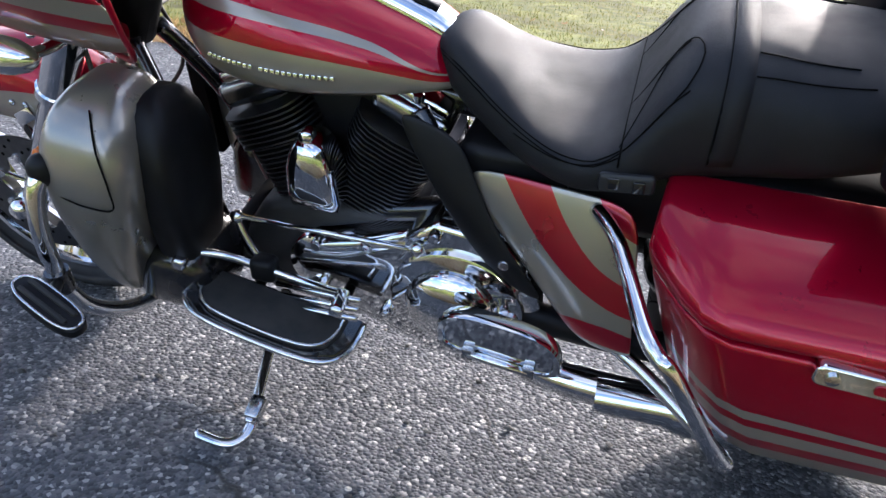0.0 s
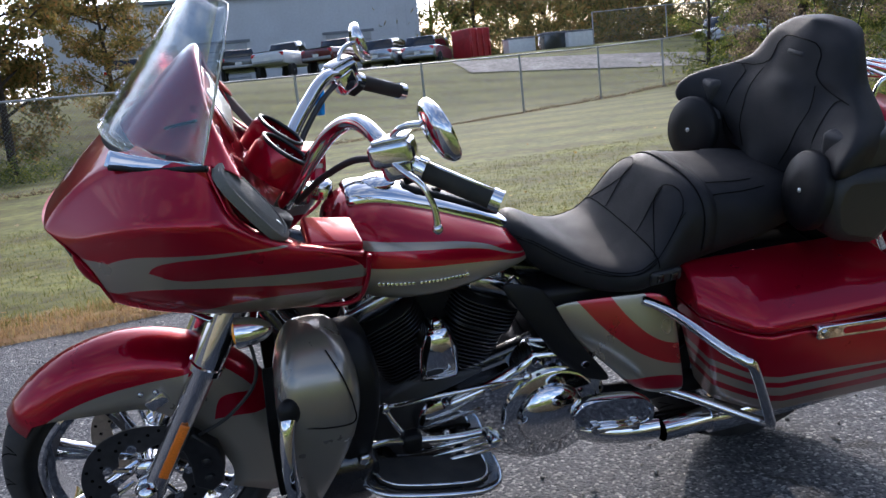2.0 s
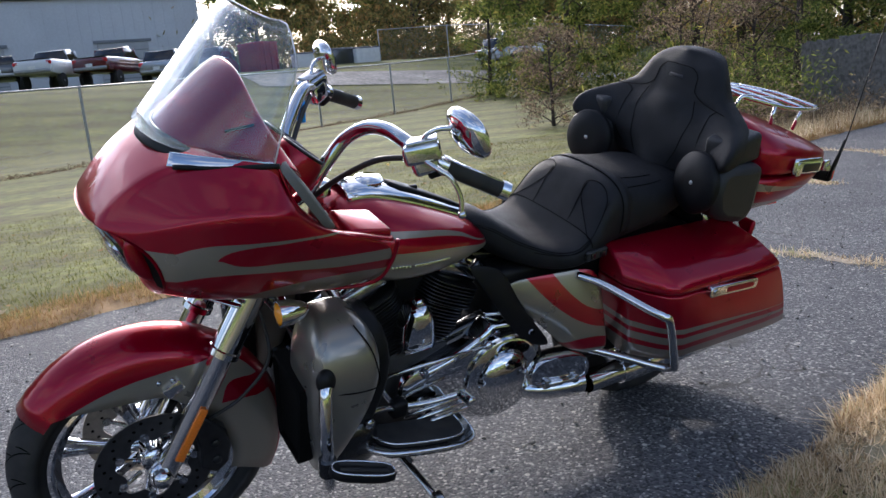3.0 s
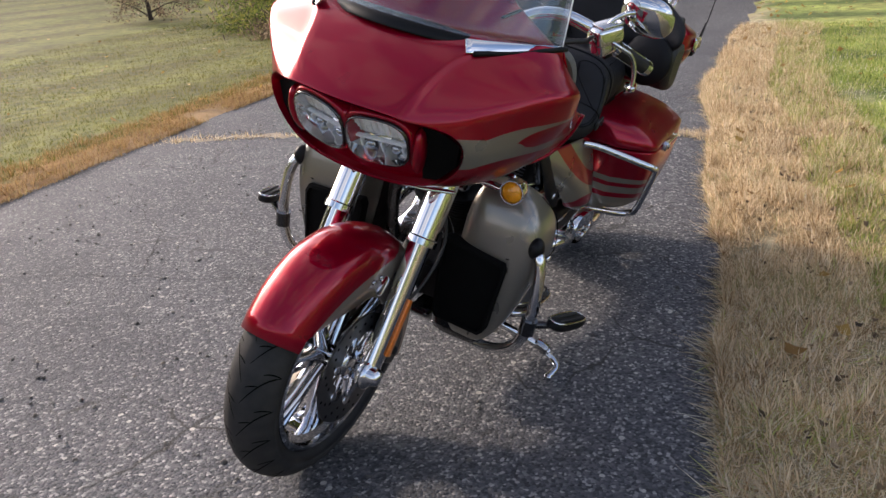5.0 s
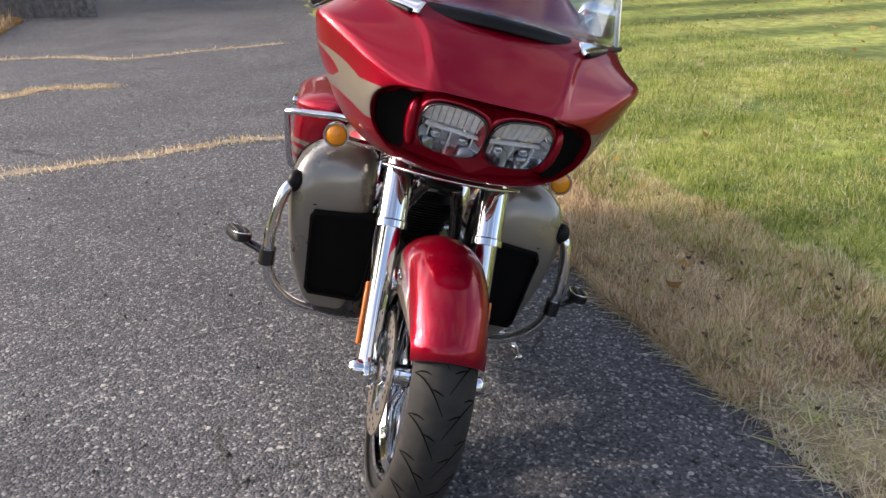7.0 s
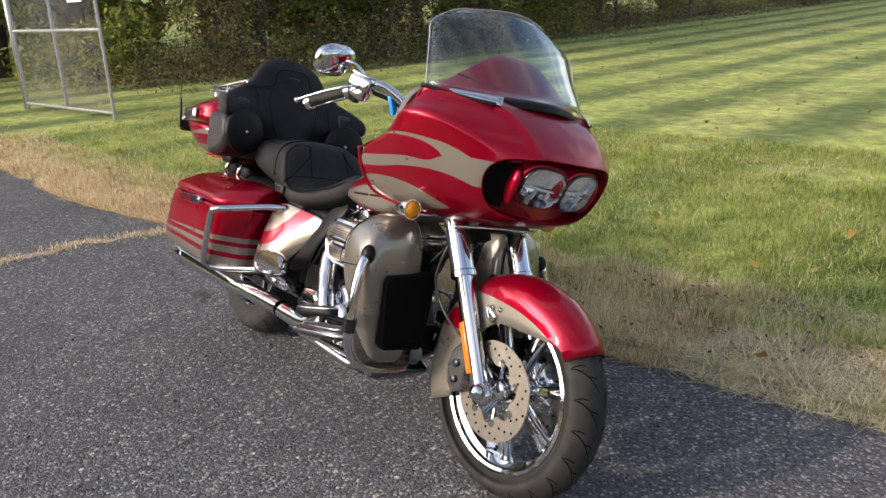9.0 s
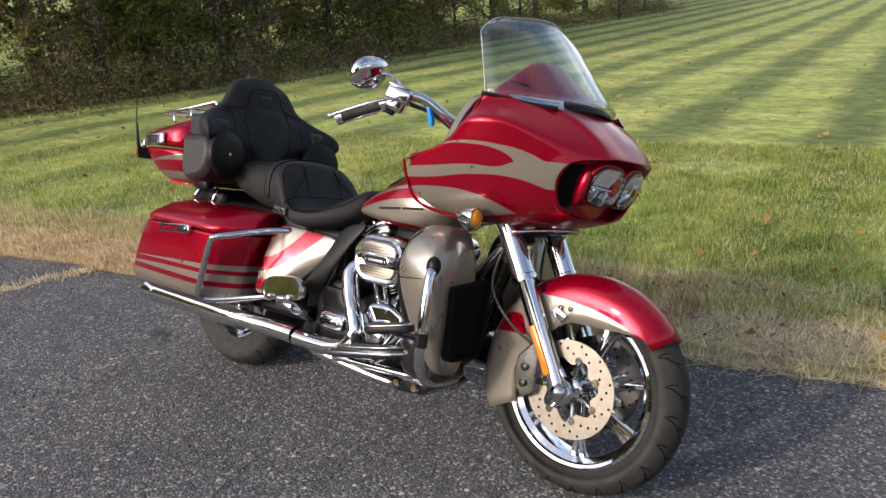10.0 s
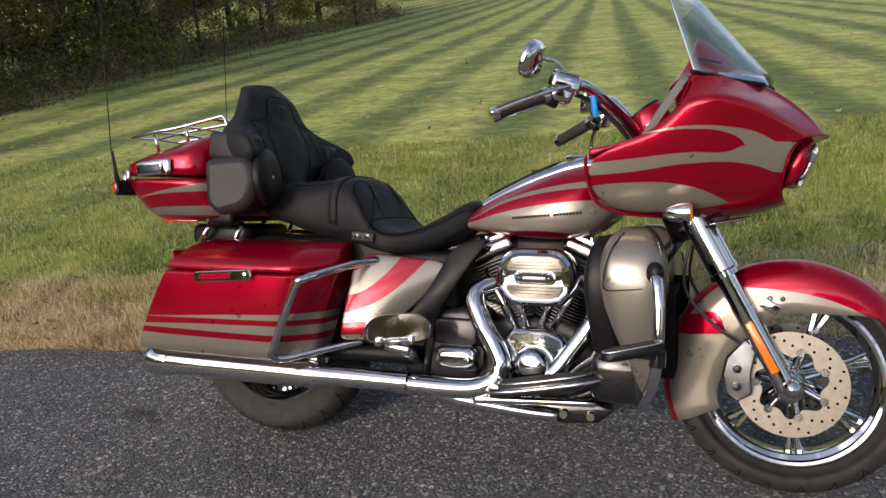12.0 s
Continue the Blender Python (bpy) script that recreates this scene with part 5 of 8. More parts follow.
for s in (1, -1):
    for x in (-2.07,):
        la = part("trunk_latch", rbox((x, s * (0.338 if x > -2 else 0.312), 0.908), (0.034, 0.014, 0.034), 0.005, turn(0, 0, s * (3 if x > -2 else 10)), seg=3), "chrome", tp, "chrome trunk latch", auto=50)
        part("latch_lever", rbox((x, s * (0.347 if x > -2 else 0.321), 0.902), (0.020, 0.008, 0.022), 0.003, turn(s * 12, 0, 0)), "dull_chrome", la, auto=50)
    handle = part("lid_handle", rbox((-1.935, s * 0.338, 0.932), (0.145, 0.018, 0.050), 0.010, turn(0, -5, s * 3), seg=3), "chrome", tp, "chrome latch plate on the trunk flank", auto=50)
    part("latch_recess", rbox((-1.945, s * 0.3470, 0.928), (0.085, 0.004, 0.026), 0.002, turn(0, -5, s * 3)), "dark_metal", handle)
    part("latch_clasp", rbox((-1.882, s * 0.3470, 0.930), (0.024, 0.012, 0.044), 0.004, turn(0, -5, s * 3)), "chrome", handle, auto=50)
    part("corner_lamp", rbox((-2.112, s * 0.272, 0.868), (0.035, 0.085, 0.042), 0.010, turn(0, 0, s * 26), seg=3), "red_lens", tp, "red wraparound corner lamp", auto=50)
    part("lamp_frame", rbox((-2.104, s * 0.268, 0.868), (0.035, 0.095, 0.052), 0.012, turn(0, 0, s * 26), seg=3), "satin_black", tp, auto=50)
    # luggage rack rails
    part("rack_rail", tube([(-1.770, s * 0.150, 1.035), (-1.790, s * 0.155, 1.110), (-1.83, s * 0.165, 1.108), (-1.95, s * 0.195, 1.078), (-2.06, s * 0.20, 1.062), (-2.175, s * 0.165, 1.048)], 0.0065, 10), "chrome", bike, "chrome luggage rack rail")
    part("rack_rail", tube([(-1.83, s * 0.06, 1.101), (-1.95, s * 0.07, 1.084), (-2.06, s * 0.075, 1.067), (-2.17, s * 0.06, 1.050)], 0.0055, 10), "chrome", bike)
    part("rack_foot", tube([(-1.92, s * 0.19, 1.084), (-1.915, s * 0.19, 1.02)], 0.006, 8, 1), "chrome", bike)
    part("rack_foot", tube([(-2.06, s * 0.19, 1.064), (-2.045, s * 0.18, 0.99)], 0.006, 8, 1), "chrome", bike)
    # struts between trunk and bags
    part("trunk_strut", tube([(-1.715, s * 0.165, 0.755), (-1.755, s * 0.165, 0.66)], 0.009, 10, 1), "chrome", bike, "chrome trunk strut")
    part("trunk_strut", tube([(-1.84, s * 0.165, 0.755), (-1.90, s * 0.165, 0.66)], 0.009, 10, 1), "chrome", bike)
    mast = part("antenna", tube([(-2.105, s * 0.315, 0.88), (-2.125, s * 0.325, 1.0), (-2.165, s * 0.345, 1.75)], 0.0028, 6, 2, r2=0.0012), "satin_black", bike, "thin black whip antenna")
    part("antenna_base", tube([(-2.100, s * 0.313, 0.86), (-2.122, s * 0.322, 0.99)], 0.0065, 8, 1, r2=0.004), "satin_black", mast)
for x, z in ((-1.835, 1.106), (-1.95, 1.082), (-2.06, 1.065), (-2.172, 1.049)):
    w = 0.155 if x > -1.9 else (0.19 if x > -2.1 else 0.165)
    part("rack_bar", tube([(x, -w, z), (x - 0.01, 0, z + 0.006), (x, w, z)], 0.0055, 8), "chrome", bike)
part("trunk_underlight", rbox((-1.93, -0.212, 0.757), (0.14, 0.008, 0.008), 0.003, turn(0, 0, 4)), "red_lens", tp)
part("trunk_underlight", rbox((-1.93, 0.212, 0.757), (0.14, 0.008, 0.008), 0.003, turn(0, 0, -4)), "red_lens", tp)
part("trunk_mount", rbox((-1.83, 0, 0.71), (0.24, 0.26, 0.07), 0.02), "satin_black", bike)
part("jack_socket", rbox((-1.76, -0.20, 0.775), (0.10, 0.05, 0.06), 0.015), "satin_black", bike, auto=50)

# ---- saddlebags ----
paint("bag_paint", "red_paint", "tan_paint", [
    ([(-2.1, 0.30), (-1.2, 0.30)], [(-2.1, 0.405), (-1.7, 0.400), (-1.2, 0.398)]),
    ([(-2.1, 0.418), (-1.95, 0.422), (-1.6, 0.420), (-1.2, 0.420)], [(-2.1, 0.418), (-1.95, 0.432), (-1.6, 0.446), (-1.2, 0.450)]),
    ([(-2.1, 0.455), (-1.9, 0.458), (-1.6, 0.464), (-1.2, 0.470)], [(-2.1, 0.455), (-1.9, 0.460), (-1.6, 0.478), (-1.2, 0.495)]),
], -2.1, -1.2, 0.2, 0.8)


paint("cover_paint", "tan_paint", "red_paint", [
    ([(-1.3, 0.475), (-1.22, 0.495), (-1.13, 0.55), (-1.04, 0.645), (-1.0, 0.70)], [(-1.3, 0.53), (-1.23, 0.545), (-1.17, 0.59), (-1.115, 0.66), (-1.08, 0.72)]),
    ([(-1.3, 0.405), (-1.2, 0.41), (-1.16, 0.40), (-1.1, 0.36)], [(-1.3, 0.44), (-1.22, 0.452), (-1.17, 0.44), (-1.1, 0.37)]),
    ([(-1.3, 0.60), (-1.23, 0.625), (-1.18, 0.69)], [(-1.3, 0.76), (-1.2, 0.77), (-1.15, 0.78)]),
], -1.3, -0.9, 0.3, 0.8)


def bag_x(t, z):
    front, rear = -1.275 - 0.32 * max(0, 0.66 - z) - 0.35 * max(0, z - 0.66), -2.000 + 0.55 * (z - 0.33)
    return front + (rear - front) * t


def bag_section(t, pts):
    k = 0.50 + 0.50 * math.sin(math.pi / 2 * t / 0.20) if t < 0.20 else 1 - 0.05 * smooth01((t - 0.9) / 0.1)
    return [(bag_x(t, z), 0.165 + (y - 0.165) * k, z) for y, z in pts]


for s in (1, -1):
    body = [[(x, s * y, z) for x, y, z in bag_section(t, [(0.165, 0.345), (0.25, 0.332), (0.345, 0.340), (0.378, 0.375), (0.395, 0.46), (0.405, 0.55), (0.404, 0.604), (0.395, 0.610), (0.165, 0.61)])]
            for t in (0, 0.02, 0.05, 0.09, 0.14, 0.2, 0.4, 0.6, 0.8, 0.95, 0.985, 1.0)]
    bag = part("saddlebag", loft(body), "bag_paint", bike, "hard red saddlebag with tan stripes", auto=50, bevel=0.008)
    bag.matrix_local = Matrix.Translation((0, 0, 0.018 if s > 0 else -0.006))
    lid = [[(x, s * y, z) for x, y, z in bag_section(t, [(0.165, 0.614), (0.397, 0.614), (0.407, 0.619), (0.404, 0.636), (0.385, 0.652), (0.325, 0.684), (0.24, 0.702), (0.165, 0.704)])]
           for t in (0, 0.02, 0.05, 0.09, 0.14, 0.2, 0.3, 0.5, 0.7, 0.85, 0.96, 1.0)]
    lid_ob = part("bag_lid", loft(lid), "red_paint", bag, "glossy red saddlebag lid", auto=60, bevel=0.006)
    la = part("bag_latch", prism(rounded(0.215, 0.034, 0.012, 4, -1.60, 0.600, 0.0), s * 0.400, s * 0.420), "chrome", bag, "chrome saddlebag latch bar", bevel=0.003, auto=40)
    la.matrix_local = Matrix.Translation((-1.6, 0, 0.6)) @ pose(0, 0, 0, 0, -4, s * 1.5) @ Matrix.Translation((1.6, 0, -0.6))
    la2 = part("latch_slot", prism(rounded(0.12, 0.016, 0.006, 3, -1.625, 0.600), s * 0.4185, s * 0.4215), "red_paint", la, smooth=False)
    part("latch_lock", lathe([(0.009, -0.002), (0.009, 0.003), (0.006, 0.004)] if s > 0 else [(0.006, -0.004), (0.009, -0.003), (0.009, 0.002)], (-1.515, s * 0.421, 0.600), seg=14), "dull_chrome", la, auto=40)
    # bag guard
    guard = part("bag_guard", tube([(-1.195, s * 0.185, 0.642), (-1.238, s * 0.250, 0.634), (-1.292, s * 0.385, 0.608), (-1.318, s * 0.424, 0.596), (-1.345, s * 0.430, 0.570), (-1.44, s * 0.395, 0.385),
                                    (-1.460, s * 0.372, 0.350), (-1.44, s * 0.335, 0.338), (-1.34, s * 0.255, 0.360), (-1.24, s * 0.195, 0.385)], 0.0125, 14, 6), "chrome", bike, "chrome saddlebag guard rail")
    # side cover
    sc = loft([[(-0.950, s * 0.128, 0.640), (-1.06, s * 0.152, 0.655), (-1.17, s * 0.178, 0.664), (-1.265, s * 0.195, 0.668)],
               [(-1.005, s * 0.152, 0.570), (-1.09, s * 0.192, 0.575), (-1.18, s * 0.215, 0.576), (-1.275, s * 0.225, 0.576)],
               [(-1.078, s * 0.172, 0.495), (-1.14, s * 0.215, 0.490), (-1.20, s * 0.238, 0.486), (-1.285, s * 0.245, 0.484)],
               [(-1.140, s * 0.190, 0.435), (-1.17, s * 0.228, 0.425), (-1.22, s * 0.252, 0.416), (-1.295, s * 0.256, 0.410)],
               [(-1.165, s * 0.180, 0.402), (-1.19, s * 0.215, 0.394), (-1.23, s * 0.238, 0.390), (-1.295, s * 0.240, 0.388)]], closed=False)
    part("side_cover", sc, "cover_paint", bike, "tan side cover with red flame stripes", sub=2, solid=0.006)

# ---- engine ----
CRANK = Vector((-0.705, 0, 0.345))


def fin_ring(c, ax, w, d, h, bm):
    """One cooling fin: a rounded plate across the cylinder's axis."""
    side = Vector((0, 1, 0))
    u = ax.cross(side).normalized()
    top = []
    for hh in (-h / 2, h / 2):
        ring = []
        for k in range(20):
            a = 2 * math.pi * k / 20
            cc, ss = math.cos(a), math.sin(a)
            ring.append(bm.verts.new(c + ax * hh + u * (w * math.copysign(abs(cc) ** 0.6, cc)) + side * (d * math.copysign(abs(ss) ** 0.6, ss))))
        top.append(ring)
    skin(bm, top)


for sx, name in ((1, "front_cylinder"), (-1, "rear_cylinder")):
    ax = Vector((sx * math.sin(radians(24)), 0, math.cos(radians(24))))
    core = part(name, tube([CRANK + ax * 0.11, CRANK + ax * 0.37], 0.062, 20, 1), "wrinkle_black", bike, "black finned engine cylinder", auto=40)
    for i in range(20):
        bm = bmesh.new()
        grow = 0.0 if i < 13 else 0.012
        fin_ring(CRANK + ax * (0.135 + 0.0102 * i), ax, 0.082 + grow, 0.100 + grow, 0.0034, bm)
        part("cooling_fin", bm, "dark_metal", core, auto=40)
    part("rocker_box", rbox(CRANK + ax * 0.365, (0.15, 0.165, 0.05), 0.018, turn(0, sx * 24, 0), seg=3), "dull_chrome", core, "polished rocker box", auto=50)
    part("rocker_lid", rbox(CRANK + ax * 0.395, (0.125, 0.14, 0.03), 0.012, turn(0, sx * 24, 0), seg=3), "chrome", core, auto=50)
    for yy in (-0.07, 0.07):
        part("head_bolt", lathe([(0.010, -0.006), (0.010, 0.006), (0.006, 0.010)], CRANK + ax * 0.405 + Vector((0, yy, 0)), "z", 10), "chrome", core, auto=40)
    # pushrod tubes on the right
    for dx in (-0.018, 0.018):
        part("pushrod_tube", tube([CRANK + Vector((dx + sx * 0.03, -0.115, 0.09)), CRANK + ax * 0.30 + Vector((dx * 1.8, -0.105, 0))], 0.0095, 10, 1), "chrome", core)
    part("tappet_block", rbox(CRANK + Vector((sx * 0.045, -0.118, 0.085)), (0.06, 0.04, 0.04), 0.01, turn(0, sx * 24, 0), seg=2), "dull_chrome", core, auto=50)
part("crankcase", prism([(-0.52, 0.30), (-0.50, 0.36), (-0.55, 0.44), (-0.62, 0.475), (-0.80, 0.475), (-0.88, 0.44), (-0.92, 0.38), (-0.90, 0.26), (-0.80, 0.215), (-0.60, 0.215)], -0.105, 0.105),
     "wrinkle_black", bike, "black crankcase", bevel=0.02)
# added black block, stands in for the darkness between the cylinders
part("dark_gap_block", rbox((-0.705, 0, 0.62), (0.22, 0.09, 0.20), 0.02), "satin_black", bike, "black block added to keep the gap between the cylinders dark")
part("gearbox", prism([(-0.88, 0.24), (-0.86, 0.46), (-0.92, 0.50), (-1.08, 0.48), (-1.14, 0.40), (-1.12, 0.26)], -0.125, 0.11), "dark_metal", bike, "dark gearbox housing", bevel=0.02)
part("swing_arm", tube([(-1.08, 0.14, 0.34), (-1.35, 0.15, 0.34), (-1.66, 0.13, 0.34)], 0.03, 12), "satin_black", bike)
part("swing_arm", tube([(-1.08, -0.14, 0.34), (-1.35, -0.15, 0.34), (-1.66, -0.13, 0.34)], 0.03, 12), "satin_black", bike)
part("rear_fender", loft([[(REAR_X + (r) * math.cos(a), y, 0.34 + r * math.sin(a)) for y, r in ((-0.125, 0.29), (-0.12, 0.35), (-0.07, 0.375), (0, 0.38), (0.07, 0.375), (0.12, 0.35), (0.125, 0.29))]
                          for a in [radians(15 + 160 * i / 16) for i in range(17)]], closed=False), "gloss_black", bike, "black rear fender between the bags", sub=1, solid=0.004)
part("tail_plate", rbox((-2.02, 0, 0.60), (0.02, 0.28, 0.10), 0.012, turn(0, -12, 0)), "red_paint", bike, auto=50)
part("tail_lamp", rbox((-1.95, 0, 0.70), (0.05, 0.16, 0.05), 0.015, seg=3), "red_lens", bike, "red tail lamp under the trunk", auto=50)
part("tail_section", rbox((-1.42, 0, 0.635), (0.56, 0.30, 0.15), 0.03), "satin_black", bike, "black body under the seat", auto=50)
part("battery_box", rbox((-1.08, 0, 0.58), (0.26, 0.24, 0.18), 0.02), "satin_black", bike)
part("frame_backbone", tube([(-0.34, 0, 0.86), (-0.70, 0, 0.75), (-1.0, 0, 0.68), (-1.5, 0, 0.66)], 0.03, 12), "gloss_black", bike)
for s in (1, -1):
    part("frame_rail", tube([(-0.88, s * 0.10, 0.71), (-0.93, s * 0.125, 0.64), (-1.02, s * 0.13, 0.46), (-1.06, s * 0.12, 0.24)], 0.017, 12), "gloss_black", bike)
    # heat shield below the seat nose
    hs = loft([[(-0.835, s * 0.112, 0.722), (-0.90, s * 0.124, 0.710), (-0.965, s * 0.128, 0.690)], [(-0.885, s * 0.140, 0.650), (-0.945, s * 0.148, 0.635), (-1.000, s * 0.146, 0.605)],
               [(-0.940, s * 0.155, 0.570), (-0.995, s * 0.164, 0.552), (-1.050, s * 0.165, 0.525)], [(-0.990, s * 0.155, 0.495), (-1.045, s * 0.168, 0.478), (-1.110, s * 0.175, 0.455)],
               [(-1.030, s * 0.145, 0.435), (-1.085, s * 0.165, 0.420), (-1.140, s * 0.170, 0.405)]], closed=False)
    part("heat_shield", hs, "satin_black", bike, "black mid-frame air deflector", sub=2, solid=0.008)

# right side: air cleaner, cam cover, gearbox cover, exhaust
AC = (-0.672, 0.610)
ac = part("air_cleaner", loft([[(x, y, z) for x, z in rounded(w, h, r, 8, *AC)] for y, w, h, r in ((-0.135, 0.15, 0.11, 0.05), (-0.150, 0.225, 0.160, 0.072), (-0.222, 0.232, 0.168, 0.075), (-0.238, 0.222, 0.158, 0.071), (-0.244, 0.205, 0.141, 0.063), (-0.240, 0.192, 0.128, 0.058))]),
          "chrome", bike, "chrome oval air cleaner cover with pewter inlays", auto=35)
for q in (1, -1):
    part("air_cleaner_inlay", loft([[(x, y, AC[1] + q * (0.0205 + d)) for x, d in [(AC[0] - 0.080 * f, 0.0), (AC[0] + 0.080 * f, 0.0), (AC[0] + 0.082 * f, 0.012), (AC[0] + 0.070 * f, 0.030), (AC[0] + 0.045 * f, 0.037), (AC[0] - 0.045 * f, 0.037), (AC[0] - 0.070 * f, 0.030), (AC[0] - 0.082 * f, 0.012)]] for y, f in ((-0.236, 1.0), (-0.2435, 1.0), (-0.2455, 0.96))]), "rotor_steel", ac, "brushed pewter inlay", auto=40)
    for k in range(3):
        part("inlay_rib", rbox((AC[0], -0.2462, AC[1] + q * (0.027 + 0.009 * k)), (0.148 - 0.022 * k, 0.002, 0.0016), 0.0005), "satin_black", ac, smooth=False)
part("air_cleaner_badge", loft([[(x, y, z) for x, z in rounded(w, h, h / 2 - 0.001, 6, *AC)] for y, w, h in ((-0.239, 0.118, 0.038), (-0.250, 0.118, 0.038), (-0.2515, 0.110, 0.030), (-0.249, 0.104, 0.025))]), "chrome", ac, "chrome badge frame", auto=40)
part("badge_field", loft([[(x, y, z) for x, z in rounded(0.103, 0.024, 0.011, 5, *AC)] for y in (-0.246, -0.2500)]), "satin_black", ac, auto=40)
part("badge_lettering_bar", rbox((AC[0], -0.2510, AC[1]), (0.066, 0.002, 0.008), 0.001), "silver_label", ac)
for q in (1, -1):
    part("badge_screw", lathe([(0.004, -0.0525), (0.004, -0.049)], (AC[0] + q * 0.043, -0.2, AC[1]), seg=10), "chrome", ac)
cc = part("cam_cover", prism([(-0.585, 0.36), (-0.60, 0.43), (-0.66, 0.455), (-0.76, 0.45), (-0.80, 0.40), (-0.79, 0.32), (-0.74, 0.27), (-0.64, 0.27), (-0.60, 0.30)], -0.10, -0.165), "chrome", bike, "chrome cam cover", bevel=0.014, auto=40)
part("timer_cover", lathe([(0.001, -0.046), (0.030, -0.045), (0.046, -0.036), (0.055, -0.015), (0.056, 0.02)], (-0.690, -0.165, 0.345), seg=32), "chrome", cc, "round chrome timer cover", auto=60)
for k in range(6):
    a = 2 * math.pi * k / 6 + 0.4
    part("cover_screw", lathe([(0.006, -0.006), (0.007, -0.003), (0.007, 0.0)], (-0.69 + 0.082 * math.cos(a), -0.165, 0.358 + 0.075 * math.sin(a)), seg=10), "chrome", cc, auto=40)
gc = part("gearbox_cover", loft([[(x, y, z) for x, z in rounded(w, h, 0.03, 5, -0.935, 0.345)] for y, w, h in ((-0.12, 0.15, 0.085), (-0.155, 0.145, 0.082), (-0.178, 0.125, 0.060), (-0.183, 0.10, 0.04))]), "chrome", bike, "chrome gearbox side cover", auto=40)
part("gearbox_top", loft([[(x, y, z) for x, z in rounded(0.14, 0.08, 0.02, 4, -0.945, 0.425)] for y in (-0.12, -0.15)]), "dark_metal", bike, bevel=0.006)
part("oil_filter", lathe([(0.034, -0.06), (0.038, -0.05), (0.038, 0.05), (0.034, 0.06)], (-0.515, -0.02, 0.28), "x", 20), "chrome", bike, auto=40)
part("voltage_regulator", rbox((-0.49, 0, 0.33), (0.03, 0.14, 0.10), 0.006), "satin_black", bike, auto=40)

exh = part("exhaust_header", tube([(-0.835, -0.09, 0.575), (-0.875, -0.125, 0.555), (-0.880, -0.150, 0.520), (-0.845, -0.172, 0.455), (-0.805, -0.190, 0.40), (-0.783, -0.197, 0.345), (-0.800, -0.202, 0.295), (-0.865, -0.206, 0.268), (-0.96, -0.208, 0.263), (-1.12, -0.212, 0.265)], 0.0315, 18), "chrome", bike, "chrome exhaust heat shield, bent down behind the engine")
part("muffler", lathe([(0.0325, 0.30), (0.0345, 0.02), (0.0445, -0.02), (0.0475, -0.10), (0.0485, -0.55), (0.046, -0.62)], seg=28, axis="x", cap=False), "chrome", exh, "long chrome muffler", auto=50).matrix_local = Matrix.Translation((-1.37, -0.232, 0.274)) @ pose(0, 0, 0, 0, 0.8, 3)
tipb = lathe([(0.046, -0.55), (0.052, -0.555), (0.054, -0.622), (0.048, -0.637), (0.042, -0.632), (0.042, -0.56)], seg=28, axis="x", cap=False)
part("exhaust_tip", tipb, "chrome", exh, "fluted chrome exhaust tip", auto=40).matrix_local = Matrix.Translation((-1.37, -0.232, 0.274)) @ pose(0, 0, 0, 0, 0.8, 3)
for k in range(10):
    a = 2 * math.pi * k / 10
    part("tip_slot", rbox((-1.97, -0.252 + 0.0515 * math.cos(a), 0.281 + 0.0515 * math.sin(a)), (0.045, 0.004, 0.008), 0.001, turn(math.degrees(a) + 0, 0, 0)), "satin_black", exh, smooth=False)
part("muffler_clamp", tube([(-1.405, -0.225, 0.274), (-1.375, -0.222, 0.273)], 0.0475, 24, 1), "dull_chrome", exh, auto=40)
part("clamp_bolt", rbox((-1.39, -0.238, 0.322), (0.034, 0.03, 0.016), 0.004), "chrome", exh, auto=40)
ex2 = part("front_pipe_shield", tube([(-0.565, -0.11, 0.60), (-0.51, -0.14, 0.55), (-0.52, -0.165, 0.48), (-0.585, -0.175, 0.38), (-0.64, -0.18, 0.31), (-0.72, -0.182, 0.262), (-0.86, -0.190, 0.245)], 0.027, 16), "chrome", bike, "chrome front exhaust pipe")
part("left_pipe", tube([(-0.95, 0.05, 0.24), (-1.04, 0.12, 0.255), (-1.10, 0.175, 0.262), (-1.18, 0.205, 0.266), (-1.30, 0.215, 0.270), (-1.38, 0.222, 0.274)], 0.034, 16), "chrome", bike, "chrome crossover pipe")
lm = part("left_muffler", lathe([(0.0335, 0.12), (0.0345, 0.00), (0.0455, -0.04), (0.0465, -0.55), (0.050, -0.56), (0.050, -0.64), (0.042, -0.645)], seg=28, axis="x", cap=False), "chrome", bike, "long chrome muffler", auto=50)
lm.matrix_local = Matrix.Translation((-1.37, 0.226, 0.274)) @ pose(0, 0, 0, 0, 0.8, 3)
part("muffler_clamp", tube([(-1.415, 0.224, 0.275), (-1.385, 0.224, 0.274)], 0.043, 24, 1), "chrome", bike, auto=40)
part("clamp_bolt", rbox((-1.40, 0.230, 0.318), (0.034, 0.03, 0.016), 0.004), "chrome", bike, auto=40)
part("lower_rail", tube([(-0.50, -0.20, 0.255), (-0.75, -0.215, 0.245), (-0.86, -0.21, 0.235)], 0.012, 10), "chrome", bike)
sk = part("engine_skid", prism([(-0.45, 0.225), (-0.50, 0.180), (-0.60, 0.168), (-0.70, 0.178), (-0.72, 0.21), (-0.68, 0.235), (-0.5, 0.245)], -0.14, 0.06), "gloss_black", bike, bevel=0.014)
part("exhaust_collector", tube([(-0.62, -0.150, 0.196), (-0.74, -0.165, 0.205), (-0.90, -0.185, 0.226), (-0.98, -0.195, 0.245)], 0.020, 16, r2=0.030), "chrome", bike, "chrome exhaust collector under the engine")
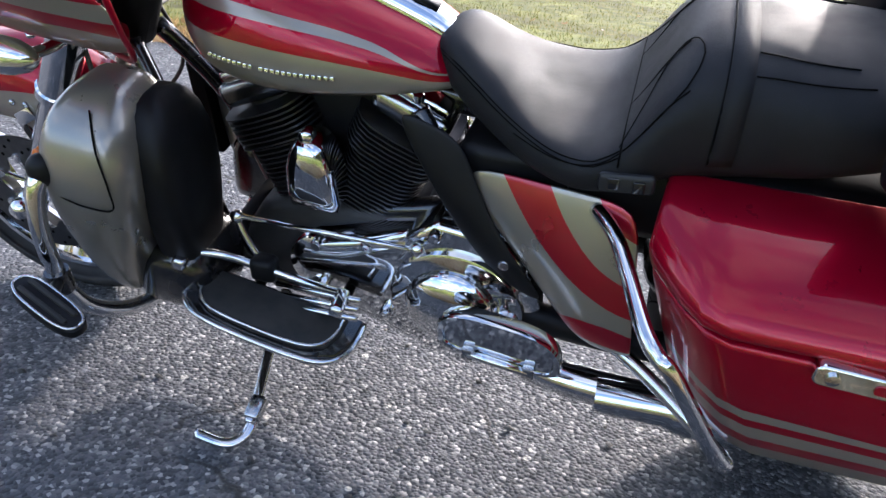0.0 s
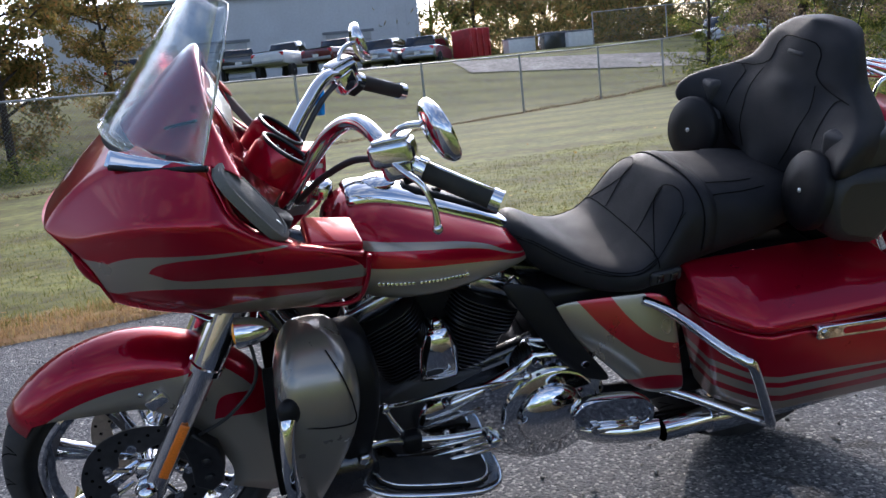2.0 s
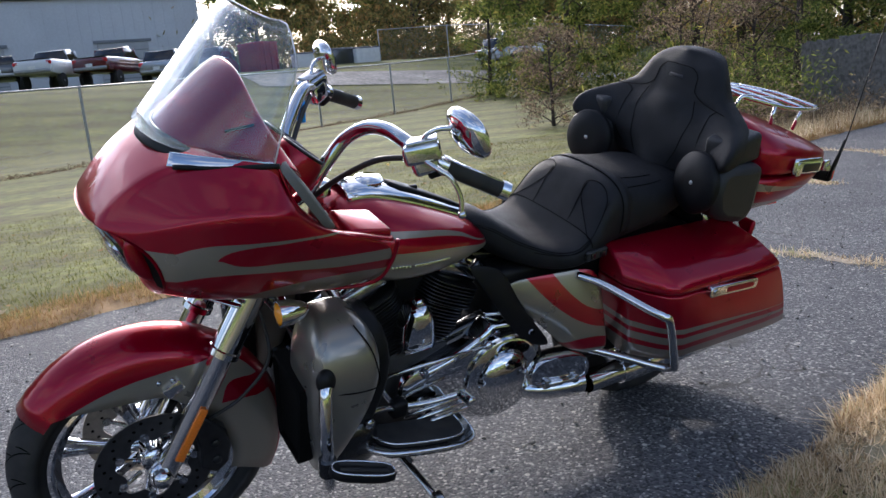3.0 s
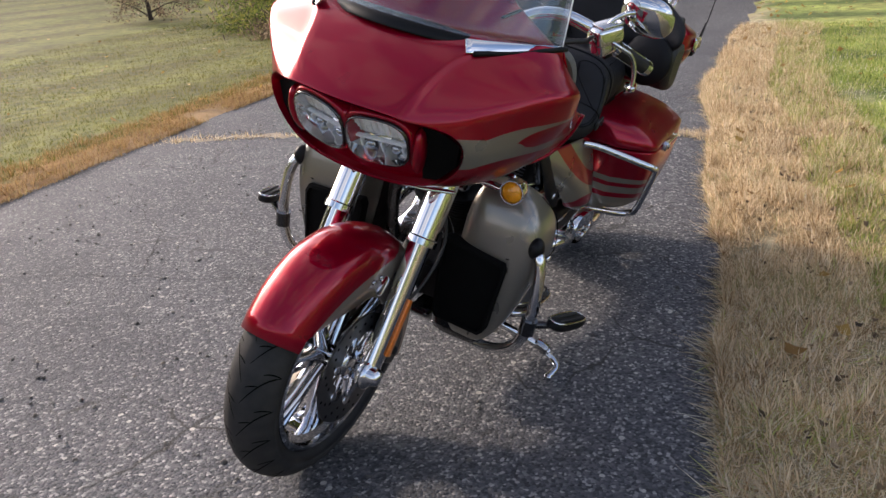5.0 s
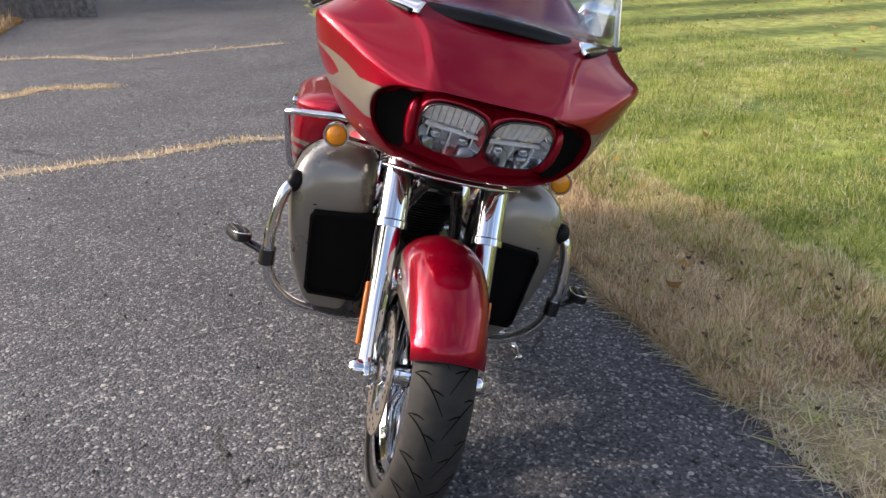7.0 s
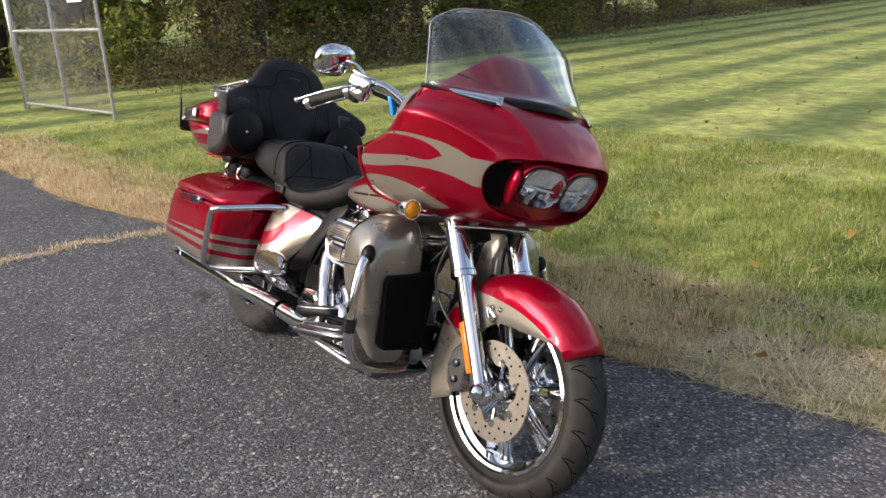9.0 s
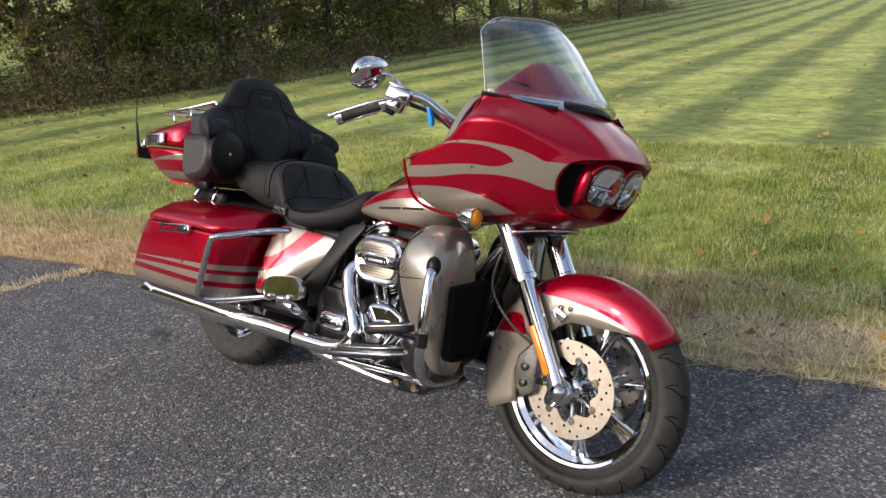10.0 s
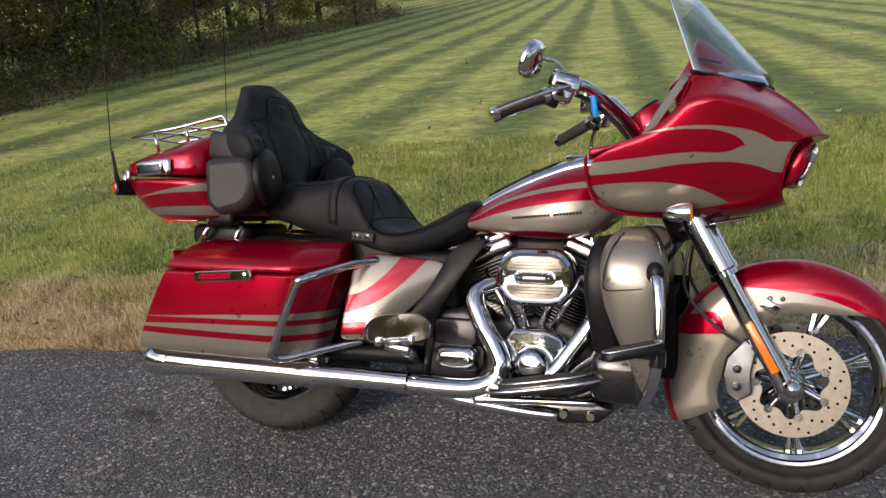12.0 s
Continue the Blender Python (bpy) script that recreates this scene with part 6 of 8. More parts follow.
for x in (-0.52, -0.60):
    part("skid_bolt", lathe([(0.012, -0.02), (0.014, -0.008), (0.014, 0.004)], (x, -0.142, 0.203), seg=14), "chrome", sk, auto=40)

# left side: primary case with derby cover, horn, shift rod
def ring_outline(y, grow):
    pts = []
    for cx, cz, r, a0, a1 in ((-0.970, 0.345, 0.158, 95, 300), (-0.70, 0.362, 0.072, -70, 92)):
        for k in range(15):
            a = radians(a0 + (a1 - a0) * k / 14)
            pts.append((cx + (r + grow) * math.cos(a), y, cz + (r + grow) * math.sin(a)))
    return pts


prim = part("primary_cover", loft([ring_outline(0.085, 0.004), ring_outline(0.140, 0.004), ring_outline(0.152, -0.002), ring_outline(0.158, -0.014), ring_outline(0.160, -0.03)]), "chrome", bike, "chrome primary drive cover", auto=35)
part("primary_step", loft([[(x, y, z) for x, z in [(-0.970 + 0.132 * f * math.cos(2 * math.pi * k / 36), 0.345 + 0.132 * f * math.sin(2 * math.pi * k / 36)) for k in range(36)]] for y, f in ((0.150, 1.0), (0.172, 0.97), (0.176, 0.92))]), "chrome", prim, auto=40)
part("derby_cover", lathe([(0.088, -0.02), (0.090, 0.006), (0.080, 0.022), (0.05, 0.036), (0.001, 0.042)], (-0.965, 0.174, 0.350), seg=40), "chrome", prim, "domed chrome derby cover", auto=60)
part("primary_shoulder", loft([[(x, y, z) for x, z in [(cx + (x - cx) * f, 0.47 + (z - 0.47) * f) for cx in (-0.985,) for x, z in ((-0.84, 0.42), (-0.875, 0.485), (-0.925, 0.527), (-0.99, 0.520), (-1.06, 0.505), (-1.095, 0.455), (-1.09, 0.40), (-0.95, 0.38))]] for y, f in ((0.085, 1.0), (0.150, 1.0), (0.162, 0.9))]), "chrome", prim, auto=40, bevel=0.006)
part("primary_rib", loft([[(-0.70, y, 0.425 + dz), (-0.80, y, 0.450 + dz), (-0.88, y, 0.492 + dz)] for y, dz in ((0.150, -0.016), (0.172, -0.010), (0.176, 0.004), (0.168, 0.014), (0.150, 0.018))], closed=False), "chrome", prim, sub=2, solid=0.01)
for x, z in ((-0.930, 0.505), (-1.056, 0.478), (-0.70, 0.43), (-0.80, 0.452), (-0.70, 0.325), (-0.83, 0.290), (-1.08, 0.36), (-0.96, 0.268)):
    part("cover_bolt", lathe([(0.012, -0.012), (0.012, 0.008), (0.009, 0.014), (0.004, 0.014)], (x, 0.165, z), seg=12), "chrome", prim, auto=40)
for k in range(4):
    part("starter_rib", tube([(-0.93 - 0.03 * k, 0.10, 0.53), (-0.99 - 0.028 * k, 0.13, 0.535 - 0.006 * k), (-1.06 - 0.012 * k, 0.13, 0.50 - 0.012 * k)], 0.007, 8), "chrome", bike)
part("inner_primary", prism([(-0.66, 0.40), (-0.70, 0.46), (-0.86, 0.50), (-1.0, 0.54), (-1.10, 0.47), (-1.10, 0.30), (-0.98, 0.24), (-0.72, 0.29)], 0.05, 0.095), "gloss_black", bike, bevel=0.012)
hornb = part("horn_cover", loft([[(x, y, z) for x, z in [(-0.690 + w * 0.58 * c, 0.566 + dz + h * 0.60 * sgn) for c, sgn in ((-1, -0.75), (-0.85, -1), (0.85, -1), (1, -0.75), (0.92, 0.2), (0.66, 0.75), (0.3, 1), (-0.3, 1), (-0.66, 0.75), (-0.92, 0.2))]]
                                 for y, w, h, dz in ((0.095, 0.085, 0.125, 0), (0.138, 0.088, 0.128, 0), (0.152, 0.080, 0.116, 0.003), (0.163, 0.062, 0.088, 0.008), (0.170, 0.036, 0.05, 0.012), (0.172, 0.008, 0.01, 0.014))]), "chrome", bike, "chrome horn cover between the cylinders", auto=70)
part("horn_bolt", lathe([(0.014, -0.01), (0.015, 0.008), (0.010, 0.014), (0.001, 0.016)], (-0.688, 0.135, 0.645), seg=14), "chrome", bike, auto=50)
part("shift_rod", tube([(-0.545, 0.175, 0.465), (-0.90, 0.180, 0.475)], 0.0055, 8, 1), "chrome", bike, "chrome shift rod")
for x, z in ((-0.545, 0.465), (-0.90, 0.475)):
    part("rod_end", ellipsoid((x, 0.178, z), (0.014, 0.012, 0.014), None, 6), "chrome", bike)
part("shift_lever", tube([(-0.545, 0.178, 0.465), (-0.56, 0.185, 0.43), (-0.585, 0.19, 0.385)], 0.007, 8), "chrome", bike)
part("heel_shifter", tube([(-0.475, 0.245, 0.415), (-0.53, 0.225, 0.405), (-0.60, 0.205, 0.375), (-0.70, 0.21, 0.365), (-0.775, 0.235, 0.385)], 0.0085, 10), "chrome", bike, "chrome heel and toe shifter")
for x, z in ((-0.472, 0.418), (-0.78, 0.388)):
    part("shifter_peg", rbox((x, 0.262, z), (0.026, 0.06, 0.026), 0.008, turn(0, -20, 8), seg=3), "chrome", bike, auto=50)
part("shift_pivot", rbox((-0.60, 0.20, 0.372), (0.05, 0.04, 0.05), 0.01), "satin_black", bike, auto=50)
for k in range(3):
    part("linkage_bar", tube([(-0.62, 0.20 + 0.012 * k, 0.335 - 0.014 * k), (-0.80, 0.215 + 0.012 * k, 0.355 - 0.012 * k)], 0.006, 8, 1), "chrome", bike)

# rider floorboards
for s in (1, -1):
    def plan(grow, n=7):
        base = [(-0.478, 0.205), (-0.468, 0.262), (-0.480, 0.296), (-0.520, 0.322), (-0.620, 0.332), (-0.735, 0.330), (-0.783, 0.306), (-0.800, 0.262), (-0.800, 0.205)]
        cx, cy = -0.635, 0.262
        return [(cx + (x - cx) * grow, cy + (y - cy) * grow) for x, y in base]
    def on(pts, dz):
        return [(x, s * y, 0.318 + 0.19 * (x + 0.635) + dz) for x, y in pts]
    fb = part("floorboard", loft([on(plan(0.97), -0.022), on(plan(1.0), -0.016), on(plan(1.0), 0.0), on(plan(0.98), 0.004)]), "gloss_black", bike, "rider floorboard, black rubber in a chrome rim", auto=40)
    part("board_rim", tube([Vector(p) for p in on(plan(1.005), -0.006)], 0.006, 8, 4), "chrome", fb)
    part("board_rubber", loft([on(plan(0.84), 0.003), on(plan(0.84), 0.010), on(plan(0.80), 0.013)]), "rubber", fb, auto=40)
    part("board_inlay", tube([Vector(p) for p in on(plan(0.80), 0.0125)], 0.0035, 6, 3), "chrome", fb)
    part("board_bracket", tube([(-0.55, s * 0.11, 0.28), (-0.57, s * 0.21, 0.30)], 0.012, 8, 1), "satin_black", fb)
    part("board_bracket", tube([(-0.73, s * 0.11, 0.26), (-0.73, s * 0.21, 0.275)], 0.012, 8, 1), "satin_black", fb)
    # passenger boards folded up
    pz = 0.405 if s > 0 else 0.44
    def board(f, y):
        out = []
        for k in range(32):
            c, q = math.cos(2 * math.pi * k / 32), math.sin(2 * math.pi * k / 32)
            px = 0.106 * f * math.copysign(abs(c) ** 0.6, c)
            out.append((-1.080 + px, s * y, pz + (0.050 * q if q > 0 else -0.036 * abs(q) ** 0.4) * f + 0.12 * px))
        return out
    pb = part("passenger_board", loft([board(0.97, 0.268), board(1.02, 0.280), board(1.03, 0.294), board(0.99, 0.300), board(0.90, 0.300), board(0.88, 0.297)]), "chrome", bike, "folded chrome passenger footboard", auto=40)
    part("board_hinge", tube([(-1.135, s * 0.304, pz - 0.037), (-1.03, s * 0.304, pz - 0.023)], 0.008, 10, 1), "chrome", pb)
    for x in (-1.135, -1.03):
        part("hinge_lug", rbox((x, s * 0.303, pz - 0.030 + 0.12 * (x + 1.083)), (0.020, 0.014, 0.026), 0.004), "dull_chrome", pb, auto=40)
    part("board_mount", tube([(-1.07, s * 0.15, 0.33), (-1.075, s * 0.25, pz - 0.06)], 0.018, 12, 1), "chrome", pb)
    part("mount_lug", rbox((-1.09, s * 0.262, pz - 0.058), (0.085, 0.022, 0.026), 0.008, turn(0, 6, 0)), "dull_chrome", pb, auto=40)

# brake pedal on the right
part("brake_pedal", tube([(-0.60, -0.20, 0.30), (-0.54, -0.23, 0.36), (-0.47, -0.255, 0.41)], 0.009, 10), "chrome", bike, "chrome brake pedal")
part("pedal_pad", rbox((-0.455, -0.265, 0.418), (0.06, 0.07, 0.018), 0.007, turn(0, -30, 0), seg=3), "rubber", bike, auto=50)

# side stand, down on the left
stand = part("side_stand", tube([(-0.585, 0.115, 0.225), (-0.605, 0.21, 0.215), (-0.635, 0.36, 0.175), (-0.640, 0.405, 0.163)], 0.013, 12, r2=0.011), "chrome", bike, "chrome side stand on the asphalt")
part("stand_foot", tube([(-0.640, 0.385, 0.160), (-0.638, 0.420, 0.148), (-0.610, 0.445, 0.142), (-0.545, 0.440, 0.140)], 0.012, 10, flat=0.7), "chrome", stand, "bent stand foot")
part("stand_knuckle", rbox((-0.64, 0.375, 0.172), (0.032, 0.05, 0.028), 0.008, turn(-14, 0, 0), seg=3), "dull_chrome", stand, auto=50)
part("stand_spring", tube([(-0.60, 0.15, 0.235), (-0.62, 0.25, 0.215)], 0.008, 8, 1), "dark_metal", stand)

# ---- lower fairings, engine guard, pegs ----
for s in (1, -1):
    def pod_ring(z, xa, xb, ya, yb, n=24):
        out = []
        for k in range(n):
            a = 2 * math.pi * k / n
            c, q = math.cos(a), math.sin(a)
            x = (xa + xb) / 2 + (xb - xa) / 2 * math.copysign(abs(c) ** 0.5, c)
            y = (ya + yb) / 2 + (yb - ya) / 2 * math.copysign(abs(q) ** 0.5, q)
            out.append((x, s * y, z))
        return out
    lf = part("lower_fairing", loft([pod_ring(0.300, -0.362, -0.335, 0.185, 0.255), pod_ring(0.315, -0.370, -0.325, 0.17, 0.285), pod_ring(0.38, -0.394, -0.315, 0.155, 0.322), pod_ring(0.46, -0.430, -0.305, 0.15, 0.350),
                                     pod_ring(0.55, -0.467, -0.298, 0.15, 0.372), pod_ring(0.63, -0.482, -0.300, 0.15, 0.380), pod_ring(0.69, -0.475, -0.310, 0.155, 0.368), pod_ring(0.73, -0.460, -0.325, 0.165, 0.338),
                                     pod_ring(0.755, -0.435, -0.345, 0.18, 0.295), pod_ring(0.762, -0.415, -0.365, 0.20, 0.265)]), "pewter_paint", bike, "pewter lower fairing leg shield", sub=1)
    part("fairing_glovebox", loft([pod_ring(0.36, -0.490, -0.40, 0.14, 0.25), pod_ring(0.42, -0.500, -0.42, 0.14, 0.275), pod_ring(0.52, -0.518, -0.44, 0.14, 0.31), pod_ring(0.62, -0.530, -0.45, 0.14, 0.325), pod_ring(0.70, -0.515, -0.44, 0.15, 0.30), pod_ring(0.74, -0.49, -0.43, 0.17, 0.26)]),
         "satin_black", lf, "black inner glovebox", sub=1)
    part("radiator_shroud", loft([pod_ring(0.265, -0.50, -0.345, 0.10, 0.250), pod_ring(0.29, -0.515, -0.340, 0.10, 0.280), pod_ring(0.37, -0.52, -0.345, 0.10, 0.290), pod_ring(0.44, -0.50, -0.36, 0.10, 0.285)]), "gloss_black", lf, "black lower shroud", sub=1)
    # front grille: dark frame and screen
    gx = -0.286
    gr = loft([[(gx + dx - 0.010 * (z - 0.5) ** 2 * 10, s * y, z) for y, z in [(0.218 + (0.086 * f + 0.06 * zz) * c, 0.482 + zz * f) for c, zz in ((-1, -0.105), (-0.9, -0.12), (0.75, -0.12), (0.9, -0.105), (1.0, 0.085), (0.9, 0.105), (-0.9, 0.12), (-1, 0.105))]]
               for dx, f in ((-0.03, 1.02), (0.004, 1.02), (0.006, 0.94), (-0.006, 0.92))])
    part("radiator_grille", gr, "duct_dark", lf, "black radiator grille in the leg shield", auto=40)
    # panel line of the vent door
    part("vent_seam", tube([(-0.352, s * 0.372, 0.605), (-0.40, s * 0.379, 0.600), (-0.452, s * 0.375, 0.600), (-0.455, s * 0.372, 0.64), (-0.440, s * 0.358, 0.70), (-0.415, s * 0.318, 0.745)], 0.0016, 6), "stitch", lf)
    part("vent_seam", tube([(-0.300, s * 0.30, 0.60), (-0.318, s * 0.350, 0.602), (-0.345, s * 0.371, 0.604)], 0.0016, 6), "stitch", lf)
    # engine guard with its slot
    eg = part("engine_guard", tube([(-0.385, s * 0.20, 0.655), (-0.350, s * 0.30, 0.655), (-0.328, s * 0.362, 0.640), (-0.316, s * 0.388, 0.600), (-0.312, s * 0.400, 0.50), (-0.318, s * 0.392, 0.40), (-0.335, s * 0.36, 0.335), (-0.36, s * 0.29, 0.285), (-0.39, s * 0.17, 0.262), (-0.40, s * 0.10, 0.262)], 0.0155, 14), "chrome", bike, "chrome engine guard bar")
    part("guard_slot", ellipsoid((-0.328, s * 0.362, 0.645), (0.026, 0.022, 0.03), turn(0, 0, s * 30), 8), "satin_black", lf)
    peg_at = Matrix.Translation((-0.365, s * 0.482, 0.464)) @ pose(0, 0, 0, 0, 12, s * 164)
    pm = part("highway_peg", loft([[(0.078 * f * math.copysign(abs(math.cos(a)) ** 0.7, math.cos(a)), 0.027 * f * math.copysign(abs(math.sin(a)) ** 0.7, math.sin(a)), h) for a in [2 * math.pi * k / 24 for k in range(24)]] for f, h in ((0.85, -0.016), (1.0, -0.010), (1.0, 0.004), (0.90, 0.009))]), "satin_black", bike, "black and chrome highway peg", auto=40)
    pm.matrix_local = peg_at
    part("peg_rim", tube([(0.073 * math.copysign(abs(math.cos(a)) ** 0.7, math.cos(a)), 0.024 * math.copysign(abs(math.sin(a)) ** 0.7, math.sin(a)), 0.008) for a in [2 * math.pi * k / 24 for k in range(25)]], 0.0026, 6, 1), "chrome", pm)
    for o in (-0.010, 0.010):
        part("peg_rubber", rbox((0.0, o, 0.010), (0.112, 0.009, 0.008), 0.003), "rubber", pm, auto=40)
    arm = part("peg_arm", tube([(-0.316, s * 0.398, 0.436), (-0.330, s * 0.430, 0.444), (-0.350, s * 0.470, 0.453)], 0.011, 10), "gloss_black", bike)
    part("peg_clamp", tube([(-0.314, s * 0.398, 0.412), (-0.313, s * 0.399, 0.455)], 0.0215, 14, 1), "gloss_black", arm, auto=40)
    # turn signals
    sg = part("turn_signal", lathe([(0.001, -0.058), (0.010, -0.055), (0.021, -0.040), (0.029, -0.015), (0.031, 0.010), (0.0305, 0.014), (0.027, 0.014), (0.027, 0.006)], (-0.262, s * 0.290, 0.800), "x", 24), "chrome", bike, "chrome bullet turn signal with smoked lens coloured as lit", auto=60)
    # smoked lens, the flasher's glow painted as plain amber
    part("signal_lens_lit", lathe([(0.0265, 0.004), (0.0262, 0.011), (0.020, 0.018), (0.001, 0.021)], (-0.262, s * 0.290, 0.800), "x", 24), "amber", sg, "ribbed smoked lens, coloured amber as when its flasher is lit", auto=60)
    part("signal_stem", tube([(-0.275, s * 0.265, 0.79), (-0.285, s * 0.21, 0.785), (-0.29, s * 0.15, 0.79)], 0.010, 10), "chrome", sg)

# ---- handlebar, grips, levers, mirrors ----
for s in (1, -1):
    if s > 0:
        rise = [(-0.385, 0.055, 0.962), (-0.402, 0.092, 1.0), (-0.445, 0.102, 1.065), (-0.487, 0.110, 1.118), (-0.522, 0.150, 1.153), (-0.545, 0.212, 1.164), (-0.568, 0.285, 1.148)]
    else:
        rise = [(-0.40, -0.045, 0.985), (-0.40, -0.085, 1.0), (-0.43, -0.15, 1.05), (-0.48, -0.215, 1.10), (-0.525, -0.262, 1.138), (-0.56, -0.295, 1.142)]
    bar = part("handlebar", tube(rise + [(-0.62, s * 0.336, 1.112), (-0.735, s * 0.396, 1.060)], 0.0165, 16), "chrome", bike, "bent chrome handlebar")
    g0, g1 = Vector((-0.628, s * 0.340, 1.108)), Vector((-0.742, s * 0.400, 1.057))
    grip = part("hand_grip", tube([g0, g1], 0.0195, 18, 1), "rubber", bar, "black rubber grip with chrome bands", auto=40)
    for k in range(3):
        a = 2 * math.pi * k / 3
        o = Vector((0.35 * math.sin(a), 0.2 * math.cos(a), 0.9 * math.cos(a))).normalized() * 0.0185
        part("grip_band", tube([g0 + o, g1 + o], 0.0035, 6, 1), "chrome", grip)
    dg = (g1 - g0).normalized()
    part("grip_cap", tube([g1 - dg * 0.004, g1 + dg * 0.016], 0.0215, 18, 1), "chrome", grip, auto=40)
    part("grip_collar", tube([g0 - dg * 0.012, g0 + dg * 0.004], 0.0225, 18, 1), "chrome", grip, auto=40)
    q = turn(0, 0, s * -27) @ turn(0, 0, 0)
    hous = part("control_housing", rbox((-0.585, s * 0.318, 1.122), (0.062, 0.050, 0.062), 0.014, turn(0, 22, s * -28), seg=3), "chrome", bike, "chrome switch housing", auto=50)
    part("switch_block", rbox((-0.612, s * 0.326, 1.098), (0.040, 0.030, 0.030), 0.006, turn(0, 22, s * -28)), "satin_black", hous, auto=50)
    mc = part("master_cylinder", rbox((-0.578, s * 0.320, 1.142), (0.085, 0.055, 0.046), 0.012, turn(0, 14, s * -28), seg=3), "chrome", bike, "chrome brake reservoir on the bar", auto=50)
    part("reservoir_lid", rbox((-0.576, s * 0.320, 1.168), (0.070, 0.044, 0.008), 0.003, turn(0, 14, s * -28)), "dull_chrome", mc, auto=50)
    if s > 0:
        lever = [(-0.575, 0.345, 1.128), (-0.592, 0.372, 1.116), (-0.612, 0.392, 1.100), (-0.630, 0.405, 1.060), (-0.634, 0.410, 1.018)]
    else:
        lever = [(-0.560, -0.345, 1.130), (-0.585, -0.380, 1.120), (-0.640, -0.412, 1.098), (-0.700, -0.440, 1.072), (-0.735, -0.455, 1.056)]
    part("hand_lever", tube(lever, 0.0075, 10, flat=0.7), "chrome", mc, "polished hand lever")
    part("lever_ball", ellipsoid(lever[-1], (0.010, 0.010, 0.010), None, 6), "chrome", mc)
    part("cable_loom", tube([(-0.560, s * 0.290, 1.120), (-0.515, s * 0.225, 1.10), (-0.455, s * 0.150, 1.04), (-0.41, s * 0.08, 0.97)], 0.007, 8), "cable", bar)
    # mirror
    mm = Vector((-0.655, s * 0.392, 1.200))
    mir = part("mirror", loft([[(h, 0.068 * f * math.copysign(abs(math.cos(a)) ** 0.8, math.cos(a)) , 0.052 * f * math.copysign(abs(math.sin(a)) ** 0.8, math.sin(a)) - 0.10 * (0.068 * f * math.cos(a)) * s) for a in [2 * math.pi * k / 28 for k in range(28)]]
                              for h, f in ((0.0, 0.97), (0.004, 1.0), (0.014, 0.97), (0.026, 0.75), (0.032, 0.4), (0.034, 0.05))]), "chrome", bike, "chrome-backed rear-view mirror", auto=60)
    mir.matrix_local = Matrix.Translation(mm) @ pose(0, 0, 0, 0, 19, s * 4)
    part("mirror_glass", loft([[(h, 0.068 * f * math.copysign(abs(math.cos(a)) ** 0.8, math.cos(a)), 0.052 * f * math.copysign(abs(math.sin(a)) ** 0.8, math.sin(a)) - 0.10 * (0.068 * f * math.cos(a)) * s) for a in [2 * math.pi * k / 28 for k in range(28)]]
                               for h, f in ((-0.001, 0.92), (-0.003, 0.9))]), "mirror_glass", mir, smooth=False)
    part("mirror_stem", tube([(-0.575, s * 0.316, 1.150), (-0.580, s * 0.328, 1.178), (-0.600, s * 0.350, 1.198), (-0.632, s * 0.372, 1.203)], 0.0055, 10), "chrome", mir.parent, "chrome mirror stem")
part("bar_riser", rbox((-0.415, 0, 0.975), (0.05, 0.13, 0.05), 0.014, seg=3), "chrome", bike, auto=50)
part("ignition_switch", lathe([(0.026, -0.01), (0.026, 0.02), (0.020, 0.026), (0.001, 0.027)], (-0.47, 0, 0.955), "z", 24), "chrome", bike, auto=50)
part("key_tag", rbox((-0.512, -0.240, 1.092), (0.014, 0.026, 0.062), 0.004, turn(16, -12, 20)), "blue_tape", bike, "strip of blue tape on the bar")

# ---- yard: fences, gate, lot with vehicles, building, trees ----
mat("galvanised", (0.42, 0.43, 0.44), rough=0.45, metal=0.8, var=0.25, scale=20)
mat("fence_wire", (0.30, 0.31, 0.31), rough=0.5, metal=0.7, var=0.2, scale=10)
mat("sign_white", (0.75, 0.75, 0.73), rough=0.5, var=0.12, scale=6)
mat("old_boards", (0.24, 0.22, 0.20), rough=0.85, var=0.5, scale=12, bump=0.4, bump_scale=40)
mat("metal_siding", (0.50, 0.52, 0.55), rough=0.5, var=0.08, scale=0.6, fine=0.05, fine_scale=8)
mat("roof_trim", (0.16, 0.17, 0.19), rough=0.5, var=0.15, scale=2)
mat("door_panel", (0.36, 0.37, 0.38), rough=0.55, var=0.1, scale=3)
mat("car_glass", (0.012, 0.013, 0.015), rough=0.06, coat=0.5)
mat("car_rubber", (0.02, 0.02, 0.02), rough=0.8, var=0.3, scale=10)
mat("car_black", (0.012, 0.013, 0.015), rough=0.2, coat=1.0, var=0.1, scale=3)
mat("car_grey", (0.06, 0.065, 0.07), rough=0.25, metal=0.4, coat=1.0, var=0.1, scale=3)
mat("car_white", (0.72, 0.73, 0.74), rough=0.25, coat=1.0, var=0.06, scale=3)
mat("car_silver", (0.42, 0.43, 0.45), rough=0.25, metal=0.7, coat=1.0, var=0.08, scale=3)
mat("car_maroon", (0.10, 0.012, 0.015), rough=0.2, coat=1.0, var=0.1, scale=3)
mat("lot_red", (0.42, 0.02, 0.025), rough=0.45, var=0.25, scale=3)
mat("bark", (0.075, 0.058, 0.045), rough=0.95, var=0.5, scale=9, bump=0.8, bump_scale=30)


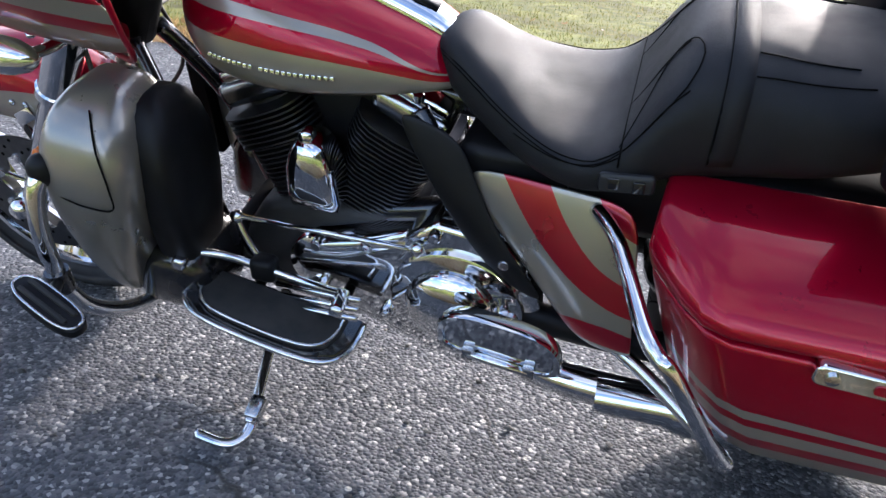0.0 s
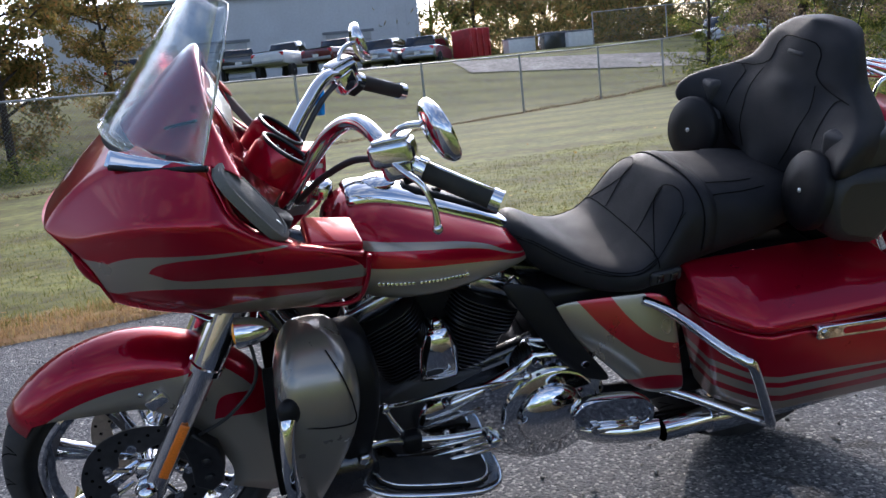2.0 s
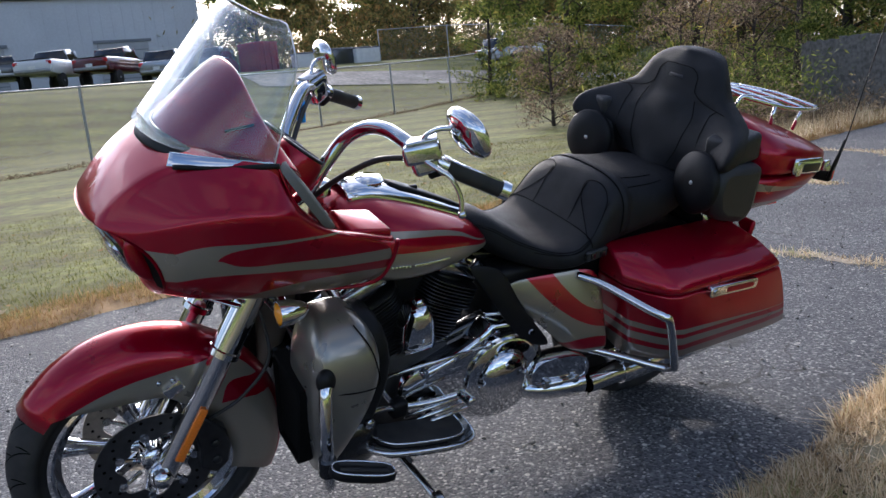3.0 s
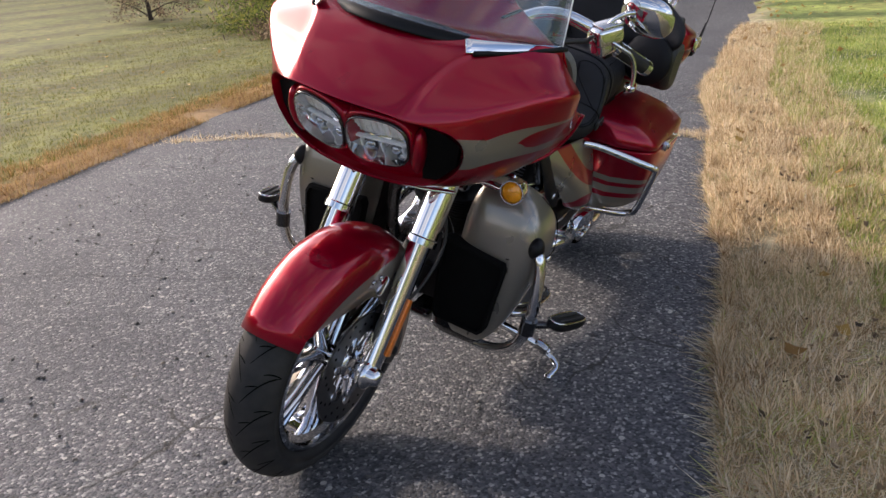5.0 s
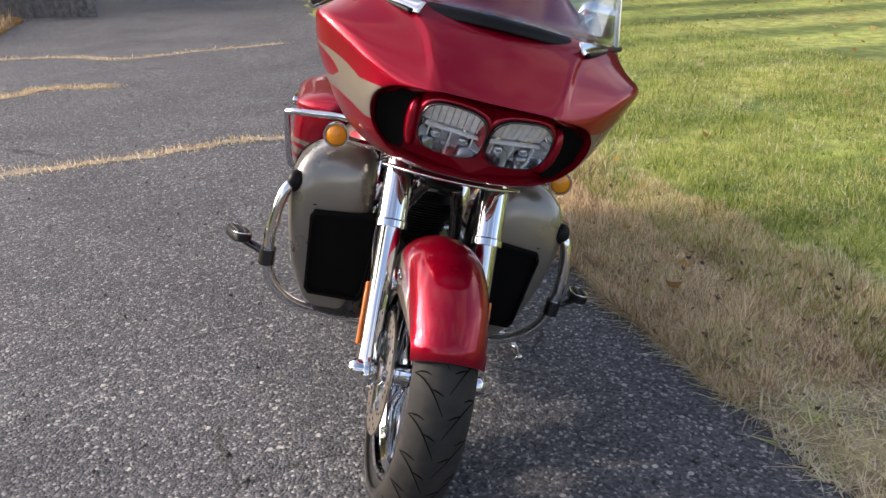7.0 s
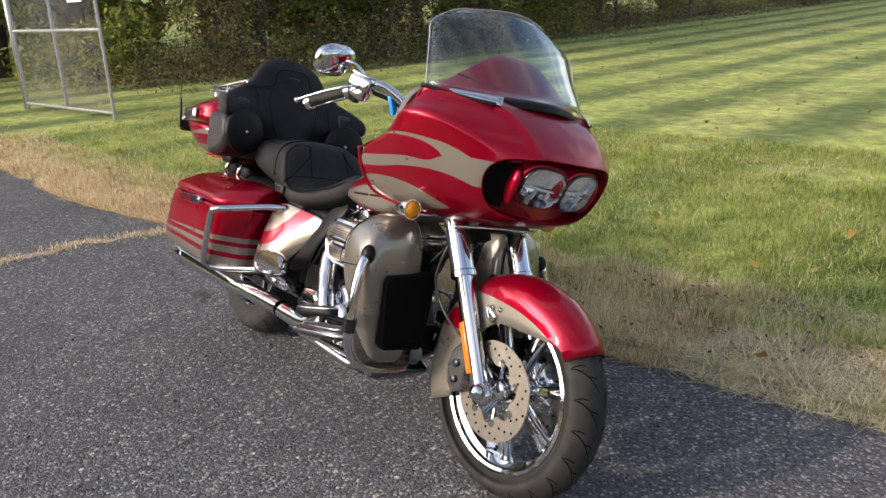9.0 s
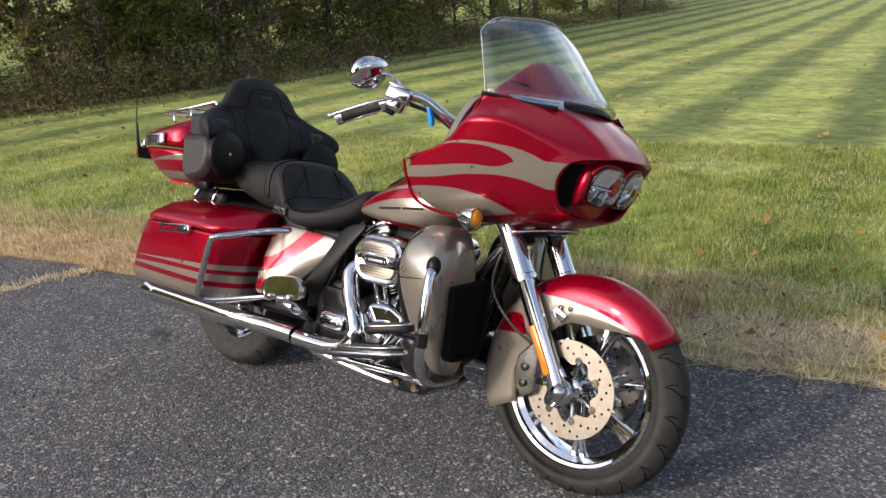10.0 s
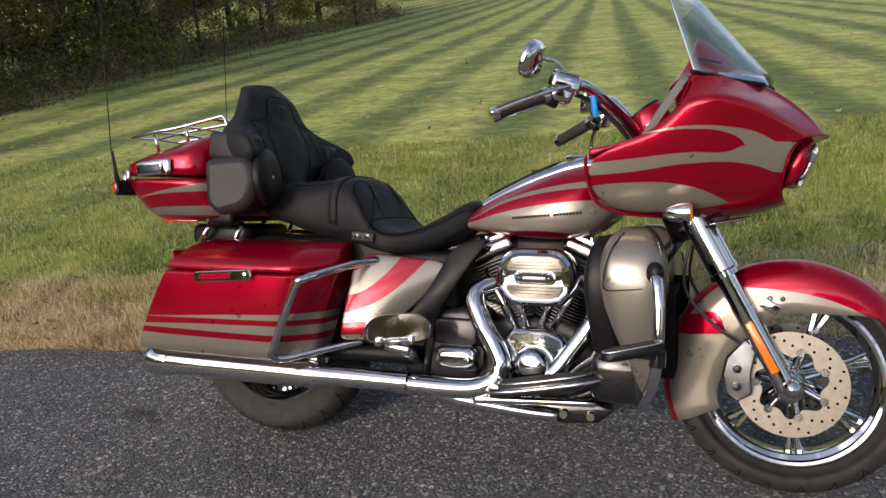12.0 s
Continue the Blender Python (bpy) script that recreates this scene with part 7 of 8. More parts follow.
def leaf_mat(name, stops, rough=0.6, patch=0.0):
    """Leaves: each one takes a colour of its own from the stops, patch by patch if wanted, and lets some light through."""
    m = bpy.data.materials.new(name)
    m.use_nodes = True
    nt = m.node_tree
    b = nt.nodes["Principled BSDF"]
    g = nt.nodes.new("ShaderNodeNewGeometry")
    r = nt.nodes.new("ShaderNodeValToRGB")
    while len(r.color_ramp.elements) < len(stops):
        r.color_ramp.elements.new(0.5)
    for e, (p, c) in zip(r.color_ramp.elements, stops):
        e.position, e.color = p, (*c, 1)
    if patch:
        tc, nz, sc = nt.nodes.new("ShaderNodeTexCoord"), nt.nodes.new("ShaderNodeTexNoise"), nt.nodes.new("ShaderNodeMath")
        nz.inputs["Scale"].default_value, nz.inputs["Detail"].default_value = 3.1, 4
        nt.links.new(tc.outputs["Object"], nz.inputs["Vector"])
        sc.operation, sc.inputs[1].default_value, sc.inputs[2].default_value = "MULTIPLY_ADD", patch, -0.5 * patch
        nt.links.new(nz.outputs["Fac"], sc.inputs[0])
        sm = nt.nodes.new("ShaderNodeMath")
        sm.operation, sm.use_clamp = "ADD", True
        nt.links.new(sc.outputs[0], sm.inputs[0])
        nt.links.new(g.outputs["Random Per Island"], sm.inputs[1])
        nt.links.new(sm.outputs[0], r.inputs["Fac"])
    else:
        nt.links.new(g.outputs["Random Per Island"], r.inputs["Fac"])
    b.inputs["Roughness"].default_value = rough
    b.inputs["Specular IOR Level"].default_value = 0.25
    nt.links.new(r.outputs["Color"], b.inputs["Base Color"])
    tl = nt.nodes.new("ShaderNodeBsdfTranslucent")
    nt.links.new(r.outputs["Color"], tl.inputs["Color"])
    mx = nt.nodes.new("ShaderNodeMixShader")
    mx.inputs["Fac"].default_value = 0.55
    nt.links.new(b.outputs[0], mx.inputs[1])
    nt.links.new(tl.outputs[0], mx.inputs[2])
    nt.links.new(mx.outputs[0], nt.nodes["Material Output"].inputs["Surface"])
    MATS[name] = m
    return m


leaf_mat("leaves_green", [(0.0, (0.06, 0.085, 0.022)), (0.5, (0.16, 0.20, 0.042)), (0.85, (0.32, 0.34, 0.075)), (1.0, (0.50, 0.43, 0.10))])
leaf_mat("leaves_autumn", [(0.0, (0.09, 0.095, 0.03)), (0.4, (0.20, 0.18, 0.055)), (0.75, (0.34, 0.25, 0.08)), (1.0, (0.36, 0.18, 0.06))])
leaf_mat("leaves_brown", [(0.0, (0.07, 0.055, 0.038)), (0.5, (0.19, 0.14, 0.095)), (0.85, (0.32, 0.24, 0.15)), (1.0, (0.46, 0.36, 0.24))], 0.8)
leaf_mat("dry_blades", [(0.0, (0.24, 0.15, 0.07)), (0.25, (0.52, 0.39, 0.22)), (0.6, (0.78, 0.63, 0.41)), (0.9, (0.90, 0.79, 0.59)), (1.0, (0.32, 0.32, 0.12))], 0.8, patch=1.1)
leaf_mat("withered_blades", [(0.0, (0.32, 0.25, 0.16)), (0.35, (0.72, 0.62, 0.46)), (0.7, (0.93, 0.86, 0.72)), (0.9, (0.60, 0.62, 0.26)), (1.0, (0.48, 0.56, 0.16))], 0.8, patch=1.1)
leaf_mat("edge_blades", [(0.0, (0.18, 0.11, 0.045)), (0.4, (0.36, 0.22, 0.09)), (0.8, (0.48, 0.33, 0.15)), (1.0, (0.24, 0.22, 0.08))], 0.8)
leaf_mat("green_blades", [(0.0, (0.08, 0.12, 0.022)), (0.3, (0.22, 0.30, 0.060)), (0.75, (0.44, 0.48, 0.13)), (1.0, (0.66, 0.58, 0.30))], 0.7, patch=1.1)
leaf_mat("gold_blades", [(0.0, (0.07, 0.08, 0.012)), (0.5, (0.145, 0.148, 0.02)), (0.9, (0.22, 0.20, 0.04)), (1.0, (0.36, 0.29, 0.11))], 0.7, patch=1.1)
leaf_mat("fallen_leaf", [(0.0, (0.20, 0.11, 0.04)), (0.5, (0.42, 0.26, 0.08)), (0.8, (0.55, 0.40, 0.12)), (1.0, (0.45, 0.36, 0.25))], 0.7)


def mesh_np(name, verts, faces, material, parent=None):
    me = bpy.data.meshes.new(name)
    n = faces.shape[1]
    me.vertices.add(len(verts))
    me.vertices.foreach_set("co", verts.astype(np.float32).ravel())
    me.loops.add(faces.size)
    me.loops.foreach_set("vertex_index", faces.astype(np.int32).ravel())
    me.polygons.add(len(faces))
    me.polygons.foreach_set("loop_start", np.arange(0, faces.size, n, dtype=np.int32))
    me.update(calc_edges=True)
    me.materials.append(MATS[material])
    ob = new(name, me)
    if parent is not None:
        ob.parent = parent
    return ob


RNG = np.random.default_rng(7)


def leaf_cloud(centres, size, flat=0.35):
    """Small pointed leaf quads round the given middles, turned at random."""
    n = len(centres)
    a = RNG.normal(size=(n, 3))
    a /= np.linalg.norm(a, axis=1)[:, None]
    b = np.cross(a, RNG.normal(size=(n, 3)))
    b /= np.linalg.norm(b, axis=1)[:, None]
    s = size * RNG.uniform(0.6, 1.4, (n, 1))
    v = np.stack([centres - a * s, centres + b * s * flat, centres + a * s, centres - b * s * flat], 1).reshape(-1, 3)
    return v, np.arange(4 * n).reshape(-1, 4)


def tree(name, height, spread, material, leaves, leaf_size, label, low=0.25, bare=0.0):
    """A tapered trunk, forking limbs, and a crown of small leaves gathered in uneven clumps at the twig ends."""
    top = new(name)
    tagged(top, label, "tree")
    bm = bmesh.new()
    tips = []
    lean = RNG.uniform(-0.1, 0.1, 2)
    trunk = [(0, 0, 0), (lean[0] * height * 0.2, lean[1] * height * 0.2, height * 0.3), (lean[0] * height * 0.4, lean[1] * height * 0.4, height * 0.65), (lean[0] * height * 0.5, lean[1] * height * 0.5, height * 0.93)]
    tube(trunk, height * 0.022, 8, 3, r2=0.02, bm=bm)
    pts = catmull(trunk, 8)
    for i in range(17):
        t = low + (0.97 - low) * (i / 16)
        p = pts[int(t * (len(pts) - 1))]
        ang = i * 2.4 + RNG.uniform(-0.4, 0.4)
        reach = spread * (1.05 - 0.65 * abs(t - 0.45)) * RNG.uniform(0.65, 1.1) * (1.0 if t < 0.8 else 0.6)
        d = Vector((math.cos(ang), math.sin(ang), RNG.uniform(0.15, 0.6)))
        e = p + d * reach
        mid = p + d * reach * 0.5 + Vector((0, 0, 0.06 * reach))
        tube([p, mid, e], height * 0.008, 5, 2, r2=0.008, bm=bm)
        tips += [(e, 1.0), (mid, 0.8)]
        for k in range(3):
            q = mid.lerp(e, RNG.uniform(0.1, 0.9))
            f = q + Vector(RNG.normal(size=3)) * reach * 0.30
            tube([q, f], height * 0.0035, 4, 1, r2=0.005, bm=bm)
            tips.append((f, 0.75))
    part("trunk", bm, "bark", top)
    w = np.array([x[1] for x in tips])
    pick = RNG.choice(len(tips), size=leaves, p=w / w.sum())
    c = np.array([x[0] for x in tips])[pick]
    rad = RNG.uniform(0.55, 1.25, len(tips))[pick][:, None] * spread * 0.26
    off = RNG.normal(size=(leaves, 3))
    off /= np.maximum(np.linalg.norm(off, axis=1)[:, None], 1e-6)
    c = c + off * rad * RNG.uniform(0.2, 1.0, (leaves, 1)) ** 0.6 * np.array([1, 1, 0.75])
    c = c[c[:, 2] > 0.1]
    v, f = leaf_cloud(c, leaf_size)
    mesh_np("crown", v, f, material, top)
    return top


def put(ob, x, y, z=None, scale=1.0, turn_deg=0.0):
    z = lawn_height(x, y) - 0.05 if z is None else z
    ob.matrix_world = Matrix.Translation((x, y, z)) @ pose(0, 0, 0, 0, 0, turn_deg) @ Matrix.Scale(scale, 4)
    return ob


def copy_tree(ob, x, y, scale, turn_deg, z=None):
    z = lawn_height(x, y) - 0.05 if z is None else z
    c = copy_thing(ob, Matrix.Translation((x, y, z)) @ pose(0, 0, 0, 0, 0, turn_deg))
    c.scale = (scale, scale, scale)
    return c


# woodland edge beyond the end of the drive and along the lawn
cedar = put(tree("cedar_tree", 7.0, 2.0, "leaves_green", 12000, 0.065, "dense dark green tree at the lawn's edge", low=0.06), -15.5, 6.5, turn_deg=20)
maple = put(tree("maple_tree", 8.5, 2.9, "leaves_autumn", 24000, 0.10, "tall tree turning yellow and brown", low=0.2), -18.5, 12.0)
green = put(tree("broadleaf_tree", 8.0, 2.9, "leaves_green", 26000, 0.085, "leafy green tree with hanging branches", low=0.1), -17.0, 3.2)
brush = put(tree("brush_tree", 4.5, 2.0, "leaves_brown", 8000, 0.055, "brown tangled brush tree", low=0.04), -15.2, 9.4)
for x, y, s, a, src in ((-16.5, 9.0, 1.1, 140, cedar), (-18.2, 15.5, 1.0, 60, green), (-20.5, 19.5, 1.1, 200, green), (-21.5, 24.5, 1.0, 310, maple), (-22.5, 30, 1.15, 80, cedar),
                        (-24.0, 36, 1.1, 20, maple), (-25.0, 43, 1.2, 250, green), (-27.0, 52, 1.2, 130, maple), (-19.5, 7.0, 1.3, 75, maple), (-22, 11.5, 1.35, 190, green),
                        (-24, 17, 1.4, 280, maple), (-26, 26, 1.4, 10, green), (-20.5, 2.0, 1.2, 222, maple), (-24.0, 4.5, 1.4, 33, green), (-18.0, 21.5, 0.7, 200, brush),
                        (-16.5, 14.0, 0.8, 100, brush), (-19.5, 28.0, 0.8, 20, brush), (-20.0, 38.0, 0.9, 320, brush), (-14.8, 5.2, 0.6, 260, brush), (-22.0, 45, 0.9, 77, brush), (-17.3, 17.8, 0.75, 290, brush)):
    copy_tree(src, x, y, s, a)
# right of the drive: trees by the gate, behind the fence, and round the lot
for x, y, s, a, src in ((-21.0, -24.0, 1.15, 15, green), (-24.5, -20.5, 1.2, 100, green), (-27.0, -16.0, 1.3, 200, green), (-25.5, -11.5, 1.1, 300, green), (-30.0, -14.0, 1.4, 44, maple), (-29.0, -22.0, 1.4, 130, maple),
                        (-18.5, -26.5, 0.7, 60, cedar), (-23.5, -9.0, 0.6, 160, brush), (-31.0, -8.5, 1.3, 190, green), (-35, -3.5, 1.4, 270, maple), (-33, 3.0, 1.4, 20, green), (-29.0, 0.5, 0.8, 70, brush),
                        (-13.0, -10.5, 0.55, 10, brush), (-15.2, -10.3, 0.6, 150, brush), (-11.0, -12.5, 0.5, 222, brush), (-17.5, -11.0, 0.8, 80, cedar),
                        (7.6, -18.0, 0.95, 40, green), (10.0, -16.5, 1.0, 160, green), (5.6, -20.5, 0.72, 280, maple), (12.5, -19.0, 1.1, 20, maple), (3.6, -26.0, 0.62, 95, maple), (9.5, -23.0, 1.2, 66, green), (13.5, -24.5, 1.3, 140, green), (16.5, -20.0, 1.2, 310, maple), (15.0, -29.0, 1.4, 215, green), (7.2, -24.5, 1.0, 12, maple)):
    copy_tree(src, x, y, s, a)
for i in range(15):
    x = -17.0 - 3.3 * i
    y = -64 + 0.55 * i + 5 * RNG.uniform(-1, 1)
    copy_tree((maple, green, maple)[i % 3], x, y + 0.35 * i, 1.35 + 0.35 * RNG.uniform(), 57 * i, 2.2 - 0.06 * i)
for i in range(11):
    copy_tree((maple, brush, maple, green)[i % 4], -30 - 5.0 * i, -52 + 2.4 * i + 4 * RNG.uniform(-1, 1), 1.4, 83 * i, 1.4)
# far hedge line over the lawn's crest
for i in range(26):
    copy_tree((maple, brush, green)[i % 3], -40 + 5.6 * i, 78 + 5 * RNG.uniform(-1, 1), 0.8 + 0.25 * RNG.uniform(), 71 * i, -2.8 - 0.08 * (i - 7))


def brush_belt(pts, n, h, size, material, name, label, spread=1.0):
    """Low tangled growth along a line."""
    pts = np.array(pts, float)
    seg = RNG.integers(0, len(pts) - 1, n)
    t = RNG.uniform(0, 1, (n, 1))
    c = pts[seg] * (1 - t) + pts[seg + 1] * t + RNG.normal(size=(n, 2)) * spread
    lump = np.array([0.55 + 0.9 * noise.noise((p[0] * 0.55, p[1] * 0.55, 5.0)) for p in c])
    z = np.array([lawn_height(p[0], p[1]) for p in c]) + np.abs(RNG.normal(size=n)) * h * np.clip(lump, 0.1, 2)
    v, f = leaf_cloud(np.column_stack([c, z]), size, 0.22)
    return tagged(mesh_np(name, v, f, material), label, "undergrowth", kind="stuff")


brush_belt([(-14.6, 3.4), (-14.6, 10), (-17.5, 20), (-20, 32), (-22, 48)], 34000, 0.55, 0.05, "leaves_brown", "undergrowth", "brown dead undergrowth below the trees", 0.9)
brush_belt([(-15.3, 3.4), (-15.4, 10), (-18.5, 20), (-21, 32), (-23, 48)], 34000, 1.3, 0.055, "leaves_green", "shrubbery", "dark green shrubs below the trees", 1.1)
brush_belt([(-12.0, -10.6), (-14.0, -10.2), (-16.0, -10.0), (-20.5, -10.5)], 12000, 0.45, 0.05, "leaves_brown", "undergrowth", "dry brush beside the drive's end", 0.45)
brush_belt([(-14, -50), (-24, -47), (-38, -44), (-55, -38), (-75, -28)], 46000, 3.4, 0.17, "leaves_autumn", "thicket", "far thicket of yellow-brown trees behind the lot", 2.2)
brush_belt([(-8.7, -7.3), (-9.6, -6.8), (-11.0, -6.5), (-13.5, -6.6)], 9000, 0.35, 0.045, "leaves_brown", "undergrowth", "dry brown weeds beside the drive", 0.32)
brush_belt([(-9.6, -8.2), (-10.8, -8.8), (-12.0, -8.4), (-13.2, -7.8)], 12000, 0.9, 0.055, "leaves_green", "shrubbery", "dark green shrubs beside the drive", 0.45)
brush_belt([(-18.5, -25.5), (-22.5, -21.5), (-25, -15), (-23.5, -10.0)], 16000, 1.5, 0.10, "leaves_green", "shrubbery", "green shrubs by the fence", 1.2)
brush_belt([(5.0, -19.5), (8, -18), (12, -17)], 7000, 0.7, 0.08, "leaves_green", "shrubbery", "green shrubs under the trees", 0.9)


# fence of posts, top rail and woven wire
def wire_net(p0, p1, height, pitch, width, z0, z1):
    """Crossing slanted wires between two posts."""
    p0, p1 = Vector((*p0, 0)), Vector((*p1, 0))
    L = (p1 - p0).length
    d = (p1 - p0) / L
    vs, fs = [], []
    n = int((L + height) / pitch)
    for s in (1, -1):
        for i in range(n):
            a0 = i * pitch - height
            lo, hi = max(0, -a0), min(height, L - a0)
            if hi - lo < 0.02:
                continue
            for q in (lo, hi):
                u = a0 + q
                h = q if s > 0 else height - q
                for w in (-width / 2, width / 2):
                    base = p0 + d * min(max(u + w, 0), L)
                    f = min(max((u) / L, 0), 1)
                    vs.append((base.x, base.y, z0 + (z1 - z0) * f + h))
            k = len(vs)
            fs.append((k - 4, k - 3, k - 1, k - 2))
    return np.array(vs), np.array(fs)


def fence(points, height, name, label):
    top = new(name)
    tagged(top, label, "fence")
    zs = [lawn_height(x, y) for x, y in points]
    for (x, y), z in zip(points, zs):
        part("post", tube([(x, y, z - 0.05), (x, y, z + height + 0.03)], 0.032, 10, 1), "galvanised", top, auto=40)
    allv, allf, k = [], [], 0
    for (a, za), (b, zb) in zip(zip(points, zs), zip(points[1:], zs[1:])):
        part("top_rail", tube([(a[0], a[1], za + height), (b[0], b[1], zb + height)], 0.022, 8, 1), "galvanised", top, auto=40)
        v, f = wire_net(a, b, height - 0.05, 0.075, 0.0045, za + 0.03, zb + 0.03)
        allv.append(v)
        allf.append(f + k)
        k += len(v)
    tagged(mesh_np("wire_mesh", np.concatenate(allv), np.concatenate(allf), "fence_wire", top), "woven chain link wire", kind="stuff")
    return top


fence([(9.0 - 3.55 * i, -11.3 - 2.0 * i) for i in range(9)], 1.75, "chain_link_fence", "galvanised chain link fence across the lawn")
brush_belt([(9.0, -11.3), (-5.2, -19.3), (-19.4, -27.3)], 9000, 0.07, 0.035, "leaves_brown", "leaf_drift", "brown leaves caught along the fence foot", 0.10)
fence([(-20.0 - 4.0 * i, -40.0 + 1.0 * i) for i in range(6)], 1.8, "chain_link_fence", "far chain link fence round the lot")

# open gate leaf with a white sign
ga, gb = Vector((-9.75, 1.62, 0.0)), Vector((-12.45, 1.05, 0.0))
gate = tagged(new("wire_gate"), "chain link gate leaf standing open on the grass", "gate")
dg = gb - ga
for z in (0.12, 1.22, 2.3):
    part("gate_rail", tube([ga + Vector((0, 0, z)), gb + Vector((0, 0, z))], 0.024, 8, 1), "galvanised", gate, auto=40)
for t in (0, 0.5, 1):
    part("gate_upright", tube([ga + dg * t + Vector((0, 0, 0.02 if t in (0, 1) else 0.12)), ga + dg * t + Vector((0, 0, 2.32))], 0.024, 8, 1), "galvanised", gate, auto=40)
v, f = wire_net(ga[:2], gb[:2], 2.12, 0.055, 0.009, 0.15, 0.15)
tagged(mesh_np("wire_mesh", v, f, "fence_wire", gate), "woven chain link wire", kind="stuff")
part("gate_sign", rbox(ga + dg * 0.19 + Vector((0.02, -0.03, 1.86)), (0.42, 0.012, 0.55), 0.004, turn(0, 0, 12)), "sign_white", gate, "plain white sign board", smooth=False)
part("gate_post", tube([gb + Vector((-0.12, 0, -0.05)), gb + Vector((-0.12, 0, 2.4))], 0.04, 10, 1), "galvanised", gate)

# weathered board barrier at the far side of the drive
bar0, bar1 = Vector((-14.0, -4.6, 0)), Vector((-15.2, -9.2, 0))
barrier = tagged(new("board_barrier"), "dark weathered board fence at the drive's end", "fence")
nb = 30
for i in range(nb):
    p = bar0.lerp(bar1, i / nb)
    part("board", rbox(p + Vector((0, 0, 0.72)), (0.025, 0.145, 1.48 + 0.05 * RNG.uniform(-1, 1)), 0.004, turn(0, 0, 14.6)), "old_boards", barrier, smooth=False)
for z in (0.35, 1.15):
    part("barrier_rail", tube([bar0 + Vector((-0.05, 0, z)), bar1 + Vector((-0.05, 0, z))], 0.04, 6, 1), "old_boards", barrier)

# building behind the lot
LOT_Z = 3.0
hall = tagged(new("metal_building"), "long grey metal-clad building with a flat roofline", "building")
part("wall", rbox((-1.0, -56.5, LOT_Z + 2.3), (22.6, 14.0, 6.4), 0.0), "metal_siding", hall, smooth=False)
part("roof", rbox((-1.0, -56.5, LOT_Z + 5.6), (23.2, 14.6, 0.22), 0.02), "roof_trim", hall, smooth=False)
for i in range(37):
    part("wall_rib", rbox((-12.1 + 0.61 * i, -49.485, LOT_Z + 2.35), (0.05, 0.03, 6.3), 0.0), "metal_siding", hall, smooth=False)
for x in (4.5, 0.2, -7.6):
    door = part("roller_door", rbox((x, -49.46, LOT_Z + 1.4), (2.9, 0.06, 3.0), 0.0), "door_panel", hall, smooth=False)
    part("door_head", rbox((x, -49.43, LOT_Z + 3.0), (3.3, 0.10, 0.16), 0.0), "roof_trim", door, smooth=False)
    for k in range(5):
        part("door_slat", rbox((x, -49.42, LOT_Z + 0.25 + 0.55 * k), (2.8, 0.03, 0.04), 0.0), "roof_trim", door, smooth=False)


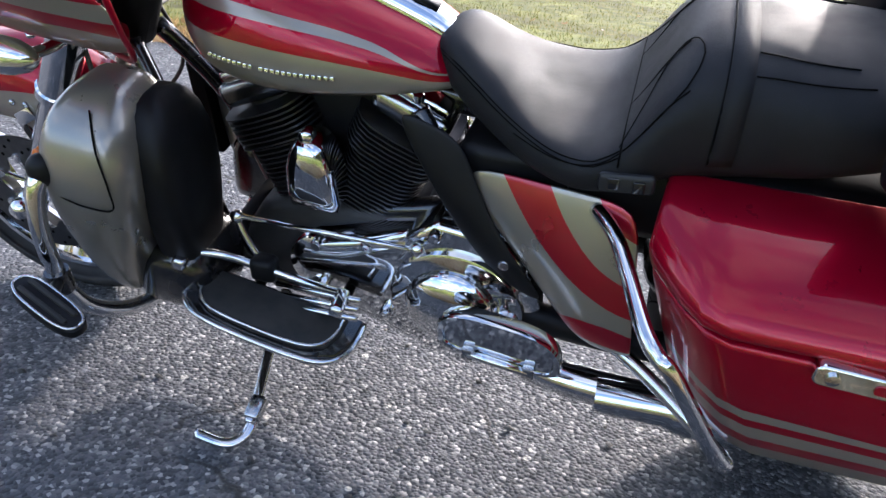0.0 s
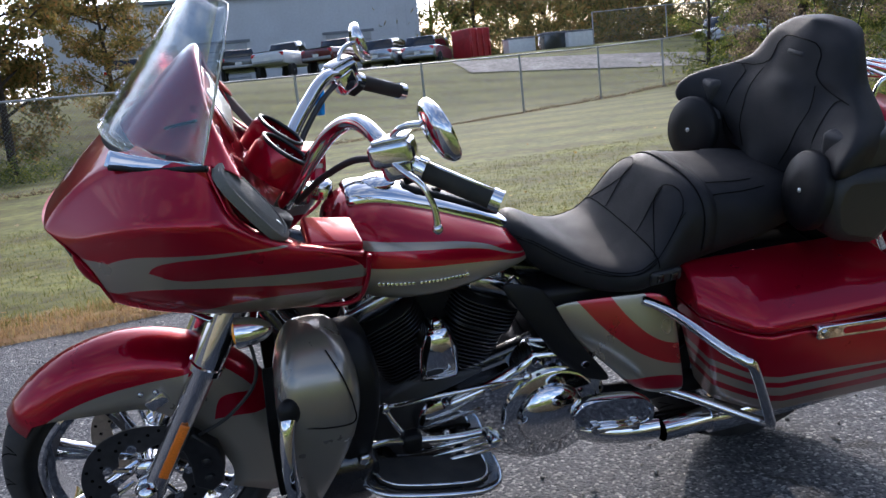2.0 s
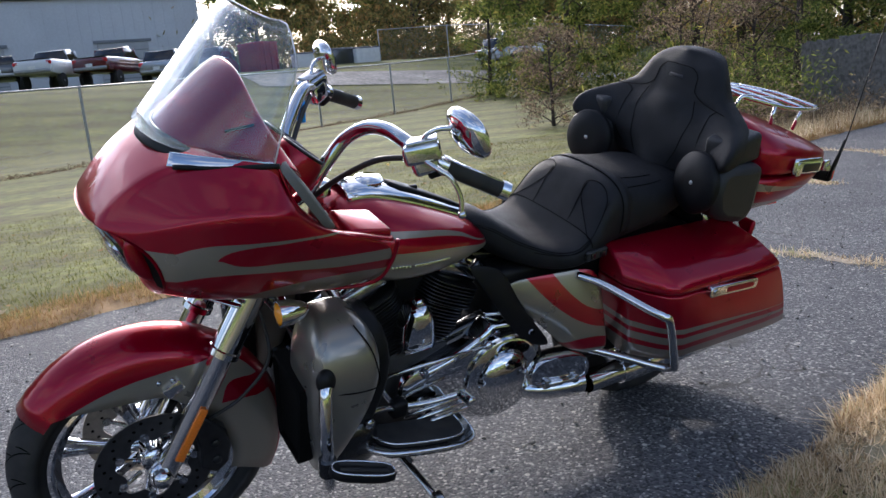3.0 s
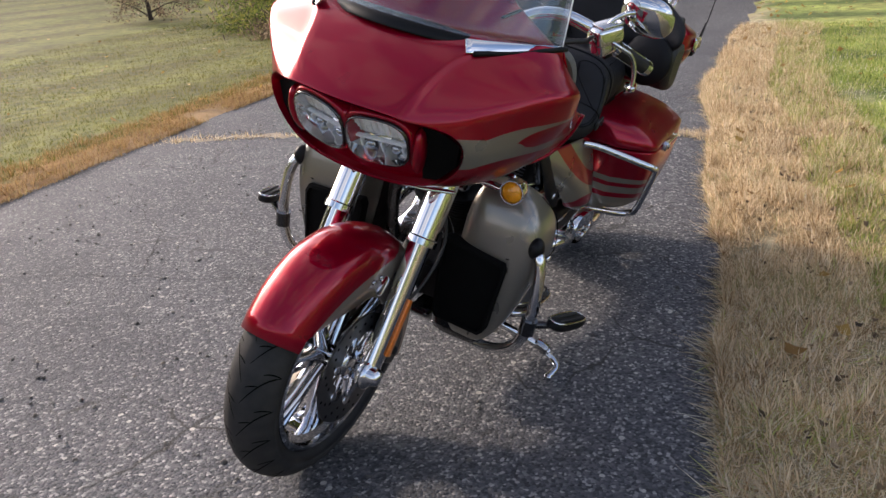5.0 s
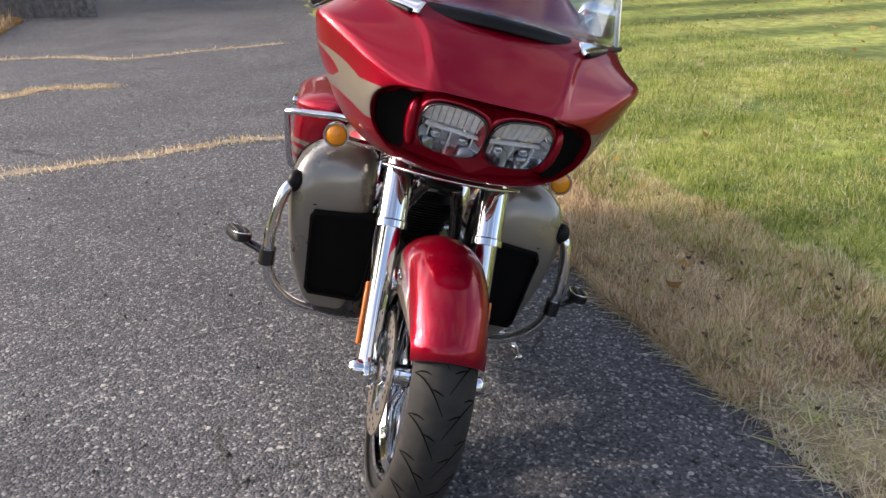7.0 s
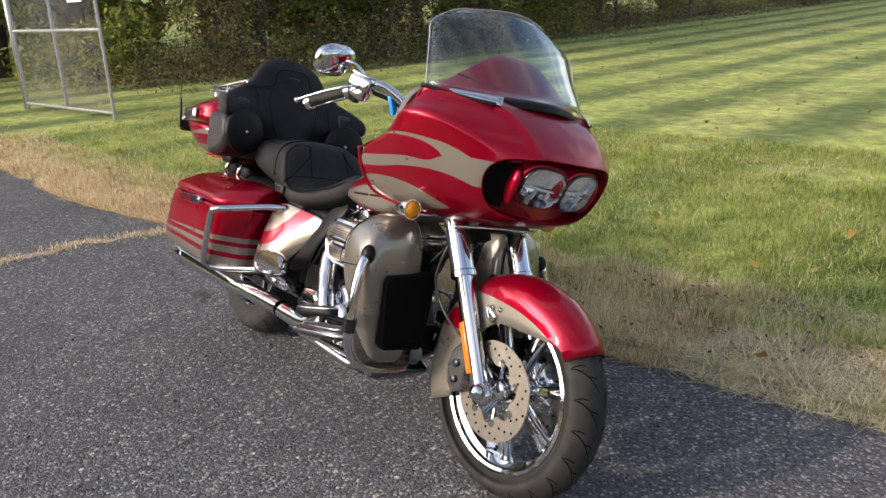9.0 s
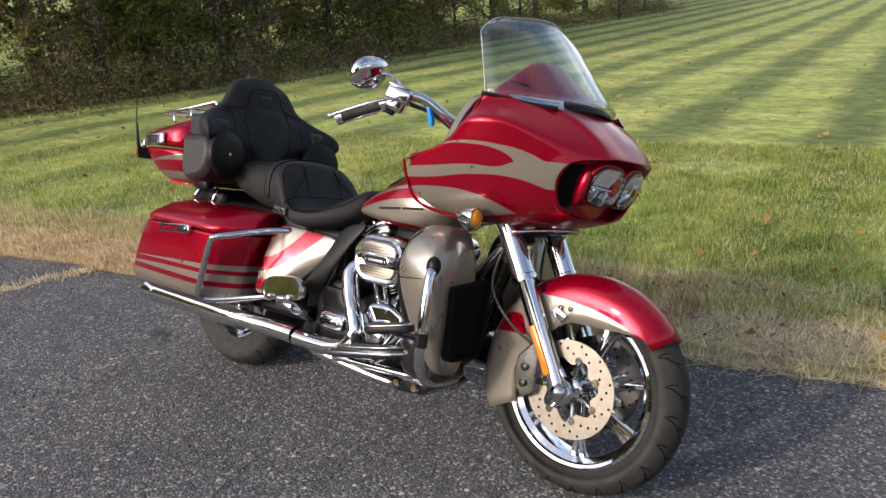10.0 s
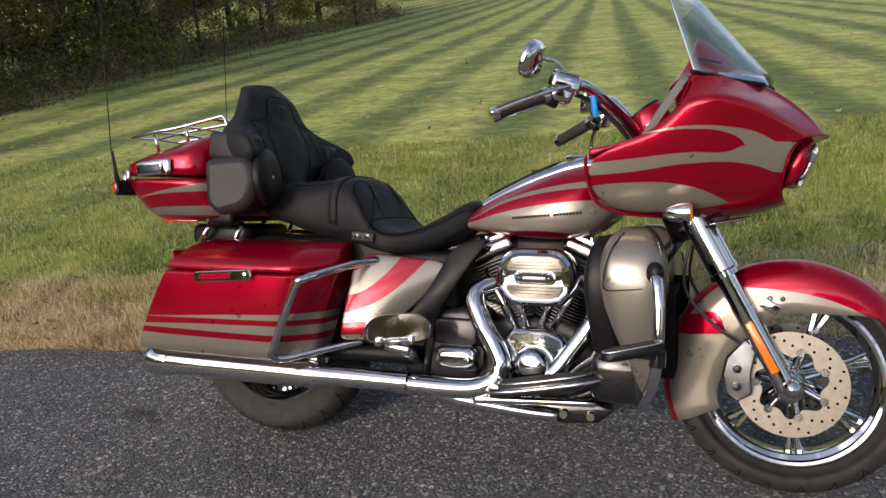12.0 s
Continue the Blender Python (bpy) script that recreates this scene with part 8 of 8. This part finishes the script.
def car(x, y, z, turn_deg, material, label, truck=False, scale=1.0):
    """A parked vehicle: body, cabin glass, wheels, lamps, bumpers; nose along its own x."""
    top = tagged(new("pickup_truck" if truck else "car"), label, "truck" if truck else "car", "vehicles in the lot")
    def section(xx, w, z0, z1, tuck):
        return [(xx, -w, z0), (xx, -w * 1.02, z0 + (z1 - z0) * 0.55), (xx, -w * tuck, z1), (xx, w * tuck, z1), (xx, w * 1.02, z0 + (z1 - z0) * 0.55), (xx, w, z0)]
    up = 0.28 if truck else 0.0
    body = [section(-2.35, 0.78, 0.55 + up, 0.88 + up, 0.92), section(-2.3, 0.88, 0.40 + up, 1.0 + up, 0.94), section(-1.2, 0.92, 0.32 + up, 1.02 + up, 0.95), section(0.6, 0.92, 0.30 + up, 1.0 + up, 0.95),
            section(1.3, 0.91, 0.32 + up, 0.94 + up, 0.93), section(2.15, 0.86, 0.38 + up, 0.82 + up, 0.90), section(2.32, 0.72, 0.48 + up, 0.72 + up, 0.9)]
    part("body", loft(body), material, top, bevel=0.05)
    xa, xb = (-0.55, 1.15) if truck else (-1.9, 1.2)
    cab = [section(xa, 0.80, 0.98 + up, 1.0 + up, 0.95), section(xa + 0.18, 0.78, 0.99 + up, 1.48 + up, 0.84), section((xa + xb) / 2, 0.80, 0.99 + up, 1.56 + up, 0.84), section(xb - 0.62, 0.79, 0.99 + up, 1.50 + up, 0.84), section(xb, 0.78, 0.94 + up, 0.97 + up, 0.95)]
    part("glasshouse", loft(cab), "car_glass", top, bevel=0.03)
    part("roof", loft([section(xa + 0.22, 0.66, 1.47 + up, 1.50 + up, 0.95), section((xa + xb) / 2, 0.68, 1.54 + up, 1.585 + up, 0.95), section(xb - 0.68, 0.66, 1.48 + up, 1.515 + up, 0.95)]), material, top, bevel=0.02)
    for s in (1, -1):
        for xx in (xa + 0.2, (xa + xb) / 2, xb - 0.4):
            part("pillar", tube([(xx - 0.05, s * 0.80, 1.0 + up), (xx, s * 0.685, 1.50 + up)], 0.04, 6, 1), material, top)
    for s in (1, -1):
        for xx in (-1.45, 1.42):
            wh = part("wheel", lathe([(0.2, -0.1), (0.33, -0.1), (0.35, -0.06), (0.35, 0.06), (0.33, 0.1), (0.2, 0.1)], (xx, s * 0.84, 0.35), seg=20), "car_rubber", top, auto=40)
            part("rim", lathe([(0.2, -0.07), (0.2, 0.07), (0.05, 0.09), (0.05, -0.09)], (xx, s * 0.86, 0.35), seg=14), "galvanised", wh, auto=40)
        part("tail_lamp", rbox((-2.30, s * 0.74, 0.86 + up), (0.10, 0.22, 0.18), 0.03), "red_lens", top, auto=40)
        part("head_lamp", rbox((2.18, s * 0.66, 0.70 + up), (0.14, 0.30, 0.13), 0.03), "silver_label", top, auto=40)
    part("bumper", rbox((-2.36, 0, 0.52 + up), (0.12, 1.60, 0.16), 0.04), "galvanised" if truck else material, top, auto=40)
    part("plate", rbox((-2.425, 0, 0.66 + up), (0.01, 0.32, 0.15), 0.0), "sign_white", top, smooth=False)
    if truck:
        part("bed_floor", rbox((-1.45, 0, 1.03 + up), (1.65, 1.50, 0.03), 0.0), "car_black", top, smooth=False)
    top.matrix_world = Matrix.Translation((x, y, z)) @ pose(0, 0, 0, 0, 0, turn_deg) @ Matrix.Scale(scale, 4)
    return top


for x, y, dz, a, m_, lab, tr in ((4.9, -39.2, 0.0, -82, "car_white", "white car parked before the grey building", False), (2.4, -40.0, 0.0, -86, "car_black", "black pickup parked tail outward", True),
                                (-3.0, -40.0, 0.0, -118, "car_white", "white pickup truck parked in the lot", True), (-0.6, -41.5, 0.0, -92, "car_grey", "dark grey pickup parked by the wall", True),
                                (-5.6, -39.8, -0.05, -125, "car_maroon", "dark maroon pickup parked in the lot", True), (-8.3, -39.6, -0.1, -120, "car_silver", "silver sedan parked in a row", False),
                                (-10.4, -39.4, -0.12, -120, "car_silver", "silver car parked in a row", False), (-28.0, -36.5, -0.9, 160, "car_white", "white car on the far lane", False),
                                (-24.5, -33.0, -1.0, 200, "car_silver", "silver car on the far lane", False)):
    car(x, y, lawn_height(x, y) + 0.02 if dz < -0.15 else LOT_Z + dz, a, m_, lab, tr)
red = tagged(new("shipping_container"), "bright red steel container by the lot", "container")
part("body", rbox((-12.6, -39.2, LOT_Z + 0.75), (1.35, 1.6, 1.7), 0.03, turn(0, 0, 20)), "lot_red", red, smooth=False)
for k in range(4):
    part("corrugation", tube([(-13.40 + 0.36 * k, -38.60 + 0.13 * k, LOT_Z - 0.05), (-13.40 + 0.36 * k, -38.60 + 0.13 * k, LOT_Z + 1.55)], 0.04, 6, 1), "lot_red", red)
for x, y, w, h, mm_, nm in ((-15.2, -39.0, 1.5, 1.1, "sign_white", "white crate stack"), (-16.9, -38.6, 1.2, 1.2, "car_grey", "dark machine under a cover"), (-18.2, -38.2, 1.4, 1.15, "sign_white", "white utility box")):
    crate = tagged(new("storage_crate"), nm + " at the edge of the lot", "crate")
    part("box", rbox((x, y, LOT_Z + h / 2 - 0.25), (w, 1.0, h), 0.04), mm_, crate, auto=40)
    part("lid", rbox((x, y, LOT_Z + h - 0.22), (w + 0.06, 1.06, 0.08), 0.02), "roof_trim", crate, auto=40)

# gravel lane along the lot
lane = bmesh.new()
prev = None
for i in range(24):
    x = -10 - 1.6 * i
    yc = -32.5 + 0.25 * i + 0.012 * max(0, i - 8) ** 2
    pair = [lane.verts.new((x, yc + w, lawn_height(x, yc + w) + 0.03)) for w in (-1.6, -0.5, 0.5, 1.6)]
    if prev:
        for k in range(3):
            lane.faces.new((prev[k], prev[k + 1], pair[k + 1], pair[k]))
    prev = pair
ground_mat("gravel", (0.28, 0.255, 0.23), (0.21, 0.195, 0.175), (0.34, 0.31, 0.28), 0.8, 14, 0.4)
tagged(part("gravel_lane", lane, "gravel"), "pale gravel lane below the lot", "lane", kind="structure")

# ---- cracks and grown-in joints of the drive ----
mat("crack_dirt", (0.028, 0.026, 0.024), rough=0.95, var=0.4, scale=40)
mat("joint_dirt", (0.36, 0.30, 0.22), rough=0.95, var=0.4, scale=14)


def ribbon(pts, w, z, wob, seed, bm=None):
    bm = bm or bmesh.new()
    line, prev = catmull([(x, y, 0) for x, y in pts], 14), None
    for i, p in enumerate(line):
        d = (line[min(i + 1, len(line) - 1)] - line[max(i - 1, 0)]).normalized()
        nrm = Vector((-d.y, d.x, 0))
        o = nrm * wob * noise.noise((p.x * 5, p.y * 5, seed)) + nrm * wob * 0.5 * noise.noise((p.x * 23, p.y * 23, seed))
        ww = w * (0.35 + 0.9 * abs(noise.noise((p.x * 7, p.y * 7, seed + 9))) + (0.3 if i % 3 else 0))
        pair = [bm.verts.new(p + o + nrm * ww * k + Vector((0, 0, z))) for k in (-0.5, 0.5)]
        if prev:
            bm.faces.new((prev[0], prev[1], pair[1], pair[0]))
        prev = pair
    return bm


CRACKS = [[(-0.30, -3.0), (-0.50, -2.2), (-0.73, -1.44), (-0.80, -1.17), (-0.88, -0.8), (-0.95, -0.4)], [(-0.70, -1.5), (-1.2, -1.9), (-1.6, -2.6)], [(-2.2, -3.2), (-2.5, -2.4), (-2.4, -1.7), (-2.7, -1.2)],
          [(1.4, -2.4), (1.2, -1.6), (1.5, -1.0)]]
for i, c in enumerate(CRACKS):
    tagged(part("asphalt_crack", ribbon(c, 0.005, 0.003, 0.05, 3.0 + i), "crack_dirt", smooth=False), "thin dark crack in the asphalt", "crack", kind="structure")
JOINTS = [[(-2.75, -3.4), (-3.15, -2.45), (-3.45, -1.55), (-3.70, -0.95), (-3.80, -0.3), (-3.65, 0.30)], [(-8.0, -5.0), (-8.5, -4.4), (-8.5, -3.4), (-8.1, -2.7), (-8.4, -2.0), (-8.8, -0.9)],
          [(-5.6, -3.9), (-5.9, -3.2), (-6.3, -2.9), (-6.2, -2.3)]]
for i, c in enumerate(JOINTS):
    tagged(part("grown_joint", ribbon(c, 0.12, 0.003, 0.10, 20.0 + i), "joint_dirt", smooth=False), "sandy joint with dead grass in the asphalt", "joint", kind="structure")


# ---- grass, leaves ----
def blades(xy, height, width, lean, zoff=0.0):
    n = len(xy)
    z = np.array([max(lawn_height(x, y), -0.004) for x, y in xy]) + zoff
    a = RNG.uniform(0, 2 * np.pi, n)
    tuft = np.array([noise.noise((x * 4.3, y * 4.3, 2.0)) + 0.6 * noise.noise((x * 13, y * 13, 5.0)) for x, y in xy])
    h = height * RNG.uniform(0.45, 1.25, n) * np.clip(1.0 + 0.75 * tuft, 0.35, 1.8)
    w = width * RNG.uniform(0.6, 1.3, n)
    la, lr = RNG.uniform(0, 2 * np.pi, n), lean * h * RNG.uniform(0.1, 1.3, n)
    base = np.column_stack([xy, z - 0.004])
    side = np.column_stack([np.cos(a) * w / 2, np.sin(a) * w / 2, np.zeros(n)])
    tip = base + np.column_stack([np.cos(la) * lr, np.sin(la) * lr, np.sqrt(np.maximum(h * h - np.minimum(lr, 0.95 * h) ** 2, 1e-6))])
    v = np.stack([base - side, base + side, tip], 1).reshape(-1, 3)
    return v, np.arange(3 * n).reshape(-1, 3)


def strip(n, x0, x1, d0, d1, side, falloff=1.0, bias=0.0):
    """Points at distance d0 to d1 outside the drive's edge; more of them near the middle of the drive's length."""
    x = RNG.normal(bias, (x1 - x0) / 3.2, n) if bias else RNG.uniform(x0, x1, n)
    x = np.where((x < x0) | (x > x1), RNG.uniform(x0, x1, n), x)
    d = d0 + (d1 - d0) * RNG.uniform(0, 1, n) ** falloff
    e = np.array([edge_left(q) if side > 0 else edge_right(q) for q in x])
    return np.column_stack([x, e + side * d])


def field(name, xy, material, label, h, w, lean, category="grass"):
    v, f = blades(xy, h, w, lean)
    return tagged(mesh_np(name, v, f, material), label, category, kind="stuff")


def clumpy(xy, scale, cut, seed):
    keep = np.array([noise.noise((p[0] * scale, p[1] * scale, seed)) + 0.35 * noise.noise((p[0] * scale * 4, p[1] * scale * 4, seed)) for p in xy]) + RNG.normal(0, 0.12, len(xy)) > cut
    return xy[keep]


field("dry_grass", clumpy(strip(120000, -9.5, -0.2, -0.09, 0.85, 1, 1.35, -1.6), 1.8, -0.45, 1.0), "dry_blades", "dead straw-coloured grass along the drive", 0.065, 0.0055, 1.35)
field("withered_grass", clumpy(strip(100000, -1.2, 7.5, -0.10, 0.95, 1, 1.1), 2.2, -0.75, 6.0), "withered_blades", "withered brown and olive grass along the drive", 0.058, 0.0062, 1.9)
field("lawn_grass", clumpy(strip(250000, -9.5, 4.5, 0.42, 4.8, 1, 1.25, -1.0), 1.2, -0.42, 4.0), "green_blades", "short green lawn grass", 0.058, 0.0062, 1.0)
field("thatch", clumpy(strip(60000, -7.0, 4.5, 0.3, 4.5, 1, 1.3), 1.6, 0.02, 17.0), "withered_blades", "dry thatch among the green lawn grass", 0.05, 0.006, 1.6)
field("dry_grass", clumpy(strip(50000, -14, 3, -0.05, 0.55, -1, 1.2), 1.7, -0.3, 11.0), "edge_blades", "orange-brown dead grass along the drive", 0.06, 0.0055, 0.9)
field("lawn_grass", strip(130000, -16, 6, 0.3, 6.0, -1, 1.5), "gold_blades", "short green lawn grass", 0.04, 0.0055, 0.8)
# tall straw beside the barrier and dead patches on the drive
n = 2600
xy = np.column_stack([RNG.uniform(-13.2, -7.6, n), np.zeros(n)])
xy[:, 1] = -3.05 + EDGE_SLOPE * xy[:, 0] - np.abs(RNG.normal(0.35, 0.45, n))
field("tall_straw", xy, "dry_blades", "tall pale straw beside the drive's end", 0.26, 0.008, 0.45)
for c in JOINTS:
    line = np.array([tuple(p)[:2] for p in catmull([(x, y, 0) for x, y in c], 10)])
    pick = RNG.integers(0, len(line), 2600)
    xy = line[pick] + RNG.normal(0, 0.045, (2600, 2)) + 0.05 * RNG.normal(size=(2600, 2)) * (RNG.uniform(size=(2600, 1)) > 0.7)
    v, f = blades(xy, 0.045, 0.006, 1.2, 0.006)
    tagged(mesh_np("joint_grass", v, f, "dry_blades"), "dead grass growing in the joint", "grass", kind="stuff")


def leaf_litter(xy, size):
    n = len(xy)
    z = np.array([max(lawn_height(x, y), 0.0) for x, y in xy]) + RNG.uniform(0.012, 0.05, n)
    a = RNG.uniform(0, 2 * np.pi, n)
    t = RNG.normal(0, 0.35, (n, 2))
    s = size * RNG.uniform(0.5, 1.3, n)
    c = np.column_stack([xy, z])
    out = []
    for ang, r, up in ((0, 1.0, 0.25), (1.1, 0.55, 0.0), (2.2, 0.75, 0.2), (3.14, 0.55, -0.05), (4.1, 0.75, 0.2), (5.2, 0.55, 0.0)):
        dx, dy = np.cos(a + ang) * s * r, np.sin(a + ang) * s * r
        out.append(c + np.column_stack([dx, dy, up * s + t[:, 0] * dx + t[:, 1] * dy]))
    v = np.stack(out, 1).reshape(-1, 3)
    return v, np.arange(6 * n).reshape(-1, 6)


xy = np.concatenate([strip(620, -12, 5, 0.05, 9, 1, 1.5), strip(150, -12, 4, 0.1, 8, -1, 1.4), strip(500, -16, 9, 6, 22, 1, 1.0)])
v, f = leaf_litter(xy, 0.035)
crumbs = leaf_litter(strip(800, -5, 4, 0.0, 0.75, 1, 1.0), 0.013)
tagged(mesh_np("leaf_crumbs", crumbs[0], crumbs[1], "leaves_brown"), "brown crumbled leaves in the dead grass", "leaves", kind="stuff")
tagged(mesh_np("fallen_leaves", v, f, "fallen_leaf"), "curled yellow and tan fallen leaves", "leaves", kind="stuff")

# loose stones and chips on the drive
n = 2600
xy = np.column_stack([RNG.uniform(-6, 3.0, n), RNG.uniform(-2.9, 1.0, n)])
xy[:, 1] += EDGE_SLOPE * xy[:, 0]
s = 0.004 * RNG.uniform(0.5, 1.8, n) ** 1.6
off = RNG.normal(size=(n, 6, 3)) * 0.15
octa = np.array([(1, 0, 0), (0, 1, 0), (-1, 0, 0), (0, -1, 0), (0, 0, 0.7), (0, 0, -0.4)])
v = (np.column_stack([xy, 0.001 + s * 0.3])[:, None, :] + (octa[None] + off) * s[:, None, None]).reshape(-1, 3)
tri = np.array([(0, 1, 4), (1, 2, 4), (2, 3, 4), (3, 0, 4), (1, 0, 5), (2, 1, 5), (3, 2, 5), (0, 3, 5)])
f = (tri[None] + 6 * np.arange(n)[:, None, None]).reshape(-1, 3)
leaf_mat("stone_chip", [(0.0, (0.10, 0.10, 0.10)), (0.5, (0.18, 0.175, 0.165)), (0.85, (0.30, 0.285, 0.26)), (1.0, (0.5, 0.48, 0.44))], 0.8)
tagged(mesh_np("loose_stones", v, f, "stone_chip"), "loose grey stone chips on the asphalt", "gravel", kind="stuff")
